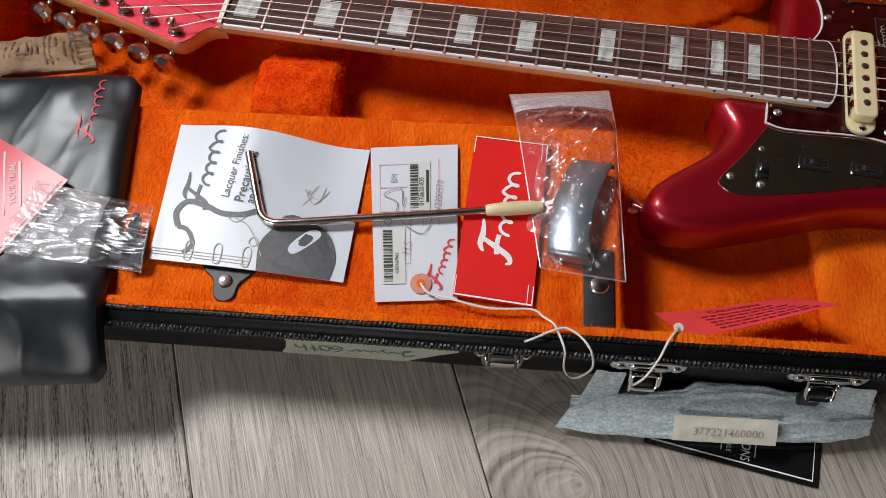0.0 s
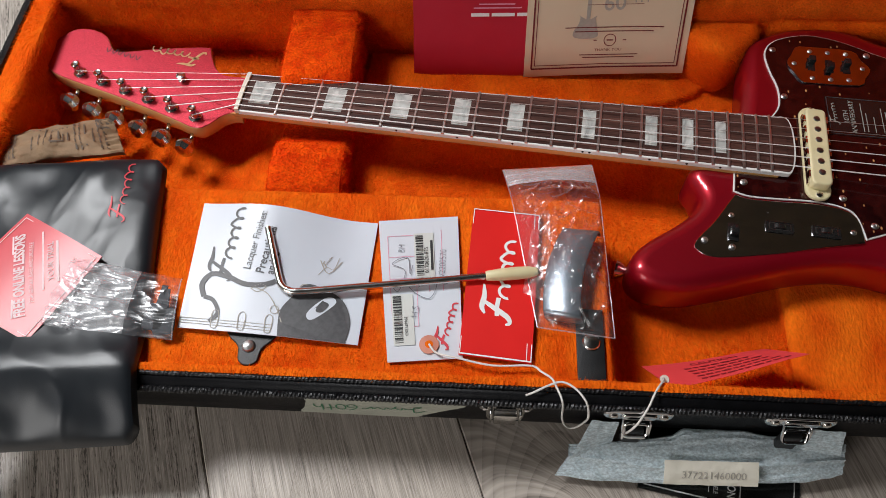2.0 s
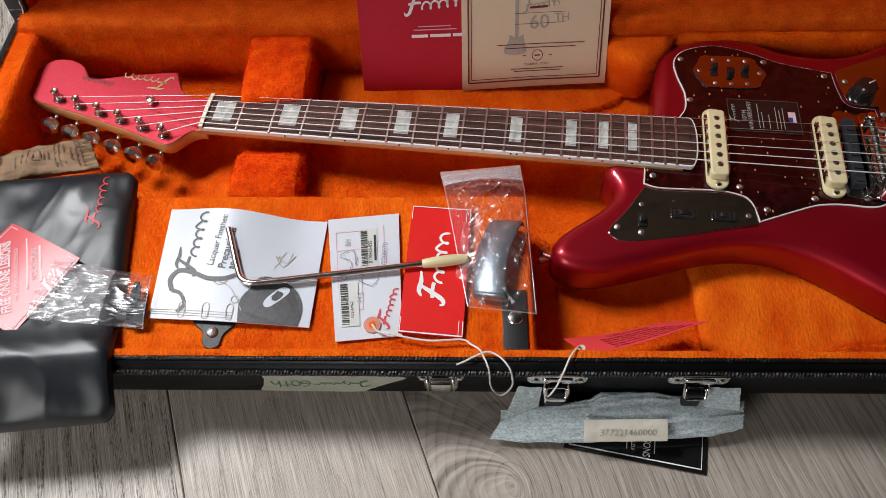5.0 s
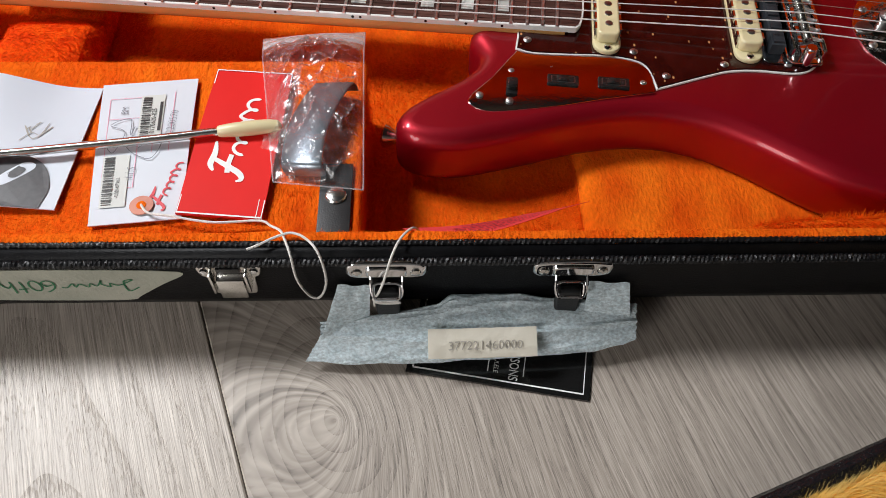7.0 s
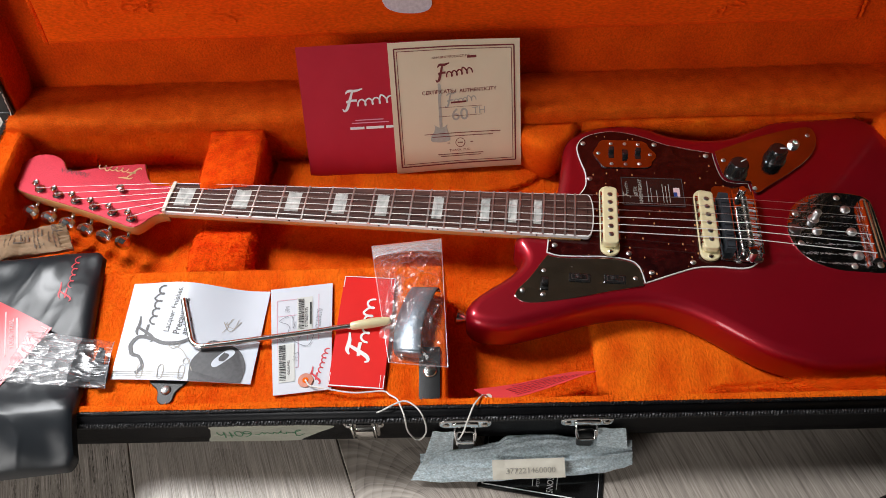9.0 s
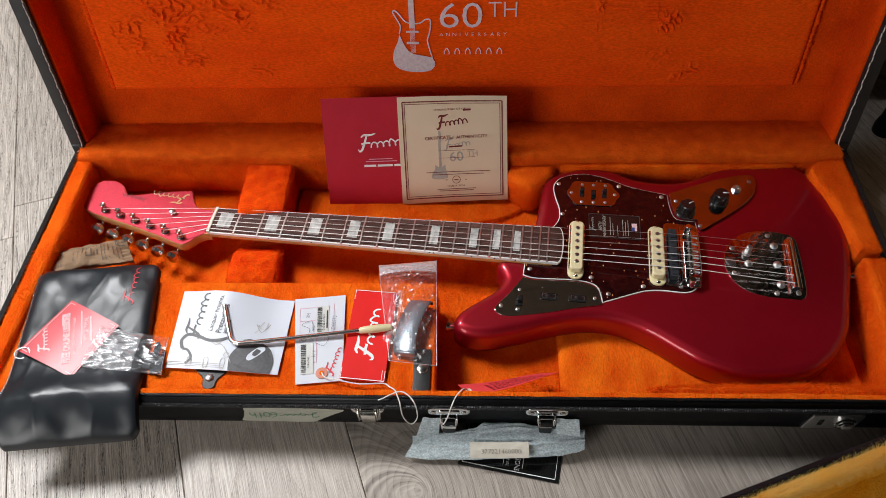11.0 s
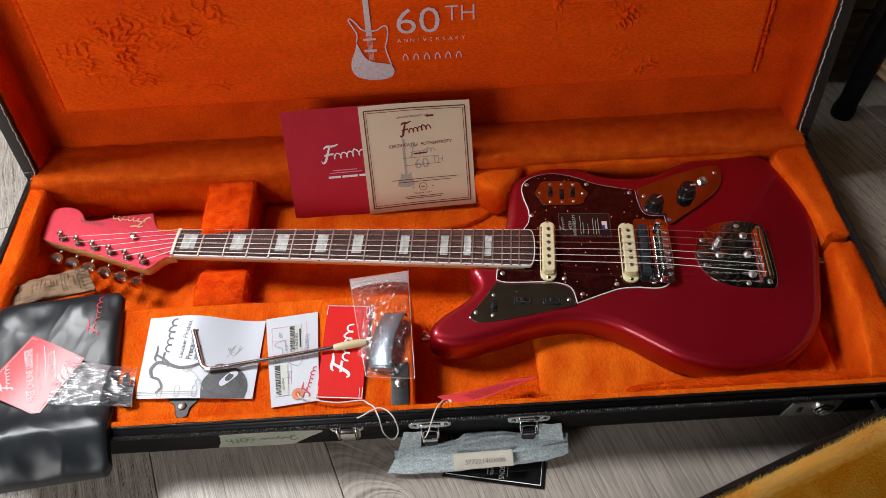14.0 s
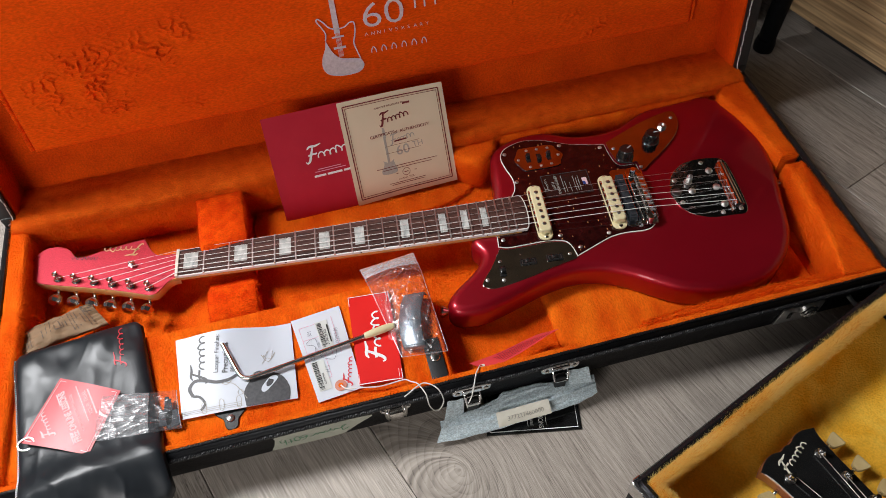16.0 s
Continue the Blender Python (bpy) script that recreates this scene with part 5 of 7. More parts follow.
for y in (-0.040, 0.042):
    gp("bridge_post", lathe([(0.0042, 0), (0.0042, 0.012), (0.0034, 0.0135), (0.0015, 0.0135)], (0.610, y, PT + 0.001), 16), M_CHROME, "", br)
mb = box(0.5860, 0.5960, -0.034, 0.040, PT + 0.001, PT + 0.0095, 0.0012)
for k in range(5):
    box(0.5872, 0.5950, -0.032 + 0.0142 * k, -0.0205 + 0.0142 * k, PT + 0.009, PT + 0.0112, 0.0008, bm=mb)
mu = gp("string_mute", mb, M_MUTE, "slate black ridged foam string mute on a metal plate")
gp("mute_plate", slab(rect(0.5820, 0.6235, -0.0430, 0.0560, 0.006, 4), PT, PT + 0.0012, 0.0003, 1), M_DIMCHROME, "", mu)

# vibrato plate
TRM = mm([(653, 2), (656, 18), (663, 34), (677, 47), (693, 53.5), (711, 55.5), (729, 54), (739, 50), (743, 42), (745, 16), (746, -14), (745, -33), (740, -42), (729, -45), (709, -44.5), (688, -41), (671, -33), (659, -19)])
tr = gp("vibrato_plate", leaning(slab(smooth_outline(TRM, 5), BT, BT + 0.0018, 0.0006, 2), 0.005, 0.0006), M_WRINKLED, "mirror chrome vibrato tailpiece plate under wrinkled film")


def tail_z(y):
    return BT + 0.0022 + (y / 1000 - 0.005) * 0.050


for x, y in ((664, 24), (709, 48), (735, 46), (664, -13), (711, -37), (736, -34)):
    screw(x, y, tail_z(y), 0.0032, tr)
for x, y in ((682, 3), (715, 33), (716, 5), (717, -24)):
    gp("dome_bolt", lathe([(0.0050, 0), (0.0046, 0.0016), (0.0030, 0.0028), (0.0004, 0.0033)], (x / 1000, y / 1000, tail_z(y)), 16), M_SCREWHEAD, "", tr)
gp("lock_button", lathe([(0.0064, 0), (0.0062, 0.0012), (0.0050, 0.0016), (0.0004, 0.0016)], (0.661, 0.004, tail_z(4)), 20), M_DULL, "flat grey lock button", tr)
gp("arm_collet", lathe([(0.0058, 0), (0.0056, 0.0012), (0.0040, 0.0016), (0.0038, 0.0115), (0.0032, 0.0122), (0.0022, 0.0122), (0.0020, 0.0090)], (0.681, 0.0185, tail_z(18)), 16, axis=(0.10, 0.06, 1.0)), M_SCREWHEAD, "upright arm socket", tr)
gp("tail_bar", tube([(0.731, -0.0335, BT + 0.007), (0.731, 0.040, BT + 0.007)], 0.0046, 16, squash=1.15), M_CHROME, "chrome tail bar", tr)
gp("tail_bar_face", box(0.7345, 0.7385, -0.034, 0.0405, BT + 0.0018, BT + 0.0095, 0.0012), M_NICKEL, "", tr)
gp("strap_button", lathe([(0.0040, 0), (0.0040, 0.005), (0.0075, 0.010), (0.0080, 0.0125), (0.0060, 0.0140), (0.002, 0.0142)], (0.340, -0.1165, 0.0215), 20, axis=(-1.0, 0.12, 0)), M_NICKEL, "steel strap button")
gp("strap_button", lathe([(0.0040, 0), (0.0040, 0.005), (0.0075, 0.010), (0.0080, 0.0125), (0.0060, 0.0140), (0.002, 0.0142)], (0.808, 0.018, 0.0215), 20, axis=(1, 0.05, 0)), M_NICKEL, "steel strap button")

# neck: x along the strings from the nut, its face rising a little towards the body
FB0, FB1 = 0.0605 - ZB, 0.0745 - ZB
FLEN = 0.451


def fz(x):
    return FB0 + (FB1 - FB0) * x / FLEN


def half(x):
    return 0.0210 + (0.0285 - 0.0210) * x / FLEN


def board_ring(x, grow, top, thick):
    """Half an arched cross-section of the fretboard."""
    h = half(x) + grow
    pts = [(x, -h, fz(x) - thick)]
    for k in range(9):
        y = -h + 2 * h * k / 8
        pts.append((x, y, fz(x) + top - 0.0011 * (y / 0.0285) ** 2))
    pts.append((x, h, fz(x) - thick))
    return pts


xs = [0.001 + (FLEN - 0.001) * k / 24 for k in range(25)]
neck = gp("neck", loft([[(x, half(x) * 1.02 * math.cos(a), fz(x) - 0.0052 - (0.0155 + 0.003 * x / FLEN) * math.sin(a) ** 0.8) for a in (math.pi * k / 14 for k in range(15))] for x in [-0.010 + 0.455 * k / 20 for k in range(21)]]), M_MAPLE, "lacquered amber maple neck")
gp("fretboard", loft([board_ring(x, -0.0014, 0.0, 0.0055) for x in xs]), M_ROSEWOOD, "dark rosewood fretboard with pearl blocks")
for s in (-1, 1):
    bm = loft([[(x, s * (half(x) + o), fz(x) + t) for o, t in ((-0.0016, -0.0054), (0.0001, -0.0054), (0.0001, -0.0016), (-0.0003, -0.0011), (-0.0016, -0.0010))] for x in xs])
    gp("binding", bm, M_WHITEPLY, "white edge binding")
def end_arc(grow):
    hw = half(FLEN) + grow
    return [Vector((FLEN - 0.004, -hw)), Vector((FLEN - 0.0005, -hw))] + [Vector((FLEN - 0.0005 + (0.0075 + grow) * math.cos(a) ** 0.8, hw * math.sin(a))) for a in (radians(-80 + 16 * k) for k in range(11))] + [Vector((FLEN - 0.0005, hw)), Vector((FLEN - 0.004, hw))]


gp("fretboard_end", slab(end_arc(-0.0014), fz(FLEN) - 0.0055, fz(FLEN) - 0.0009), M_ROSEWOOD)
gp("binding", slab(end_arc(0.0001), fz(FLEN) - 0.0056, fz(FLEN) - 0.0013), M_WHITEPLY, "white edge binding")
fret_x = [0.610 * (1 - 2 ** (-k / 12)) for k in range(23)]
for k in range(1, 23):
    x, h = fret_x[k], half(fret_x[k]) - 0.0002
    pts = [(x, -h + 2 * h * i / 6, fz(x) + 0.0002 - 0.0011 * ((-h + 2 * h * i / 6) / 0.0285) ** 2) for i in range(7)]
    gp("fret", tube(pts, 0.0012, 6), M_FRET)
for k in (1, 3, 5, 7, 9, 12, 15, 17, 19):
    a, b = fret_x[k - 1], fret_x[k]
    c, h = (a + b) / 2, half((a + b) / 2) * 0.56
    w = (b - a) * 0.23 + 0.0012
    gp("inlay", loft([[(c + sx * w, sy * h, fz(c) + dz - 0.00035) for sx, sy in ((-1, -1), (1, -1), (1, 1), (-1, 1))] for dz in (-0.001, 0.0007)]), M_PEARL, "pearl block inlay", smooth=False)
for k in (3, 5, 7, 9, 11.85, 12.15, 15, 17, 19):
    q = 0.610 * (1 - 2 ** (-(k - 0.5) / 12))
    gp("side_dot", lathe([(0.0011, 0), (0.0010, 0.0002)], (q, -half(q) - 0.0001, fz(q) - 0.0032), 8, axis=(0, -1, 0)), M_BLACK)
gp("nut", loft([[(x, y, z) for y, z in ((-0.0212, fz(0) - 0.004), (-0.0212, fz(0) + 0.0012), (0, fz(0) + 0.0024), (0.0212, fz(0) + 0.0012), (0.0212, fz(0) - 0.004))] for x in (-0.0022, 0.0014)]), M_BONE, "bone nut", smooth=False)

# headstock
HEAD = mm([(2, 20.5, 0), (-9, 20.5), (-19, 20), (-27, 21), (-35, 27), (-42, 38), (-48, 51, 0), (-64, 49), (-101, 41), (-122, 35), (-132, 34), (-138, 37), (-146, 48), (-156, 54.5), (-168, 57), (-181, 54.5), (-191, 44),
           (-195, 31), (-194, 18), (-187, 6), (-174, -2), (-146, -9.5), (-115, -17), (-78, -27.5), (-48, -37), (-36, -41), (-27, -41), (-20, -35), (-12, -25), (-4, -20.8), (2, -20.5, 0)])
HT = FB0 - 0.0055
head_o2 = smooth_outline(HEAD, 5)
hd = gp("headstock", slab(head_o2, HT - 0.0135, HT - 0.0004, 0.0012, 2), M_MAPLE, "maple headstock with a sparkling red painted face")
gp("headstock_face", slab(inset(head_o2, 0.0006), HT - 0.0008, HT + 0.0002, 0.0003, 1), M_HEAD, "sparkling red painted headstock face", hd)
HR = lambda u, v: Vector((-u, -v, HT + 0.0002))       # writing that reads from the other side


def script_mark(f, at, length, height, turn=0.0, weight=0.14, size=(1.0, 1.0)):
    """A flowing brush mark: one tall stroke with a bar and a run of small waves."""
    c, s = math.cos(radians(turn)), math.sin(radians(turn))

    def to(x, y):
        x, y = x * length, y * height
        return (at[0] + (x * c - y * s) / size[0], at[1] + (x * s + y * c) / size[1])

    w = (weight * height / size[0], weight * height / size[1])
    polys = stroke([to(*p) for p in ((-0.02, 0.12), (0.01, 0.0), (0.07, 0.10), (0.13, 0.45), (0.19, 0.84), (0.21, 0.93))], w, 6, True)
    polys += stroke([to(*p) for p in ((0.06, 0.80), (0.13, 0.93), (0.26, 0.92), (0.40, 1.0))], w, 6, True)
    polys += stroke([to(*p) for p in ((0.06, 0.42), (0.16, 0.47), (0.27, 0.47))], (w[0] * 0.8, w[1] * 0.8), 4)
    # a run of five even loops, one of them drawn out upwards
    run = []
    for k in range(51):
        t, turn_ = k / 50, 2 * math.pi * 5 * k / 50
        high = 0.62 * math.exp(-((t - 0.62) / 0.05) ** 2)
        run.append((0.29 + 0.70 * t - 0.034 * math.sin(turn_), 0.34 - 0.15 * math.cos(turn_) + high * max(0.0, -math.cos(turn_)) + 0.10 * t))
    polys += stroke([to(*p) for p in run], (w[0] * 0.55, w[1] * 0.55), 2)
    return polys


gp("gold_transfer", ink(script_mark(HR, (0.050, -0.043), 0.050, 0.019, -8), HR, up=0.0003), M_GOLDINK, "gold script mark on the headstock", hd, smooth=False)
bars = []
for i in range(6):
    x = 0.108 + i * 0.0060
    y = -0.031 - (x - 0.108) * 0.18
    bars += stroke([(x, y), (x + 0.0004, y + 0.003), (x + 0.0020, y + 0.0052), (x + 0.0034, y + 0.003), (x + 0.0038, y)], 0.0009, 4)
gp("black_lettering", ink(bars, HR, up=0.0003), M_INK, "", hd, smooth=False)

# tuners and strings
for i in range(6):
    x, y = -0.154 + 0.0238 * i, 0.003 - 0.0066 * i
    tu = gp("tuner", lathe([(0.0058, 0), (0.0058, 0.0010), (0.0050, 0.0018), (0.0040, 0.0022), (0.0038, 0.0052), (0.0031, 0.0066), (0.0036, 0.0088), (0.0038, 0.0116), (0.0030, 0.0124), (0.0014, 0.0118)], (x, y, HT + 0.0002), 18), M_NICKEL, "chrome slotted tuning post")
    bx, by, bz = x - 0.0015, y - 0.0225, HT - 0.0085
    sh = gp("tuner_shaft", tube([(x - 0.003, y - 0.010, HT - 0.0105), (bx + 0.0012, by + 0.0045, bz - 0.0005)], 0.0018, 8), M_NICKEL, "", tu)
    d = Vector((-0.26, -1.0, 0.10)).normalized()
    gp("tuner_button", lathe([(0.0020, -0.0030), (0.0060, -0.0012), (0.0084, 0.0030), (0.0086, 0.0065), (0.0066, 0.0098), (0.0030, 0.0106)], (bx, by, bz), 8, axis=d), M_NICKEL, "faceted chrome tuning button", tu)
    gp("gear_cover", box(x - 0.008, x + 0.008, y - 0.006, y + 0.008, HT - 0.0205, HT - 0.0135, 0.002), M_NICKEL, "", tu)
    k = 5 - i                       # 0: the lowest string
    ny, by2 = 0.0175 - 0.007 * i, 0.0275 - 0.0106 * i
    r = (0.00020, 0.00023, 0.00027, 0.00036, 0.00043, 0.00050)[i]
    gp("string", tube(path3([(x, y - 0.0034, HT + 0.0068), (-0.001, ny, fz(0) + 0.0026)], 2) + [Vector((0.610, by2 * 0.985, PT + 0.0150)), Vector((0.731, 0.030 - 0.0115 * i, BT + 0.0115))], r, 6), M_WOUND if i > 2 else M_STEEL, "wound steel guitar string" if i > 2 else "plain steel guitar string")
gp("string_tree", lathe([(0.0036, 0), (0.0036, 0.001), (0.0022, 0.0014), (0.0022, 0.0045), (0.0042, 0.005), (0.0042, 0.0066), (0.002, 0.0072)], (-0.060, 0.0085, HT + 0.0002), 14), M_NICKEL, "round string guide")

# sticker on the pickguard
DK = quad_map((0.4875, 0.0625, PT + 0.0004), (0.5535, 0.0645, PT + 0.0004), (0.5545, 0.0235, PT + 0.0004), (0.4890, 0.0215, PT + 0.0004))
decal = gp("sticker", sheet(DK, 2, 2, 0.0003), M_GLOSSBLACK, "black film sticker with small grey print", pgd)
dk = stroke([(0.02, 0.03), (0.98, 0.03)], 0.012, 1) + stroke([(0.02, 0.97), (0.98, 0.97)], 0.012, 1) + stroke([(0.015, 0.03), (0.015, 0.97)], 0.008, 1) + stroke([(0.985, 0.03), (0.985, 0.97)], 0.008, 1)
for j, (x, n) in enumerate(((0.42, 9), (0.47, 6), (0.56, 5), (0.66, 8), (0.71, 7), (0.76, 8))):
    dk += stroke([(x, 0.14), (x, 0.14 + 0.08 * n)], 0.010, 1)
dk += script_mark(DK, (0.14, 0.28), 0.022, 0.008, 90, 0.12, (0.066, 0.041))
db = ink(dk[4:], DK, up=0.0002)
gp("sticker_border", ink(dk[:4], DK, up=0.0002), M_GREYINK, "", decal, smooth=False)
letters("60TH", DK, (0.255, 0.32), 0.0042, 90, (0.066, 0.041), 0.0002, bm=db)
letters("ANNIVERSARY", DK, (0.335, 0.08), 0.0042, 90, (0.066, 0.041), 0.0002, bm=db, stretch=0.9)
gp("sticker_print", db, M_PALEINK, "", decal, smooth=False)
gp("sticker_flag", ink([[(0.83, 0.36), (0.93, 0.36), (0.93, 0.66), (0.83, 0.66)]], DK, up=0.0002), M_PINKWHITE, "", decal, smooth=False)
gp("sticker_flag", ink([[(0.83, 0.36), (0.885, 0.36), (0.885, 0.50), (0.83, 0.50)]], DK, up=0.0003), M_TREE_BLUE, "", decal, smooth=False)

# ---------- papers and accessories on the compartment ----------
TOP = 0.0700                    # plush surface that the papers lie on


def printed(name, bm, material, parent, label=""):
    return part(name, bm, material, parent, label, smooth=False, world_space=True)


# folded leaflet
LS = (0.134, 0.104)
LF = quad_map((-0.1525, 0.138, TOP + 0.004), (-0.0180, 0.1275, TOP + 0.001), (-0.0225, 0.0275, TOP + 0.002), (-0.1500, 0.0350, TOP + 0.003),
              lambda u, v: 0.0075 * math.sin(math.pi * min(1, u * 1.1)) ** 2 * v ** 1.5 + 0.002 * math.sin(u * 6) * v + 0.0022 * (1 - v) * math.sin(math.pi * u))
leaf = single("leaflet", sheet(LF, 30, 24, 0.0008), M_PAPER, "glossy white folded finish-care leaflet with a guitar drawing", "leaflet")
printed("logo_mark", ink(script_mark(LF, (0.245, 0.38), 0.060, 0.021, 82, 0.14, LS), LF), M_GREYINK, leaf)
wr = letters("Lacquer Finishes:", LF, (0.345, 0.47), 0.0056, 83, LS, stretch=0.92)
letters("Precautions", LF, (0.425, 0.45), 0.0066, 84, LS, bm=wr, bold=0.015, stretch=0.9)
letters("and C", LF, (0.480, 0.45), 0.0062, 84, LS, bm=wr, bold=0.015, stretch=0.9)
printed("heading", wr, M_GREYINK, leaf)
dr = ink([[tuple(p) for p in smooth_outline([(0.56, 0.0, 0), (0.93, 0.0, 0), (0.94, 0.16), (0.88, 0.32), (0.76, 0.40), (0.66, 0.41), (0.60, 0.30), (0.55, 0.18)], 5)]], LF)
ink(stroke([(0.115, 0.24), (0.09, 0.34), (0.14, 0.42), (0.24, 0.40), (0.33, 0.36), (0.44, 0.37), (0.52, 0.42)], (0.030, 0.036), 8), LF, dr)
ink(stroke([(0.115, 0.24), (0.17, 0.22), (0.21, 0.13), (0.17, 0.06)], (0.022, 0.03), 8), LF, dr)
printed("guitar_drawing", dr, M_GREYINK, leaf, "dark printed drawing of a guitar")
ld = stroke([(0.0, 0.040), (0.52, 0.030)], 0.004, 2) + stroke([(0.0, 0.058), (0.52, 0.052)], 0.004, 2) + stroke([(0.0, 0.076), (0.52, 0.075)], 0.004, 2)
for cx in (0.20, 0.35, 0.50):
    ld += stroke([(cx - 0.015, 0.02), (cx - 0.02, 0.12), (cx, 0.15), (cx + 0.02, 0.12), (cx + 0.015, 0.02), (cx - 0.015, 0.02)], 0.005, 4)
for cx, cy in ((0.60, 0.33), (0.52, 0.19), (0.66, 0.38)):
    ld += stroke([(cx + 0.024 * math.cos(a), cy + 0.03 * math.sin(a)) for a in (0, 1.05, 2.1, 3.15, 4.2, 5.25, 6.3)], 0.005, 4)
ld += stroke([(0.40, 0.34), (0.47, 0.30), (0.53, 0.20), (0.57, 0.10)], 0.006, 4) + stroke([(0.37, 0.33), (0.42, 0.37), (0.45, 0.35), (0.41, 0.31), (0.37, 0.33)], 0.006, 4)
ld += stroke([(0.72, 0.62), (0.775, 0.52), (0.84, 0.635)], 0.007, 3) + stroke([(0.72, 0.50), (0.76, 0.57), (0.80, 0.56), (0.82, 0.66)], 0.004, 5)
ld += script_mark(LF, (0.755, 0.57), 0.010, 0.004, 60, 0.2, LS)
printed("line_drawing", ink(ld, LF), M_PALEINK, leaf)
printed("jack_plate_drawing", ink([[tuple(p) for p in smooth_outline([(0.70, 0.16), (0.74, 0.15), (0.84, 0.28), (0.83, 0.33), (0.78, 0.32), (0.71, 0.22)], 4)]], LF, up=0.0009), M_PAPER, leaf)
printed("jack_hole_drawing", ink([[tuple(p) for p in smooth_outline([(0.745, 0.21), (0.78, 0.21), (0.81, 0.27), (0.78, 0.29), (0.75, 0.25)], 4)]], LF, up=0.0012), M_GREYINK, leaf)

# white inspection tag
WS = (0.060, 0.118)
WT = quad_map((-0.0175, 0.1285, TOP + 0.002), (0.0420, 0.1355, TOP + 0.0012), (0.0500, 0.0215, TOP + 0.001), (-0.0010, 0.0160, TOP + 0.0015), lambda u, v: 0.0012 * math.sin(math.pi * v))
wtag = single("hang_tag", sheet(WT, 8, 16, 0.0007), M_TAGWHITE, "white inspection hang tag with barcodes and pen marks", "tag")
pk = []
for a, b in (((0.10, 0.30), (0.10, 0.87)), ((0.10, 0.87), (0.44, 0.87)), ((0.44, 0.40), (0.44, 0.87)), ((0.10, 0.71), (0.44, 0.71)), ((0.10, 0.55), (0.44, 0.55)), ((0.60, 0.45), (0.60, 0.86)), ((0.78, 0.45), (0.78, 0.90)), ((0.30, 0.22), (0.44, 0.22)), ((0.44, 0.22), (0.44, 0.40))):
    pk += stroke([a, b], (0.008, 0.004), 1)
printed("printed_frame", ink(pk, WT), M_PINKINK, wtag)
printed("logo_mark", ink(script_mark(WT, (0.80, 0.06), 0.036, 0.013, 68, 0.17, WS), WT), M_REDINK, wtag)
for (u0, u1, v0, v1) in ((0.43, 0.68, 0.55, 0.88), (0.10, 0.38, 0.10, 0.44)):
    st = printed("barcode_label", ink([[(u0, v0), (u1, v0), (u1, v1), (u0, v1)]], WT, up=0.0007), M_LABEL, wtag, "cream barcode label")
    bc, v, r7 = [], v0 + 0.015, random.Random(3)
    while v < v1 - 0.02:
        h = r7.choice((0.004, 0.004, 0.008, 0.011))
        bc.append([(u0 + 0.02, v), (u0 + (u1 - u0) * 0.46, v), (u0 + (u1 - u0) * 0.46, v + h), (u0 + 0.02, v + h)])
        v += h + r7.choice((0.004, 0.006, 0.009))
    bb = ink(bc, WT, up=0.0010)
    letters("0170620-825" if u0 > 0.3 else "C02167962", WT, (u0 + (u1 - u0) * 0.70, v0 + (0.03 if u0 > 0.3 else 0.06)), 0.0032 if u0 > 0.3 else 0.0024, 90, WS, 0.0010, bm=bb, stretch=0.95)
    if u0 > 0.3:
        ink(stroke([(u0 + (u1 - u0) * 0.88, v0 + 0.05), (u0 + (u1 - u0) * 0.88, v1 - 0.06)], (0.03, 0.01), 1), WT, bb, up=0.0010)
    tagged(printed("barcode", bb, M_INK, wtag), kind="stuff")
pen = letters("BM", WT, (0.30, 0.74), 0.0050, 84, WS, 0.0006, stretch=0.8, bold=-0.018)
letters("V2200570", WT, (0.80, 0.54), 0.0052, 84, WS, 0.0006, bm=pen, stretch=0.82, bold=-0.018)
letters("H.S", WT, (0.43, 0.27), 0.0060, 78, WS, 0.0012, bm=pen, stretch=0.8, bold=-0.018)
pw = stroke([(0.12, 0.50), (0.20, 0.46), (0.30, 0.60), (0.14, 0.66), (0.34, 0.70), (0.36, 0.58), (0.40, 0.64)], (0.009, 0.0045), 6)
pw += stroke([(0.32, 0.50), (0.42, 0.44), (0.60, 0.40), (0.70, 0.50), (0.60, 0.54), (0.46, 0.48)], (0.009, 0.0045), 6)
ink(pw, WT, pen, up=0.0012)
printed("pen_writing", pen, M_PENINK, wtag)
eye = printed("eyelet", slab(disc(0.0265, 0.0300, 0.0068, 24), TOP + 0.0022, TOP + 0.0027), M_EYELET, wtag, "terracotta paper reinforcement ring")
printed("eyelet_hole", slab(disc(0.0265, 0.0300, 0.0028, 16), TOP + 0.0026, TOP + 0.0029), M_PLUSH, wtag)

# red tag
RS = (0.0505, 0.119)
RT = quad_map((0.0540, 0.1425, TOP + 0.0028), (0.1040, 0.1385, TOP + 0.0024), (0.0965, 0.0190, TOP + 0.0024), (0.0470, 0.0235, TOP + 0.0030), lambda u, v: 0.0015 * math.sin(math.pi * v))
rtag = single("hang_tag", sheet(RT, 8, 16, 0.0014), M_TAGRED, "red folded hang tag with a white script mark", "tag")
fr = stroke([(0.012, 0.005), (0.012, 0.995)], (0.012, 0.006), 1) + stroke([(0.01, 0.993), (0.99, 0.993)], (0.012, 0.007), 1) + stroke([(0.988, 0.993), (0.988, 0.005)], (0.014, 0.006), 1) + stroke([(0.988, 0.008), (0.012, 0.008)], (0.012, 0.009), 1) + stroke([(0.925, 0.008), (0.925, 0.993)], (0.010, 0.006), 1)
printed("border_line", ink(fr, RT), M_WHITEINK, rtag)
printed("logo_mark", ink(script_mark(RT, (0.66, 0.22), 0.066, 0.023, 84, 0.17, RS), RT), M_WHITEINK, rtag)

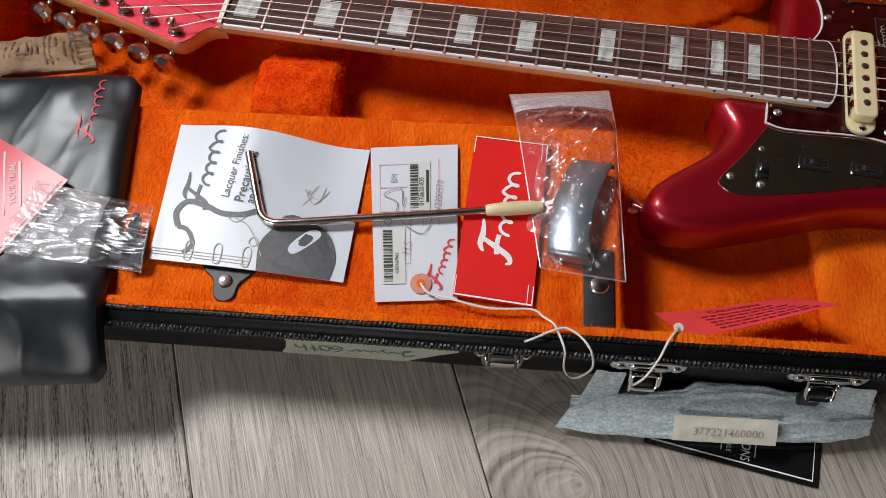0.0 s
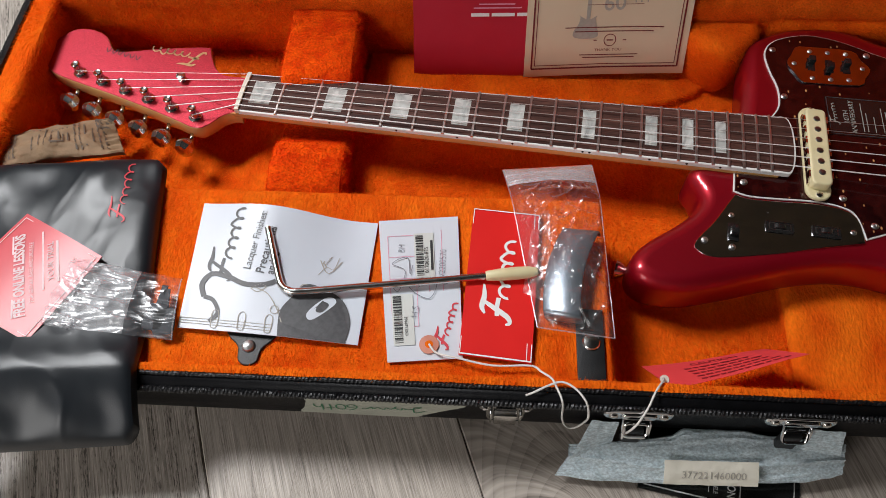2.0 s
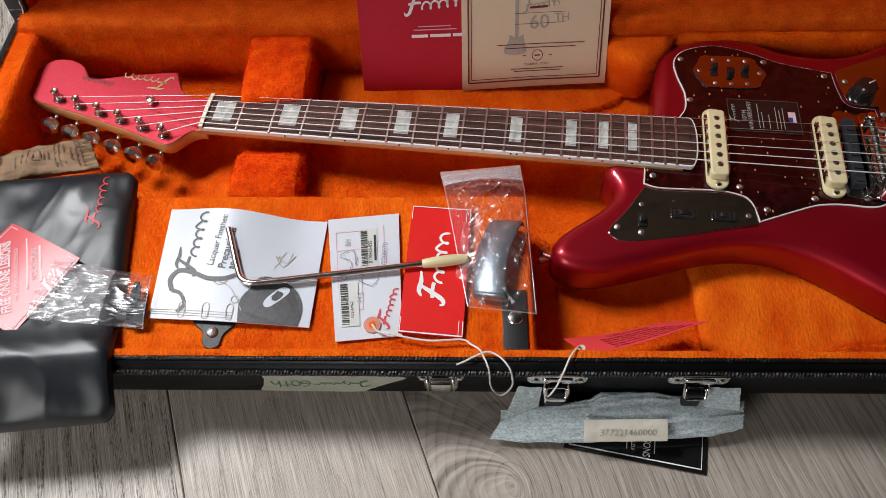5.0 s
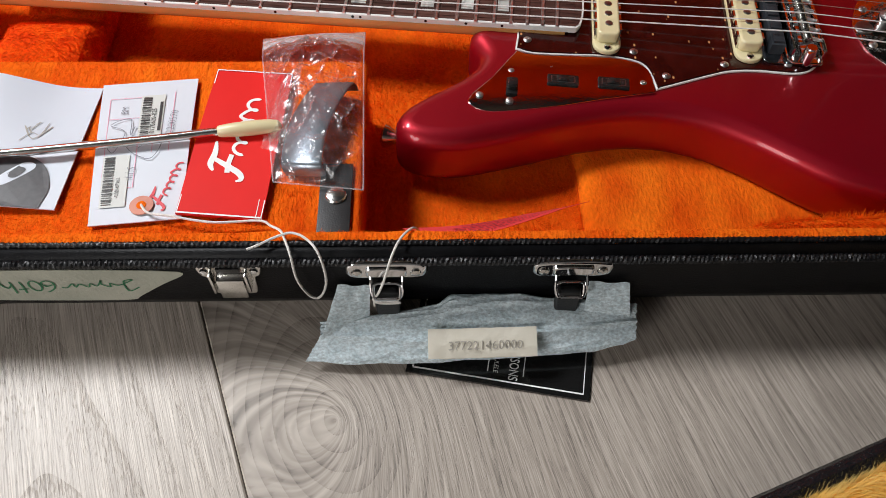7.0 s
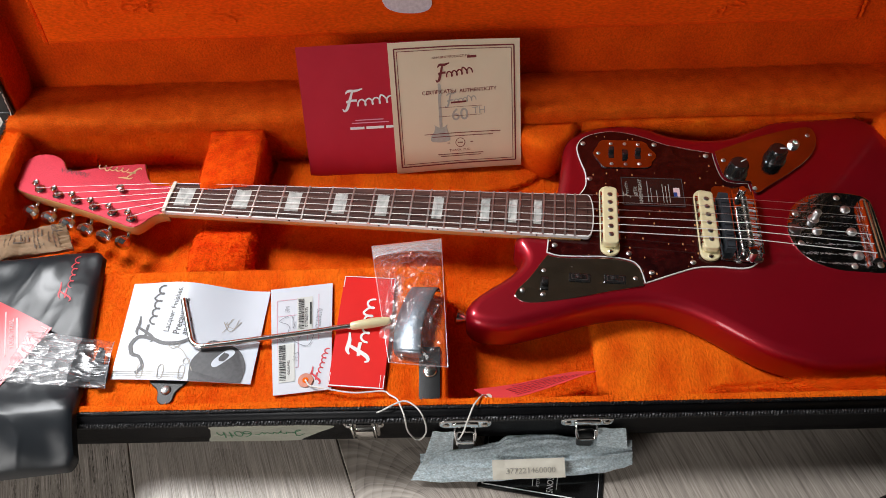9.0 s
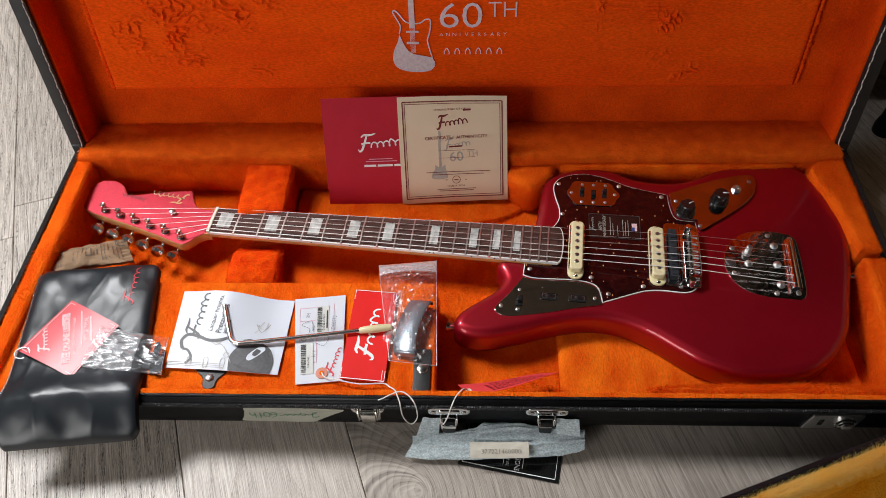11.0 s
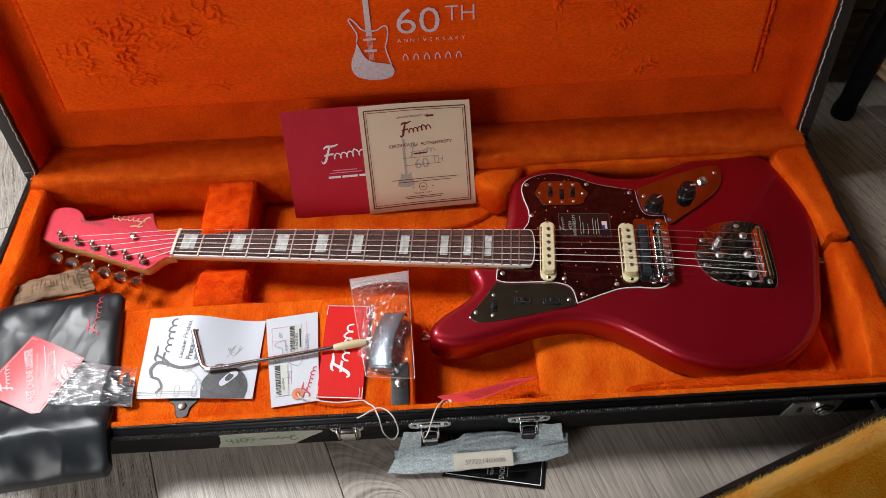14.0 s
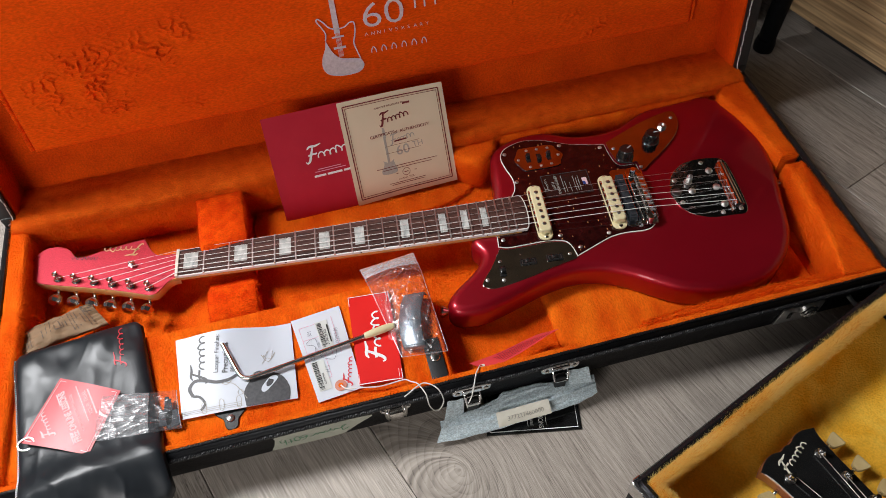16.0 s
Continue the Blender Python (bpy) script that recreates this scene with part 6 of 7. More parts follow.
# vibrato arm lying over the papers
arm = thing("vibrato_arm", (0.0, 0.075, TOP + 0.004), "bent chrome guitar vibrato arm with a cream tip", "vibrato arm")
AZ = TOP + 0.0085
part("arm_rod", tube(path3([(-0.0972, 0.1135, AZ + 0.003), (-0.0905, 0.0940, AZ + 0.002), (-0.0845, 0.0765, AZ), (-0.0805, 0.0680, AZ), (-0.0740, 0.0640, AZ), (-0.0640, 0.0640, AZ), (-0.02, 0.0703, AZ - 0.001), (0.03, 0.0770, AZ - 0.001), (0.0690, 0.0822, AZ)], 8), 0.0027, 14), M_NICKEL, arm, world_space=True)
part("arm_tip", tube([(0.0640, 0.0815, AZ), (0.0655, 0.0817, AZ), (0.074, 0.0829, AZ), (0.086, 0.0846, AZ), (0.095, 0.0859, AZ), (0.1005, 0.0866, AZ), (0.1020, 0.0868, AZ)], [0.0030, 0.0037, 0.0044, 0.0047, 0.0042, 0.0030, 0.0012], 16), M_CREAM, arm, "cream plastic tip", world_space=True)

# clear zip bag with a chrome cover
bag = thing("zip_bag", (0.115, 0.11, TOP), "clear plastic zip bag holding a chrome cover", "plastic bag")


def crinkle(u, v, seed):
    """Sharp folds in thin film, long and at odd angles."""
    out = 0.0
    for turn, fu, fv, deep in ((25, 1.8, 8.0, 0.0030), (-35, 2.2, 9.0, 0.0024), (70, 2.4, 9.0, 0.0018), (8, 3.0, 20.0, 0.0007)):
        c, q = math.cos(radians(turn)), math.sin(radians(turn))
        x, y = u * c + v * 2 * q, v * 2 * c - u * q
        out += deep * max(0.0, 1 - 3.2 * abs(noise.noise(Vector((x * fu, y * fv * 0.5, seed + turn))))) ** 2
    return out


def bag_lift(u, v):
    p = Vector((u * 7, v * 14, 0.3))
    body = math.sin(math.pi * min(max(u, 0), 1)) ** 0.7 * math.sin(math.pi * min(max(v, 0), 1)) ** 0.5
    calm = 0.15 if v > 0.82 else 1.0
    return 0.0165 * body * (1.0 if v < 0.75 else 0.6) + calm * (0.0030 * noise.noise(p) * body + crinkle(u, v, 2.0) * min(1.0, 3 * body)) + 0.0015


BG = quad_map((0.0760, 0.1900, TOP + 0.002), (0.1480, 0.1985, TOP + 0.001), (0.1535, 0.0395, TOP + 0.002), (0.1005, 0.0450, TOP + 0.003), lambda u, v: bag_lift(u, v) - 0.016 * (max(0.0, v - 0.72) / 0.28) ** 1.1)
part("bag_film", sheet(BG, 90, 170, 0.0003), M_FILM, bag, world_space=True).visible_shadow = False
part("zip_band", sheet(lambda u, v: BG(0.004 + 0.992 * u, 0.835 + 0.165 * v) + Vector((0, 0, 0.0007)), 20, 8, 0.0002), M_FILM3, bag, "milky film band above the zip", world_space=True).visible_shadow = False
for v in (0.845, 0.865, 0.93):
    part("zip_ridge", tube([BG(u / 12, v) + Vector((0, 0, 0.0006)) for u in range(13)], 0.0007, 6), M_FILM2, bag, "pressed zip ridge of the bag", world_space=True)
part("bag_seam", tube([BG(0, v / 20) for v in range(21)], 0.0005, 5), M_FILM2, bag, world_space=True)
part("bag_seam", tube([BG(1, v / 20) for v in range(21)], 0.0005, 5), M_FILM2, bag, world_space=True)
part("bag_seam", tube([BG(u / 12, 0) for u in range(13)], 0.0005, 5), M_FILM2, bag, world_space=True)
fold = quad_map((0.0985, 0.1345, TOP + 0.0062), (0.110, 0.140, TOP + 0.009), (0.1120, 0.060, TOP + 0.010), (0.0905, 0.0705, TOP + 0.0062), lambda u, v: 0.002 * noise.noise(Vector((u * 5, v * 9, 2))))
part("bag_fold", sheet(fold, 10, 20, 0.0003), M_FILM, bag, world_space=True).visible_shadow = False


def bent_cover(lean, width, thick, bow):
    """A bowed plate with its two ends rounded down, lying tilted on its side."""
    bm = bmesh.new()
    line = [Vector(p) for p in path3([(0, -0.0370, -0.0080), (0, -0.0372, -0.0035), (0, -0.0352, 0.0004), (0, -0.0300, 0.0018), (0, -0.0150, 0.0033), (0, 0.0, 0.0038), (0, 0.0150, 0.0033), (0, 0.0300, 0.0018), (0, 0.0352, 0.0004), (0, 0.0372, -0.0035), (0, 0.0370, -0.0080)], 5)]
    turned = Matrix.Rotation(-math.radians(lean), 3, "Y")
    rings = []
    for i, p in enumerate(line):
        d = (line[min(i + 1, len(line) - 1)] - line[max(i - 1, 0)]).normalized()
        n = Vector((0, -d.z, d.y))
        h, c = width / 2, width / 2 - 0.0012
        ring = [(-h, -0.0008), (-c, 0.0), (c, 0.0), (h, -0.0008), (h, -0.0008 - thick), (c, -thick), (-c, -thick), (-h, -0.0008 - thick)]
        rings.append([bm.verts.new(turned @ (p + Vector((x + bow * (p.y / 0.037) ** 2, 0, 0)) + n * z) + Vector((0, 0, 0.0105))) for x, z in ring])
    for a, b in zip(rings, rings[1:]):
        for k in range(8):
            bm.faces.new((a[k], a[(k + 1) % 8], b[(k + 1) % 8], b[k]))
    bm.faces.new(rings[0])
    bm.faces.new(rings[-1])
    bmesh.ops.recalc_face_normals(bm, faces=bm.faces)
    return bm


cover = thing("bridge_cover", (0.121, 0.088, TOP - 0.001), "bent chrome guitar bridge cover inside the plastic bag", "guitar part", turn=-13)
part("cover_plate", bent_cover(14, 0.0265, 0.0009, 0.0045), M_COVER, cover)

# cord of the white tag
cord = single("cord", tube(path3([(0.0265, 0.0300, TOP + 0.0032), (0.032, 0.0235, TOP + 0.004), (0.045, 0.020, TOP + 0.0055), (0.070, 0.0155, TOP + 0.0052), (0.0955, 0.0165, TOP + 0.005), (0.103, 0.012, TOP + 0.006), (0.109, 0.007, 0.0785), (0.112, 0.001, 0.0795), (0.116, -0.009, 0.0775), (0.1175, -0.0135, 0.060), (0.122, -0.0140, 0.044), (0.1275, -0.0142, 0.041), (0.1325, -0.0140, 0.052), (0.134, -0.0140, 0.067), (0.131, -0.0085, 0.0795), (0.124, 0.000, 0.0805), (0.1155, 0.004, 0.0805), (0.106, 0.001, 0.0800), (0.098, -0.003, 0.0790), (0.092, -0.0055, 0.0785)], 10), 0.00075, 7), M_CORD, "white cotton cord looped over the case rim", "cord")

# coral caution tag tied to the handle
CT = quad_map((0.1760, 0.0300, 0.0480), (0.2705, 0.0540, 0.0320), (0.2885, 0.0385, 0.0625), (0.1940, 0.0105, 0.0595), lambda u, v: -0.004 * math.sin(math.pi * min(1.0, u * 1.2)))
caut = single("caution_tag", sheet(CT, 24, 8, 0.0006), M_CAUTION, "coral red paper caution tag tied to the case handle", "tag")
cb2, rr = [], random.Random(8)
for r_ in range(5):
    v, u = 0.12 + 0.125 * r_, 0.25
    while u < 0.86 - 0.03 * r_:
        w = rr.uniform(0.03, 0.08)
        cb2.append([(u, v), (u + w, v), (u + w, v + 0.040), (u, v + 0.040)])
        u += w + 0.014
cbm = ink(cb2, CT)
letters("CAUTION", CT, (0.34, 0.76), 0.0046, 0, (0.098, 0.045), bm=cbm, stretch=1.25, bold=0.015)
printed("small_print", cbm, M_CAUTINK, caut)
printed("eyelet", lathe([(0.0032, 0), (0.0032, 0.0005), (0.0018, 0.0005)], (0.1890, 0.0180, 0.0560), 16), M_TAPE, caut)
single("cord", tube(path3([(0.1880, 0.0190, 0.0560), (0.1830, 0.0100, 0.0760), (0.1760, 0.000, 0.0805), (0.171, -0.010, 0.0775), (0.1665, -0.0165, 0.064), (0.1625, -0.0185, 0.052), (0.1595, -0.0185, 0.0455), (0.1630, -0.0200, 0.0440), (0.1745, -0.0200, 0.0440), (0.1700, -0.0195, 0.0455), (0.1610, -0.0190, 0.0450), (0.1600, -0.0200, 0.0410)], 9), 0.00075, 7), M_CORD, "white cotton cord tying a tag to the handle ring", "cord")

# ---------- soft pouch with its tag and small bag ----------
PBASE = 0.0702


def pouch_pt(u, v, side):
    """u across, v from the overhanging end to the back; side 1: upper skin, 0: lower skin."""
    tl, tr, br, bl = Vector((-0.3370, 0.1660)), Vector((-0.1915, 0.1790)), Vector((-0.1620, -0.0430)), Vector((-0.3130, -0.0590))
    p = (bl * (1 - u) + br * u) * (1 - v) + (tl * (1 - u) + tr * u) * v
    mid = (bl + br + tl + tr) / 4
    corner = (max(0.0, abs(2 * u - 1) - 0.88) / 0.12 * max(0.0, abs(2 * v - 1) - 0.91) / 0.09) ** 1.6
    p = p + (mid - p) * 0.05 * corner
    e = max(0.0, 1 - abs(2 * u - 1) ** 14) * max(0.0, 1 - abs(2 * v - 1) ** 16)
    a, b = noise.noise(Vector((u * 2.2 + v * 0.8, v * 2.6 - u, 1.7))), noise.noise(Vector((u * 3.6 - v * 2.2, v * 3.4 + u * 2, 4.0)))
    crease = max(0.0, 1 - 5.0 * abs(noise.noise(Vector((u * 2.6 + v * 1.5, v * 3.4 - u * 2.0, 12.0))))) ** 2 * (0.35 + 0.65 * math.exp(-((v - 0.10) / 0.22) ** 2))
    folds = 0.0030 * a + 0.0012 * b + 0.0010 * crease + 0.0008 * (0.3 - abs(noise.noise(Vector((u * 7 + v * 3, v * 8 - u * 2, 7)))))
    folds += 0.0022 * math.sin(17 * u + 2.0) * math.exp(-((v - 0.06) / 0.06) ** 2) + 0.0026 * math.sin(11 * u + 0.6) * math.exp(-((v - 0.90) / 0.08) ** 2)
    thick = (0.0080 + 0.0030 * math.sin(math.pi * u) + 0.0015 * u + folds) * e ** 0.4
    rim = 0.20
    base = PBASE + 0.0072 * math.exp(-((v - rim) / 0.10) ** 2) if v > rim else PBASE + 0.0072 - 0.022 * ((rim - v) / rim) ** 1.4
    return Vector((p.x, p.y, base + (0.001 + thick if side else 0.0)))


def pouch_mesh():
    bm = bmesh.new()
    nu, nv = 88, 130
    up = [[bm.verts.new(pouch_pt(i / nu, j / nv, 1)) for j in range(nv + 1)] for i in range(nu + 1)]
    dn = [[bm.verts.new(pouch_pt(i / nu, j / nv, 0)) for j in range(nv + 1)] for i in range(nu + 1)]
    for i in range(nu):
        for j in range(nv):
            bm.faces.new((up[i][j], up[i + 1][j], up[i + 1][j + 1], up[i][j + 1]))
            bm.faces.new((dn[i][j], dn[i][j + 1], dn[i + 1][j + 1], dn[i + 1][j]))
    for i in range(nu):
        bm.faces.new((up[i][0], dn[i][0], dn[i + 1][0], up[i + 1][0]))
        bm.faces.new((up[i][nv], up[i + 1][nv], dn[i + 1][nv], dn[i][nv]))
    for j in range(nv):
        bm.faces.new((up[0][j], up[0][j + 1], dn[0][j + 1], dn[0][j]))
        bm.faces.new((up[nu][j], dn[nu][j], dn[nu][j + 1], up[nu][j + 1]))
    return bm


pouch = thing("pouch", (-0.252, 0.06, PBASE), "soft black leatherette zip pouch overhanging the case's front rim", "pouch")
part("pouch_skin", pouch_mesh(), M_LEATHERETTE, pouch, world_space=True)
PT_ = lambda u, v: pouch_pt(u, v, 1)
part("logo_mark", ink(script_mark(PT_, (0.845, 0.72), 0.052, 0.014, 84, 0.12, (0.146, 0.218)), PT_, up=0.0008), M_REDINK, pouch, "red embroidered script mark", smooth=False, world_space=True)
zipb = bmesh.new()
for j in range(90):
    v = 0.01 + 0.97 * j / 90
    p = pouch_pt(0.008, v, 1)
    box(p.x - 0.0018, p.x + 0.0002, p.y, p.y + 0.0013, p.z - 0.0015, p.z + 0.0004, bm=zipb)
part("zip_teeth", zipb, M_BLACK, pouch, "fine metal zip", world_space=True, smooth=False)
zp = pouch_pt(0.0, 0.86, 1)
zs = part("zip_slider", box(zp.x - 0.006, zp.x + 0.001, zp.y - 0.004, zp.y + 0.006, zp.z - 0.002, zp.z + 0.002, 0.001), M_CHROME, pouch, "", world_space=True)
part("zip_pull", tube(path3([(zp.x - 0.004, zp.y, zp.z), (zp.x - 0.010, zp.y - 0.001, zp.z - 0.001), (zp.x - 0.017, zp.y - 0.006, zp.z - 0.004)], 5), 0.0020, 8), M_TAGRED, zs, "red zip pull", world_space=True)


DS = (0.077, 0.077)
DT = quad_map((-0.2775, 0.1155, 0.0868), (-0.2110, 0.0815, 0.0868), (-0.2440, 0.0140, 0.0868), (-0.3160, 0.0475, 0.0862), lambda u, v: 0.0018 * math.sin(math.pi * u))
dia = single("hang_tag", sheet(DT, 12, 12, 0.0007), M_PINKRED, "square red lesson-offer tag lying on a black pouch", "tag")
def slant(off, a, b, width):
    """A line along the tag's diagonal, at an offset from its middle."""
    return stroke([(0.5 + off - a, 0.5 + off + a), (0.5 + off - b, 0.5 + off + b)], width, 1)


bl2 = stroke([(0.04, 0.04), (0.96, 0.04), (0.96, 0.96), (0.04, 0.96), (0.04, 0.04)], 0.012, 1)
bl2 += slant(-0.075, -0.32, 0.32, 0.016) + slant(0.120, -0.16, 0.30, 0.016)
dtb = ink(bl2, DT)
ink(script_mark(DT, (0.425, 0.195), 0.034, 0.013, 135, 0.16, DS), DT, dtb)
letters("FREE ONLINE LESSONS", DT, (0.502, 0.502), 0.0072, 135, DS, bm=dtb, stretch=0.68, bold=0.035, align="CENTER")
letters("FOR GUITAR, BASS AND UKULELE", DT, (0.560, 0.560), 0.0030, 135, DS, bm=dtb, stretch=0.80, align="CENTER")
letters("YOUR TRIAL", DT, (0.640, 0.740), 0.0044, 135, DS, bm=dtb, stretch=0.95, bold=0.01, align="CENTER")
ink(slant(0.215, -0.12, 0.20, 0.022), DT, dtb)
# ink is pinkish: the gloss over white print is put into its colour
printed("white_print", dtb, M_PINKWHITE, dia)
single("wire_ring", tube([(-0.309 + 0.0085 * math.cos(a), 0.0435 + 0.0070 * math.sin(a), 0.0878) for a in (0.35 * k for k in range(16))], 0.0007, 6), M_NICKEL, "thin metal ring through a tag", "ring")
HB = quad_map((-0.2280, 0.0775, 0.0885), (-0.1520, 0.0690, 0.0800), (-0.1490, 0.0225, 0.0790), (-0.2370, 0.0255, 0.0885), lambda u, v: (0.75 - 0.5 * min(max((u - 0.45) / 0.25, 0.0), 1.0)) * crinkle(u * 0.9, v * 0.6, 7.0) + 0.0024 * math.sin(math.pi * min(max(v, 0.0), 1.0)) ** 0.6)
hbag = thing("zip_bag", (-0.19, 0.045, 0.078), "small crumpled clear bag with two black keys inside", "plastic bag")
part("bag_film", sheet(lambda u, v: HB(0.62 * u, v), 70, 70, 0.0003), M_FILM2, hbag, "crumpled doubled film", world_space=True).visible_shadow = False
part("bag_film", sheet(lambda u, v: HB(0.62 + 0.38 * u, v), 40, 70, 0.0003), M_FILM, hbag, "clear end of the bag", world_space=True).visible_shadow = False
part("zip_ridge", tube([HB(0.16, v / 10) + Vector((0, 0, 0.0004)) for v in range(11)], 0.0007, 6), M_FILM2, hbag, world_space=True)
part("bag_seam", tube([HB(1, v / 10) for v in range(11)], 0.0005, 5), M_FILM2, hbag, world_space=True)
for dx, dy, a in ((-0.1595, 0.0450, 8), (-0.1650, 0.0480, -4)):
    key = thing("key", (dx, dy, 0.0765), "small black-handled case key in a clear bag", "key", "keys in the bag", turn=a)
    part("key_head", slab(rect(-0.0075, 0.0075, -0.018, 0.002, 0.003, 3), 0, 0.0024, 0.0006, 1), M_MUTE, key)
    part("key_blade", box(-0.0022, 0.0022, 0.0015, 0.017, 0.0003, 0.0017, 0.0003, 1), M_MUTE, key)

# brown drying-agent packet
DP = quad_map((-0.3430, 0.2110, 0.0560), (-0.2650, 0.2420, 0.0470), (-0.2360, 0.1945, 0.0600), (-0.3360, 0.1740, 0.0640),
              lambda u, v: 0.009 * (math.sin(math.pi * min(u / 0.9, 1.0)) * math.sin(math.pi * v)) ** 0.6 + 0.0034 * noise.noise(Vector((u * 6, v * 5, 8))) + 0.0014 * abs(noise.noise(Vector((u * 17, v * 12, 3)))) + (0.0016 * math.sin(v * 44) if u > 0.9 else 0.0))
pack = single("drying_agent_packet", sheet(DP, 44, 40, 0.004), M_KRAFT, "crumpled brown paper drying-agent packet tucked behind a pouch", "packet")
dpb = []
for u, v0, v1 in ((0.30, 0.22, 0.8), (0.36, 0.3, 0.75), (0.41, 0.25, 0.8), (0.74, 0.2, 0.8), (0.80, 0.25, 0.7), (0.60, 0.3, 0.72)):
    dpb += stroke([(u, v0), (u, v1)], (0.012, 0.02), 2)
dpb += stroke([(0.46, 0.30), (0.46, 0.72), (0.56, 0.72), (0.56, 0.30), (0.46, 0.30)], (0.010, 0.03), 1) + stroke([(0.86, 0.70), (0.94, 0.70), (0.94, 0.95), (0.86, 0.95), (0.86, 0.70)], (0.03, 0.06), 1)
rp = random.Random(4)
for k in range(7):
    u = (0.06, 0.10, 0.14, 0.65, 0.69, 0.84, 0.88)[k]
    v = 0.12
    while v < 0.85:
        h = rp.uniform(0.04, 0.12)
        dpb.append([(u, v), (u + 0.012, v), (u + 0.012, v + h), (u, v + h)])
        v += h + 0.03
pb_ = ink(dpb, DP, up=0.0009)
letters("1", DP, (0.49, 0.36), 0.010, 0, (0.087, 0.040), 0.0007, bm=pb_)
printed("packet_print", pb_, M_PACKINK, pack)

# ---------- folder and certificate leaning on the lid ----------
FD = quad_map((-0.0063, 0.3855, 0.1605), (0.1400, 0.3875, 0.1640), (0.1400, 0.3300, 0.0205), (-0.0075, 0.3275, 0.0165), lambda u, v: 0.0)
folder = single("folder", sheet(FD, 8, 10, 0.0016), M_FOLDER, "crimson card folder standing against the lid", "folder")
FSZ = (0.143, 0.150)
printed("logo_mark", ink(script_mark(FD, (0.318, 0.515), 0.057, 0.024, 1, 0.13, FSZ), FD), M_WHITEINK, folder)
fb = stroke([(0.40, 0.440), (0.62, 0.440)], (0.008, 0.007), 2) + stroke([(0.37, 0.418), (0.66, 0.418)], (0.008, 0.007), 2)
printed("small_print", ink(fb, FD), M_PINKINK, folder)
printed("web_line", ink(stroke([(0.355, 0.378), (0.465, 0.378)], (0.014, 0.020), 2) + stroke([(0.48, 0.378), (0.62, 0.378)], (0.014, 0.020), 2) + stroke([(0.635, 0.378), (0.72, 0.379)], (0.014, 0.020), 2), FD), M_WHITEINK, folder)
CS = (0.150, 0.155)
CF = quad_map((0.0942, 0.3835, 0.1640), (0.2370, 0.3840, 0.1655), (0.2422, 0.3300, 0.0275), (0.0958, 0.3265, 0.0205), lambda u, v: 0.0014 * math.sin(math.pi * u))
cert = single("certificate", sheet(CF, 16, 12, 0.0012), M_CERT, "cream certificate card with a double maroon border", "certificate")
cb3 = []
for m_, w in ((0.045, 0.010), (0.065, 0.005)):
    cb3 += stroke([(m_, m_), (1 - m_, m_)], w, 2) + stroke([(1 - m_, m_), (1 - m_, 1 - m_)], w, 2) + stroke([(1 - m_, 1 - m_), (m_, 1 - m_)], w, 2) + stroke([(m_, 1 - m_), (m_, m_)], w, 2)
cw = ink(cb3, CF)
ink(script_mark(CF, (0.36, 0.70), 0.042, 0.020, 4, 0.15, CS), CF, cw)
letters("CERTIFICATE", CF, (0.24, 0.605), 0.0044, 2, CS, bm=cw, stretch=1.0, bold=0.012)
letters("of", CF, (0.475, 0.61), 0.0040, 2, CS, bm=cw)
letters("AUTHENTICITY", CF, (0.53, 0.61), 0.0044, 2, CS, bm=cw, stretch=1.0, bold=0.012)
letters("GENUINE PRODUCT OF", CF, (0.33, 0.868), 0.0026, 2, CS, bm=cw, stretch=1.1)
ink(stroke([(0.60, 0.875), (0.67, 0.877)], (0.01, 0.018), 1), CF, cw)
for u0, u1, v in ((0.24, 0.84, 0.295), (0.30, 0.78, 0.270)):
    ink(stroke([(u0, v), ((u0 + u1) / 2, v), (u1, v)], (0.008, 0.006), 2), CF, cw)
letters("THANK YOU", CF, (0.43, 0.145), 0.0028, 1, CS, bm=cw, stretch=1.1)
ink(stroke([(0.52 + 0.036 * math.cos(a), 0.215 + 0.036 * math.sin(a)) for a in (0.42 * k for k in range(16))], 0.005, 2), CF, cw)
ink(stroke([(0.50, 0.215), (0.54, 0.215)], (0.006, 0.008), 1) + stroke([(0.42, 0.215), (0.44, 0.215)], 0.006, 1) + stroke([(0.60, 0.215), (0.62, 0.215)], 0.006, 1), CF, cw)
for u0, u1, v in ((0.34, 0.70, 0.125), (0.36, 0.68, 0.108)):
    ink(stroke([(u0, v), (u1, v)], (0.006, 0.006), 1), CF, cw)
for v in (0.50, 0.43):
    ink(stroke([(0.36, v), (0.70, v + 0.004)], (0.003, 0.003), 1), CF, cw)
ink(stroke([(0.46, 0.535), (0.58, 0.54)], (0.01, 0.014), 1), CF, cw)
printed("maroon_print", cw, M_BROWNINK, cert)
cg = letters("60", CF, (0.46, 0.395), 0.0145, 2, CS, 0.0004, bold=0.01)
letters("TH", CF, (0.625, 0.440), 0.0085, 2, CS, 0.0004, bm=cg)
ink(script_mark(CF, (0.42, 0.50), 0.036, 0.017, 4, 0.12, CS), CF, cg, up=0.0004)
ink([[tuple(p) for p in smooth_outline([(0.31, 0.375, 0), (0.325, 0.36), (0.32, 0.32), (0.29, 0.27), (0.30, 0.235), (0.38, 0.225), (0.44, 0.24), (0.43, 0.30), (0.42, 0.345), (0.425, 0.365), (0.39, 0.345), (0.36, 0.345)], 4)]], CF, cg, up=0.0004)
ink([[(0.362, 0.34), (0.385, 0.34), (0.385, 0.58), (0.362, 0.58)]], CF, cg, up=0.0004)
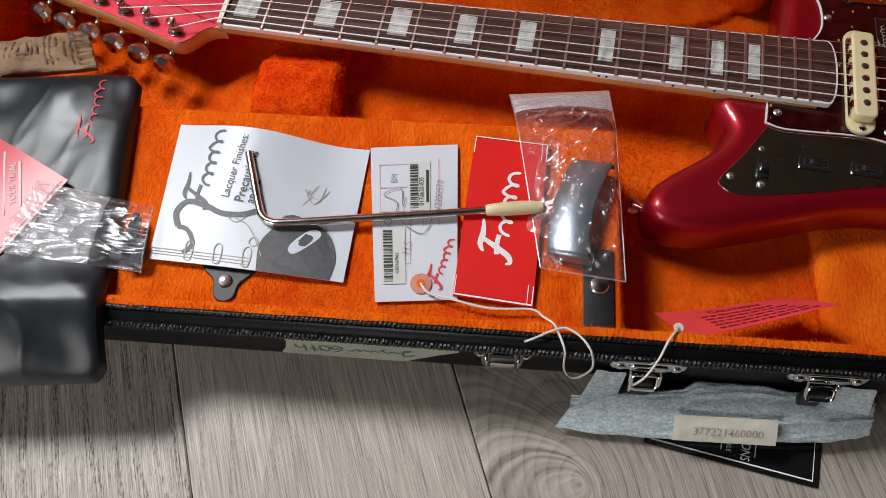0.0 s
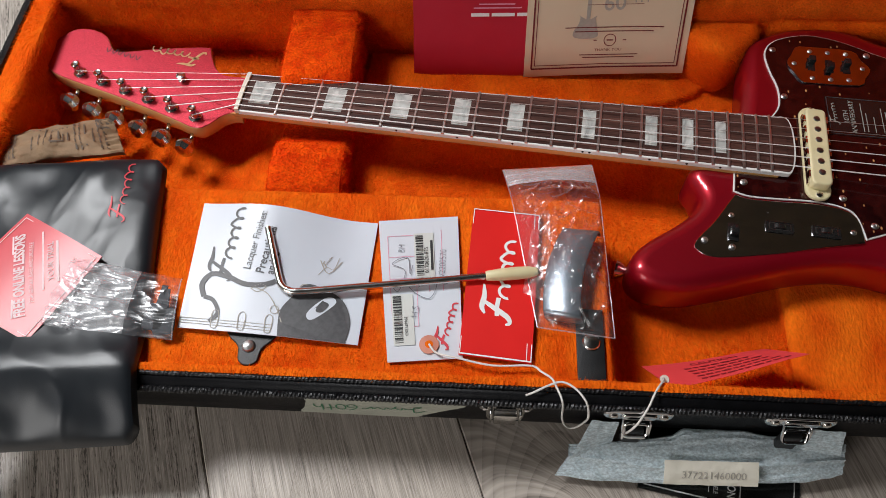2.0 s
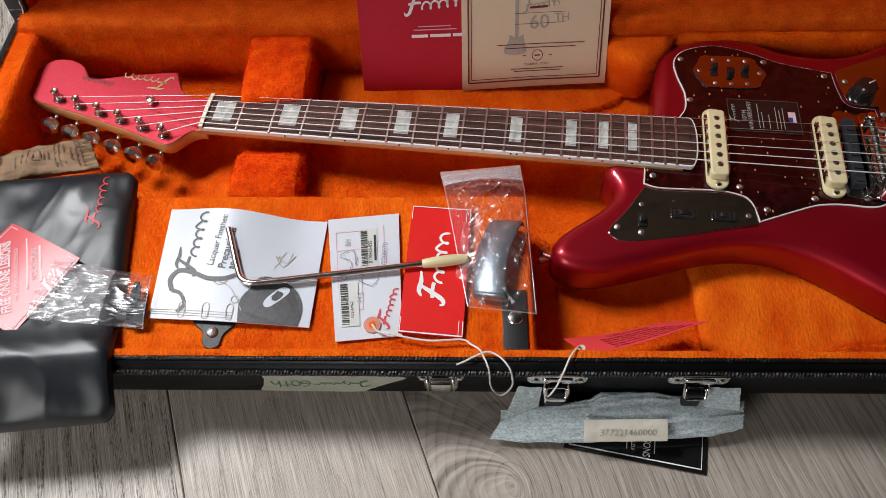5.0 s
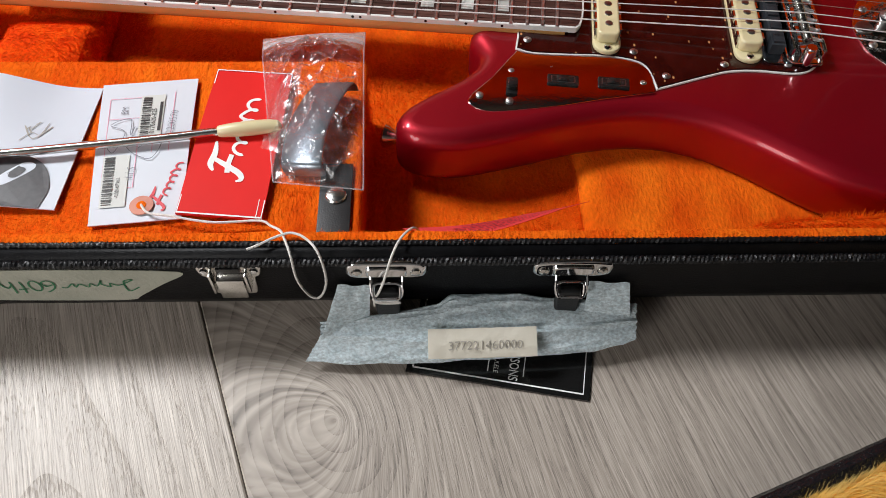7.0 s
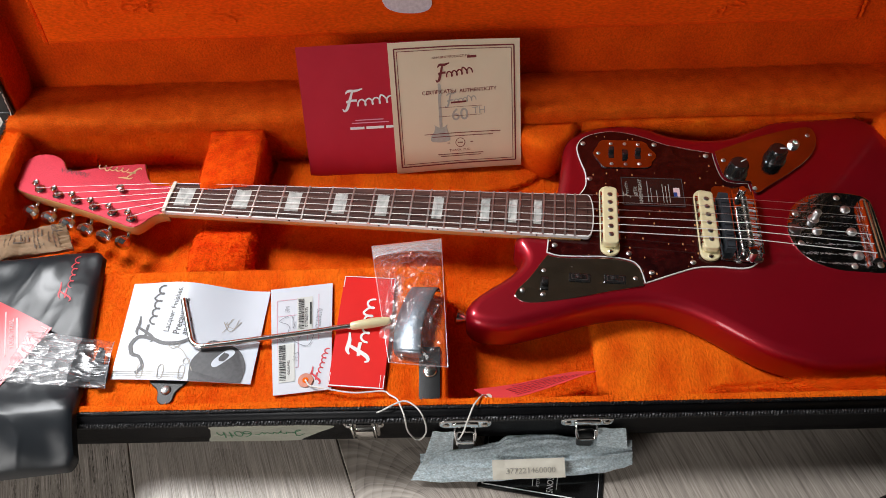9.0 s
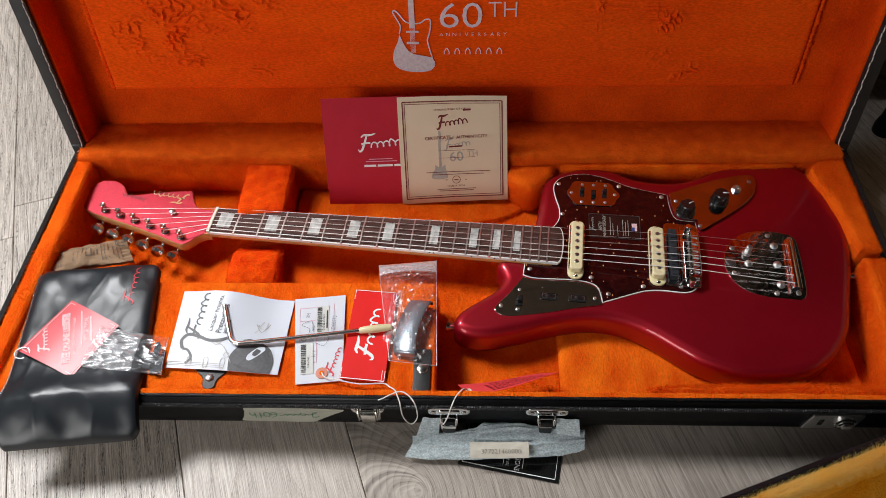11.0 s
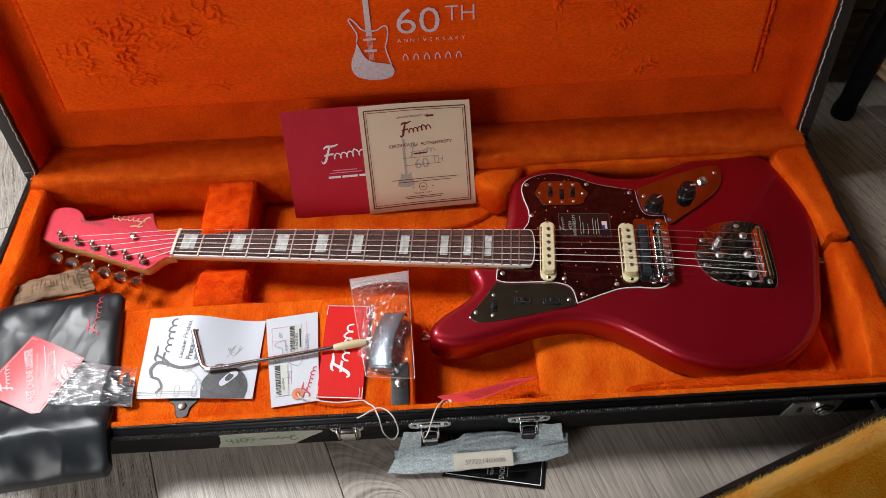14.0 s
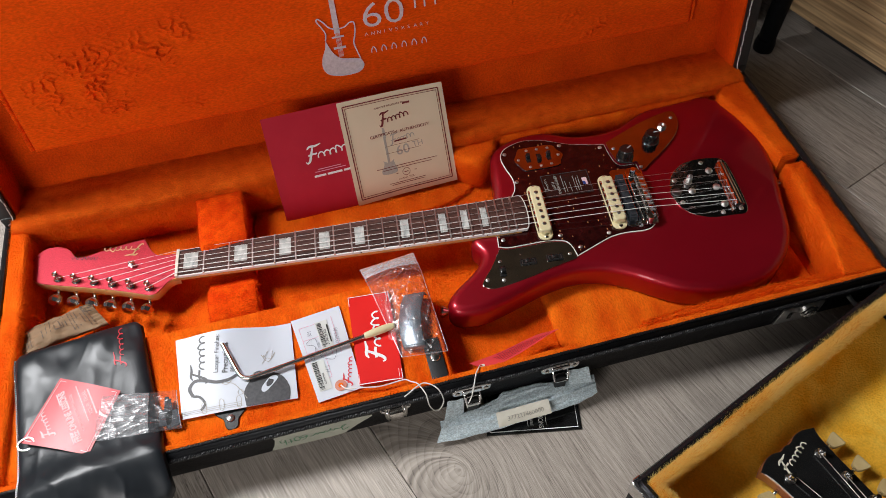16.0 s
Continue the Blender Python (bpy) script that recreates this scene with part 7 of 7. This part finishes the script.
ink([[tuple(p) for p in smooth_outline([(0.362, 0.58), (0.385, 0.58), (0.392, 0.62), (0.385, 0.68), (0.365, 0.68), (0.368, 0.62)], 3)]], CF, cg, up=0.0004)
printed("grey_print", cg, M_PALEINK, cert)

# ---------- black card on the floor ----------
KS = (0.109, 0.070)
KT = quad_map((0.1905, 0.0270, 0.0016), (0.3000, 0.0060, 0.0016), (0.2860, -0.0640, 0.0016), (0.1770, -0.0430, 0.0016))
card = single("card", sheet(KT, 2, 2, 0.0014), M_GLOSSBLACK, "black printed card lying on the floor under the handle", "card")
kb_ = stroke([(0.035, 0.05), (0.965, 0.05), (0.965, 0.95), (0.035, 0.95), (0.035, 0.05)], (0.010, 0.016), 1)
kb_ += stroke([(0.44, 0.12), (0.44, 0.90)], (0.006, 0.01), 1) + stroke([(0.635, 0.12), (0.635, 0.90)], (0.006, 0.01), 1)
kk = ink(kb_, KT, up=0.0003)
letters("FREE ONLINE LESSONS", KT, (0.555, 0.90), 0.0058, -90, KS, 0.0003, stretch=0.70, bm=kk, bold=0.01)
letters("FOR GUITAR, BASS AND UKULELE", KT, (0.47, 0.90), 0.0030, -90, KS, 0.0003, stretch=0.86, bm=kk)
printed("white_print", kk, M_WHITEINK, card)

# ---------- the second case, lined in yellow ----------
second = thing("guitar_case", (0.294, -0.160, 0), "black hard guitar case standing open, lined with yellow plush", "guitar case", turn=20.6)
SL, SW, SH = 0.43, 1.04, 0.088
part("base_bottom", box(0.004, SL - 0.004, -SW + 0.004, -0.004, 0.002, 0.010, 0.002), M_TOLEX, second)
part("side_wall", box(0, SL, -0.010, 0, 0.004, SH - 0.003, 0.003), M_TOLEX, second, "black textured vinyl side")
part("side_wall", box(0, SL, -SW, -SW + 0.010, 0.004, SH - 0.003, 0.003), M_TOLEX, second, "black textured vinyl side")
part("end_wall", box(0, 0.010, -SW + 0.010, -0.010, 0.004, SH - 0.003, 0.003), M_TOLEX, second)
part("end_wall", box(SL - 0.010, SL, -SW + 0.010, -0.010, 0.004, SH - 0.003, 0.003), M_TOLEX, second)
part("welt", welt([(0, -0.0045, SH - 0.002), (SL / 2, -0.0045, SH - 0.002), (SL, -0.0045, SH - 0.002)], 0.0054, lumps=0.0), M_PEBBLE, second, "pebbled black vinyl welt along the rim")
part("welt", welt([(0.0045, 0, SH - 0.002), (0.0045, -SW / 2, SH - 0.002), (0.0045, -SW, SH - 0.002)], 0.0054, lumps=0.0), M_PEBBLE, second)
part("corner_plate", slab(smooth_outline([(-0.0012, 0.0012), (0.014, 0.0012), (0.012, -0.006), (0.004, -0.012), (-0.0012, -0.016)], 3), SH - 0.030, SH - 0.004, 0.002), M_NICKEL, second, "metal corner guard")
part("edge_strip", box(-0.0016, 0.0004, -SW + 0.01, -0.012, SH - 0.012, SH - 0.006, 0.0005), M_NICKEL, second, "metal valance strip")
YEL = []


def yplush(name, bm, label, pile=1.0, length=0.006):
    ob = part(name, plushy(bm, 0.0018, 60, 0.014), M_YPLUSH, second, label)
    YEL.append((ob, pile, length))


yplush("wall_lining", box(0.010, SL - 0.010, -0.019, -0.009, 0.010, SH + 0.001, 0.004), "yellow plush wall lining", 1.5, 0.0085)
yplush("wall_lining", box(0.009, 0.020, -SW + 0.01, -0.018, 0.010, SH + 0.001, 0.004), "yellow plush wall lining", 1.5, 0.0085)
yplush("wall_lining", box(0.010, SL - 0.010, -SW + 0.009, -SW + 0.024, 0.010, SH + 0.001, 0.006), "yellow plush wall lining", 0.5)
yplush("floor_lining", box(0.014, SL - 0.012, -SW + 0.016, -0.012, 0.008, 0.020, 0.004), "yellow plush floor lining", 0.25)

# headstock of the guitar in it
g2 = thing("electric_guitar", (0.502, -0.226, 0.022), "black-faced headstock of a mahogany guitar in a yellow-lined case", "electric guitar", turn=20.6)
HO = [(0.043, 0.070, 0), (0.030, 0.0755), (0.018, 0.0765), (0.008, 0.0735), (0.0, 0.0745), (-0.008, 0.0735), (-0.018, 0.0765), (-0.030, 0.0755), (-0.043, 0.070, 0), (-0.038, 0.05), (-0.033, -0.03), (-0.030, -0.07), (-0.021, -0.095, 0), (0.021, -0.095, 0), (0.030, -0.07), (0.033, -0.03), (0.038, 0.05)]
h2o = smooth_outline(HO, 4)
h2 = part("headstock", slab(h2o, 0.010, 0.026, 0.001, 1), M_MAHOG, g2, "mahogany headstock with a black face")
part("headstock_face", slab(inset(h2o, 0.0006), 0.0258, 0.0272, 0.0004, 1), M_GLOSSBLACK, h2)
part("neck", tube([(0, -0.090, 0.016), (0, -0.50, 0.016)], 0.0215, 16, squash=0.55), M_MAHOG, g2)
part("fretboard", box(-0.0215, 0.0215, -0.50, -0.098, 0.026, 0.031, 0.001), M_ROSEWOOD, g2)
G2F = lambda u, v: Vector((u, v, 0.0272))
part("logo_mark", ink(script_mark(G2F, (-0.022, 0.050), 0.044, 0.016, 10, 0.16), G2F, up=0.0003), M_BONE, h2, "pearl script mark", smooth=False)
for s in (-1, 1):
    for k in range(3):
        x, y = s * (0.0235 + 0.0018 * k), 0.047 - 0.032 * k
        t2 = part("tuner", lathe([(0.0058, 0), (0.0056, 0.0014), (0.0036, 0.0022), (0.0032, 0.0024), (0.0032, 0.0105), (0.0026, 0.0125), (0.0010, 0.0125)], (x, y, 0.0272), 18), M_NICKEL, g2, "nickel tuning post")
        part("tuner_shaft", tube([(s * 0.034, y, 0.017), (s * 0.047, y, 0.017)], 0.0020, 8), M_NICKEL, t2)
        part("tuner_button", slab(smooth_outline([(s * 0.046, y - 0.003), (s * 0.048, y - 0.0052), (s * 0.058, y - 0.0082), (s * 0.0605, y - 0.0066), (s * 0.0605, y + 0.0066), (s * 0.058, y + 0.0082), (s * 0.048, y + 0.0052), (s * 0.046, y + 0.003)], 3), 0.0140, 0.0205, 0.0010, 2), M_IVORY, t2, "ivory tulip tuning button")
        part("string", tube([(x - s * 0.003, y, 0.034), (s * (0.004 + 0.006 * k), -0.096, 0.033)], 0.0005, 5), M_STEEL, g2)

# ---------- furniture beside the case ----------
bench = thing("low_bench", (1.034, 0.517, 0), "pale oak low bench with a dark plinth added for the shade beneath", "bench", turn=17.6)
part("bench_top", box(-0.165, 0.30, -1.05, 0.075, 0.385, 0.41, 0.002), M_OAK, bench)
for k in range(5):
    part("bench_board", box(-0.160, 0.29, -1.04, 0.070, 0.050 + 0.067 * k, 0.050 + 0.067 * (k + 1) - 0.0014, 0.0014, 1), M_OAK, bench)
# dark block stands in for the shade under the raised boards
part("plinth", box(-0.10, 0.25, -1.00, 0.03, 0.0, 0.050), M_DARK, bench, "dark plinth added for the shade beneath")
# right end is a brown chest; its length and height are added to shade
cabinet = thing("wooden_cabinet", (0.36, 0.78, 0), "weathered brown wooden chest behind the open case lid, enlarged to cast shade", "cabinet")
for k in range(12):
    part("cabinet_board", box(-0.55, 0.482 + 0.002 * (k % 2), -0.215, 0.215, 0.040 + 0.095 * k, 0.040 + 0.095 * (k + 1) - 0.003, 0.003, 1), M_OLDWOOD, cabinet)
part("cabinet_base", box(-0.53, 0.465, -0.19, 0.20, 0.0, 0.040), M_DARK, cabinet, "dark recessed base")
stand = thing("stand", (0.819, 0.492, 0), "black metal stand leg on the floor", "stand")
part("stand_pole", tube([(0, 0, 0.012), (0.016, 0.012, 0.20), (0.032, 0.020, 0.42), (0.045, 0.024, 0.62)], [0.014, 0.017, 0.019, 0.020], 16), M_TOLEX, stand)
part("stand_foot", lathe([(0.012, 0.0), (0.0165, 0.002), (0.0172, 0.014), (0.0150, 0.024), (0.010, 0.026)], (0, 0, 0), 20), M_TOLEX, stand, "round black rubber foot")

# ---------- the pile of the plush ----------
def pile(name, skins, per_cm2, width, material, parent, label, seed, nap, keep):
    """Short leaning hairs over the plush surfaces, as one mesh."""
    gen = np.random.default_rng(seed)
    roots, normals, lengths = [], [], []
    for ob, dense, length in skins:
        me = ob.data
        me.calc_loop_triangles()
        co = np.empty(len(me.vertices) * 3)
        me.vertices.foreach_get("co", co)
        co = co.reshape(-1, 3)
        tri = np.empty(len(me.loop_triangles) * 3, dtype=np.int32)
        me.loop_triangles.foreach_get("vertices", tri)
        a, b, c = (co[i] for i in tri.reshape(-1, 3).T)
        cross = np.cross(b - a, c - a)
        area = np.linalg.norm(cross, axis=1) / 2
        nor = cross / np.maximum(2 * area[:, None], 1e-12)
        mid = (a + b + c) / 3
        weight = area * keep(mid, nor)
        n = int(weight.sum() * 1e4 * per_cm2 * dense)
        if n < 1:
            continue
        pick = gen.choice(len(area), n, p=weight / weight.sum())
        r1, r2 = np.sqrt(gen.random(n)), gen.random(n)
        p = a[pick] * (1 - r1)[:, None] + b[pick] * (r1 * (1 - r2))[:, None] + c[pick] * (r1 * r2)[:, None]
        roots.append(p)
        normals.append(nor[pick])
        lengths.append(length * (0.45 + 0.65 * gen.random(n)))
    p, nrm, ln = np.concatenate(roots), np.concatenate(normals), np.concatenate(lengths)
    swirl = np.stack([np.sin(p[:, 0] * 37 + 1.7 * np.sin(p[:, 1] * 29)), np.cos(p[:, 1] * 33 + 1.3 * np.sin(p[:, 0] * 23 + 2)), 0 * p[:, 0]], 1)
    lean = nrm * 0.27 + np.array(nap) * 0.75 + swirl * 0.35 + gen.normal(0, 0.17, p.shape)
    lean -= nrm * np.minimum(0, (lean * nrm).sum(1) - 0.25)[:, None]
    lean /= np.linalg.norm(lean, axis=1)[:, None]
    side = np.cross(lean, gen.normal(0, 1, p.shape))
    side *= (width / 2 / np.linalg.norm(side, axis=1))[:, None]
    side *= np.where((np.cross(side, lean) * nrm).sum(1) < 0, -1.0, 1.0)[:, None]
    base = p - nrm * 0.0004
    verts = np.stack([base - side, base + side, base + lean * ln[:, None]], 1).reshape(-1, 3)
    me = bpy.data.meshes.new(name)
    n = len(p)
    me.vertices.add(3 * n)
    me.vertices.foreach_set("co", verts.ravel())
    me.loops.add(3 * n)
    me.loops.foreach_set("vertex_index", np.arange(3 * n, dtype=np.int32))
    me.polygons.add(n)
    me.polygons.foreach_set("loop_start", np.arange(0, 3 * n, 3, dtype=np.int32))
    me.update(calc_edges=True)
    me.materials.append(material)
    ob = new(name, me)
    ob.parent = parent
    return tagged(ob, label, kind="stuff")


pile("plush_nap", [s for s in PLUSH_SKINS if s[0].data.materials[0] == M_PLUSH], 70, 0.00048, M_PILE, case, "short orange plush pile of the lining", 7, (0.25, -0.6, 0),
     lambda m, n: (n[:, 2] > -0.2) * (m[:, 2] > 0.008) * 1.0)
REST = [s for s in PLUSH_SKINS if s[0].data.materials[0] == M_REDNAP]
pile("plush_nap", REST, 70, 0.0004, M_REDNAP, case, "short red-orange plush pile of the neck rest", 6, (0.25, -0.6, 0),
     lambda m, n: (m[:, 2] > 0.008) * ((n[:, 1] > -0.6) | (m[:, 2] > 0.038)) * 1.0)
pile("plush_nap", [(ob, 3.0, 0.009) for ob, _, _ in REST], 70, 0.0006, M_PILE, case, "long orange pile on the front of the neck rest", 16, (0.05, -0.5, -0.5),
     lambda m, n: (m[:, 2] > 0.008) * (n[:, 1] < -0.4) * (m[:, 2] < 0.041) * 1.0)
pile("plush_nap", [s for s in PLUSH_SKINS if s[0].data.materials[0] == M_DIMPLUSH], 60, 0.0004, M_DIMPILE, case, "orange pile along the hinge, dimmed in colour", 26, (0.3, -0.5, 0),
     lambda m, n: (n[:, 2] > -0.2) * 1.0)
pile("plush_nap", [s for s in PLUSH_SKINS if s[0].data.materials[0] == M_LIDCLOTH], 25, 0.0004, M_LIDPILE, case, "flattened orange plush pile of the lid", 8, (0.5, 0.0, -0.5),
     lambda m, n: (n[:, 1] < 0.3) * 1.0)
pile("plush_nap", [s for s in PLUSH_SKINS if s[0].data.materials[0] == M_LIDDIM], 25, 0.0004, M_LIDDIM, case, "plush pile round the lid's panel, darkened for the shade there", 18, (-0.3, 0.0, -0.5),
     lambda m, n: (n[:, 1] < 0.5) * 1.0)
pile("plush_nap", YEL, 190, 0.0005, M_YPILE, second, "long yellow plush pile of the lining", 9, (0.30, -0.35, 0.35),
     lambda m, n: (n[:, 2] > -0.2) * (m[:, 0] < 0.62) * (m[:, 2] > 0.060) * (m[:, 1] > -0.33) * (0.25 + 0.75 * (m[:, 2] > 0.076)))

# ---------- floor planks ----------
PW, PL, PA = 0.1873, 1.28, 20.2
pa_c, pa_s = math.cos(radians(PA)), math.sin(radians(PA))


def plank_mesh(length, material, wide=PW):
    bm = box(-wide / 2 + 0.0003, wide / 2 - 0.0003, -length / 2 + 0.0003, length / 2 - 0.0003, -0.008, 0.0, 0.0009, 1)
    return finish(bm, "plank", material, False)


plank, arched_plank, knot_plank = plank_mesh(PL, M_FLOOR), plank_mesh(PL, M_ARCH), plank_mesh(PL, M_KNOT, 3 * PW)
fl_base = PLACE[subfloor.name]
for k in range(-18, 19):
    s = -0.1424 + PW * (k + 0.5)
    shift = 0.4736 + (0.0 if k in (2, 3) else 0.04 * (k - 1)) if -1 <= k <= 4 else (0.37 * k) % 1.0 * PL
    for j in range(-3, 4):
        q = j * PL + shift - 0.55
        x, y = s * pa_c - q * pa_s, s * pa_s + q * pa_c
        wide, data = PW, arched_plank if k % 3 == 0 else plank
        if (k, j) in ((2, 0), (3, 0)):
            continue
        if (k, j) == (1, 0):
            x, y, wide, data = x + PW * pa_c, y + PW * pa_s, 3 * PW, knot_plank
        place = pose(x, y, 0, 0, 0, PA)
        ends = [place @ Vector((a * wide / 2, b * PL / 2, 0)) for a in (-1, 1) for b in (-1, 1)]
        xs_, ys_ = [p.x for p in ends], [p.y for p in ends]
        if max(xs_) < RX0 or min(xs_) > RX1 or max(ys_) < RY0 or min(ys_) > RY1:
            continue
        if min(xs_) < RX0 or max(xs_) > RX1 or min(ys_) < RY0 or max(ys_) > RY1:
            # sawn off at the wall
            bm = box(-wide / 2 + 0.0003, wide / 2 - 0.0003, -PL / 2 + 0.0003, PL / 2 - 0.0003, -0.008, 0.0, 0.0009, 1)
            bm.transform(place)
            for at, out in (((RX0 - 0.005, 0, 0), (-1, 0, 0)), ((RX1 + 0.005, 0, 0), (1, 0, 0)), ((0, RY0 - 0.005, 0), (0, -1, 0)), ((0, RY1 + 0.005, 0), (0, 1, 0))):
                cut = bmesh.ops.bisect_plane(bm, geom=bm.verts[:] + bm.edges[:] + bm.faces[:], plane_co=at, plane_no=out, clear_outer=True)["geom_cut"]
                bmesh.ops.holes_fill(bm, edges=[e for e in cut if isinstance(e, bmesh.types.BMEdge)])
            if not bm.faces:
                bm.free()
                continue
            bm.transform(place.inverted())
            data = finish(bm, "plank", data.materials[0], False)
        ob = new("plank", data)
        ob.parent = subfloor
        ob.matrix_basis = fl_base.inverted() @ place
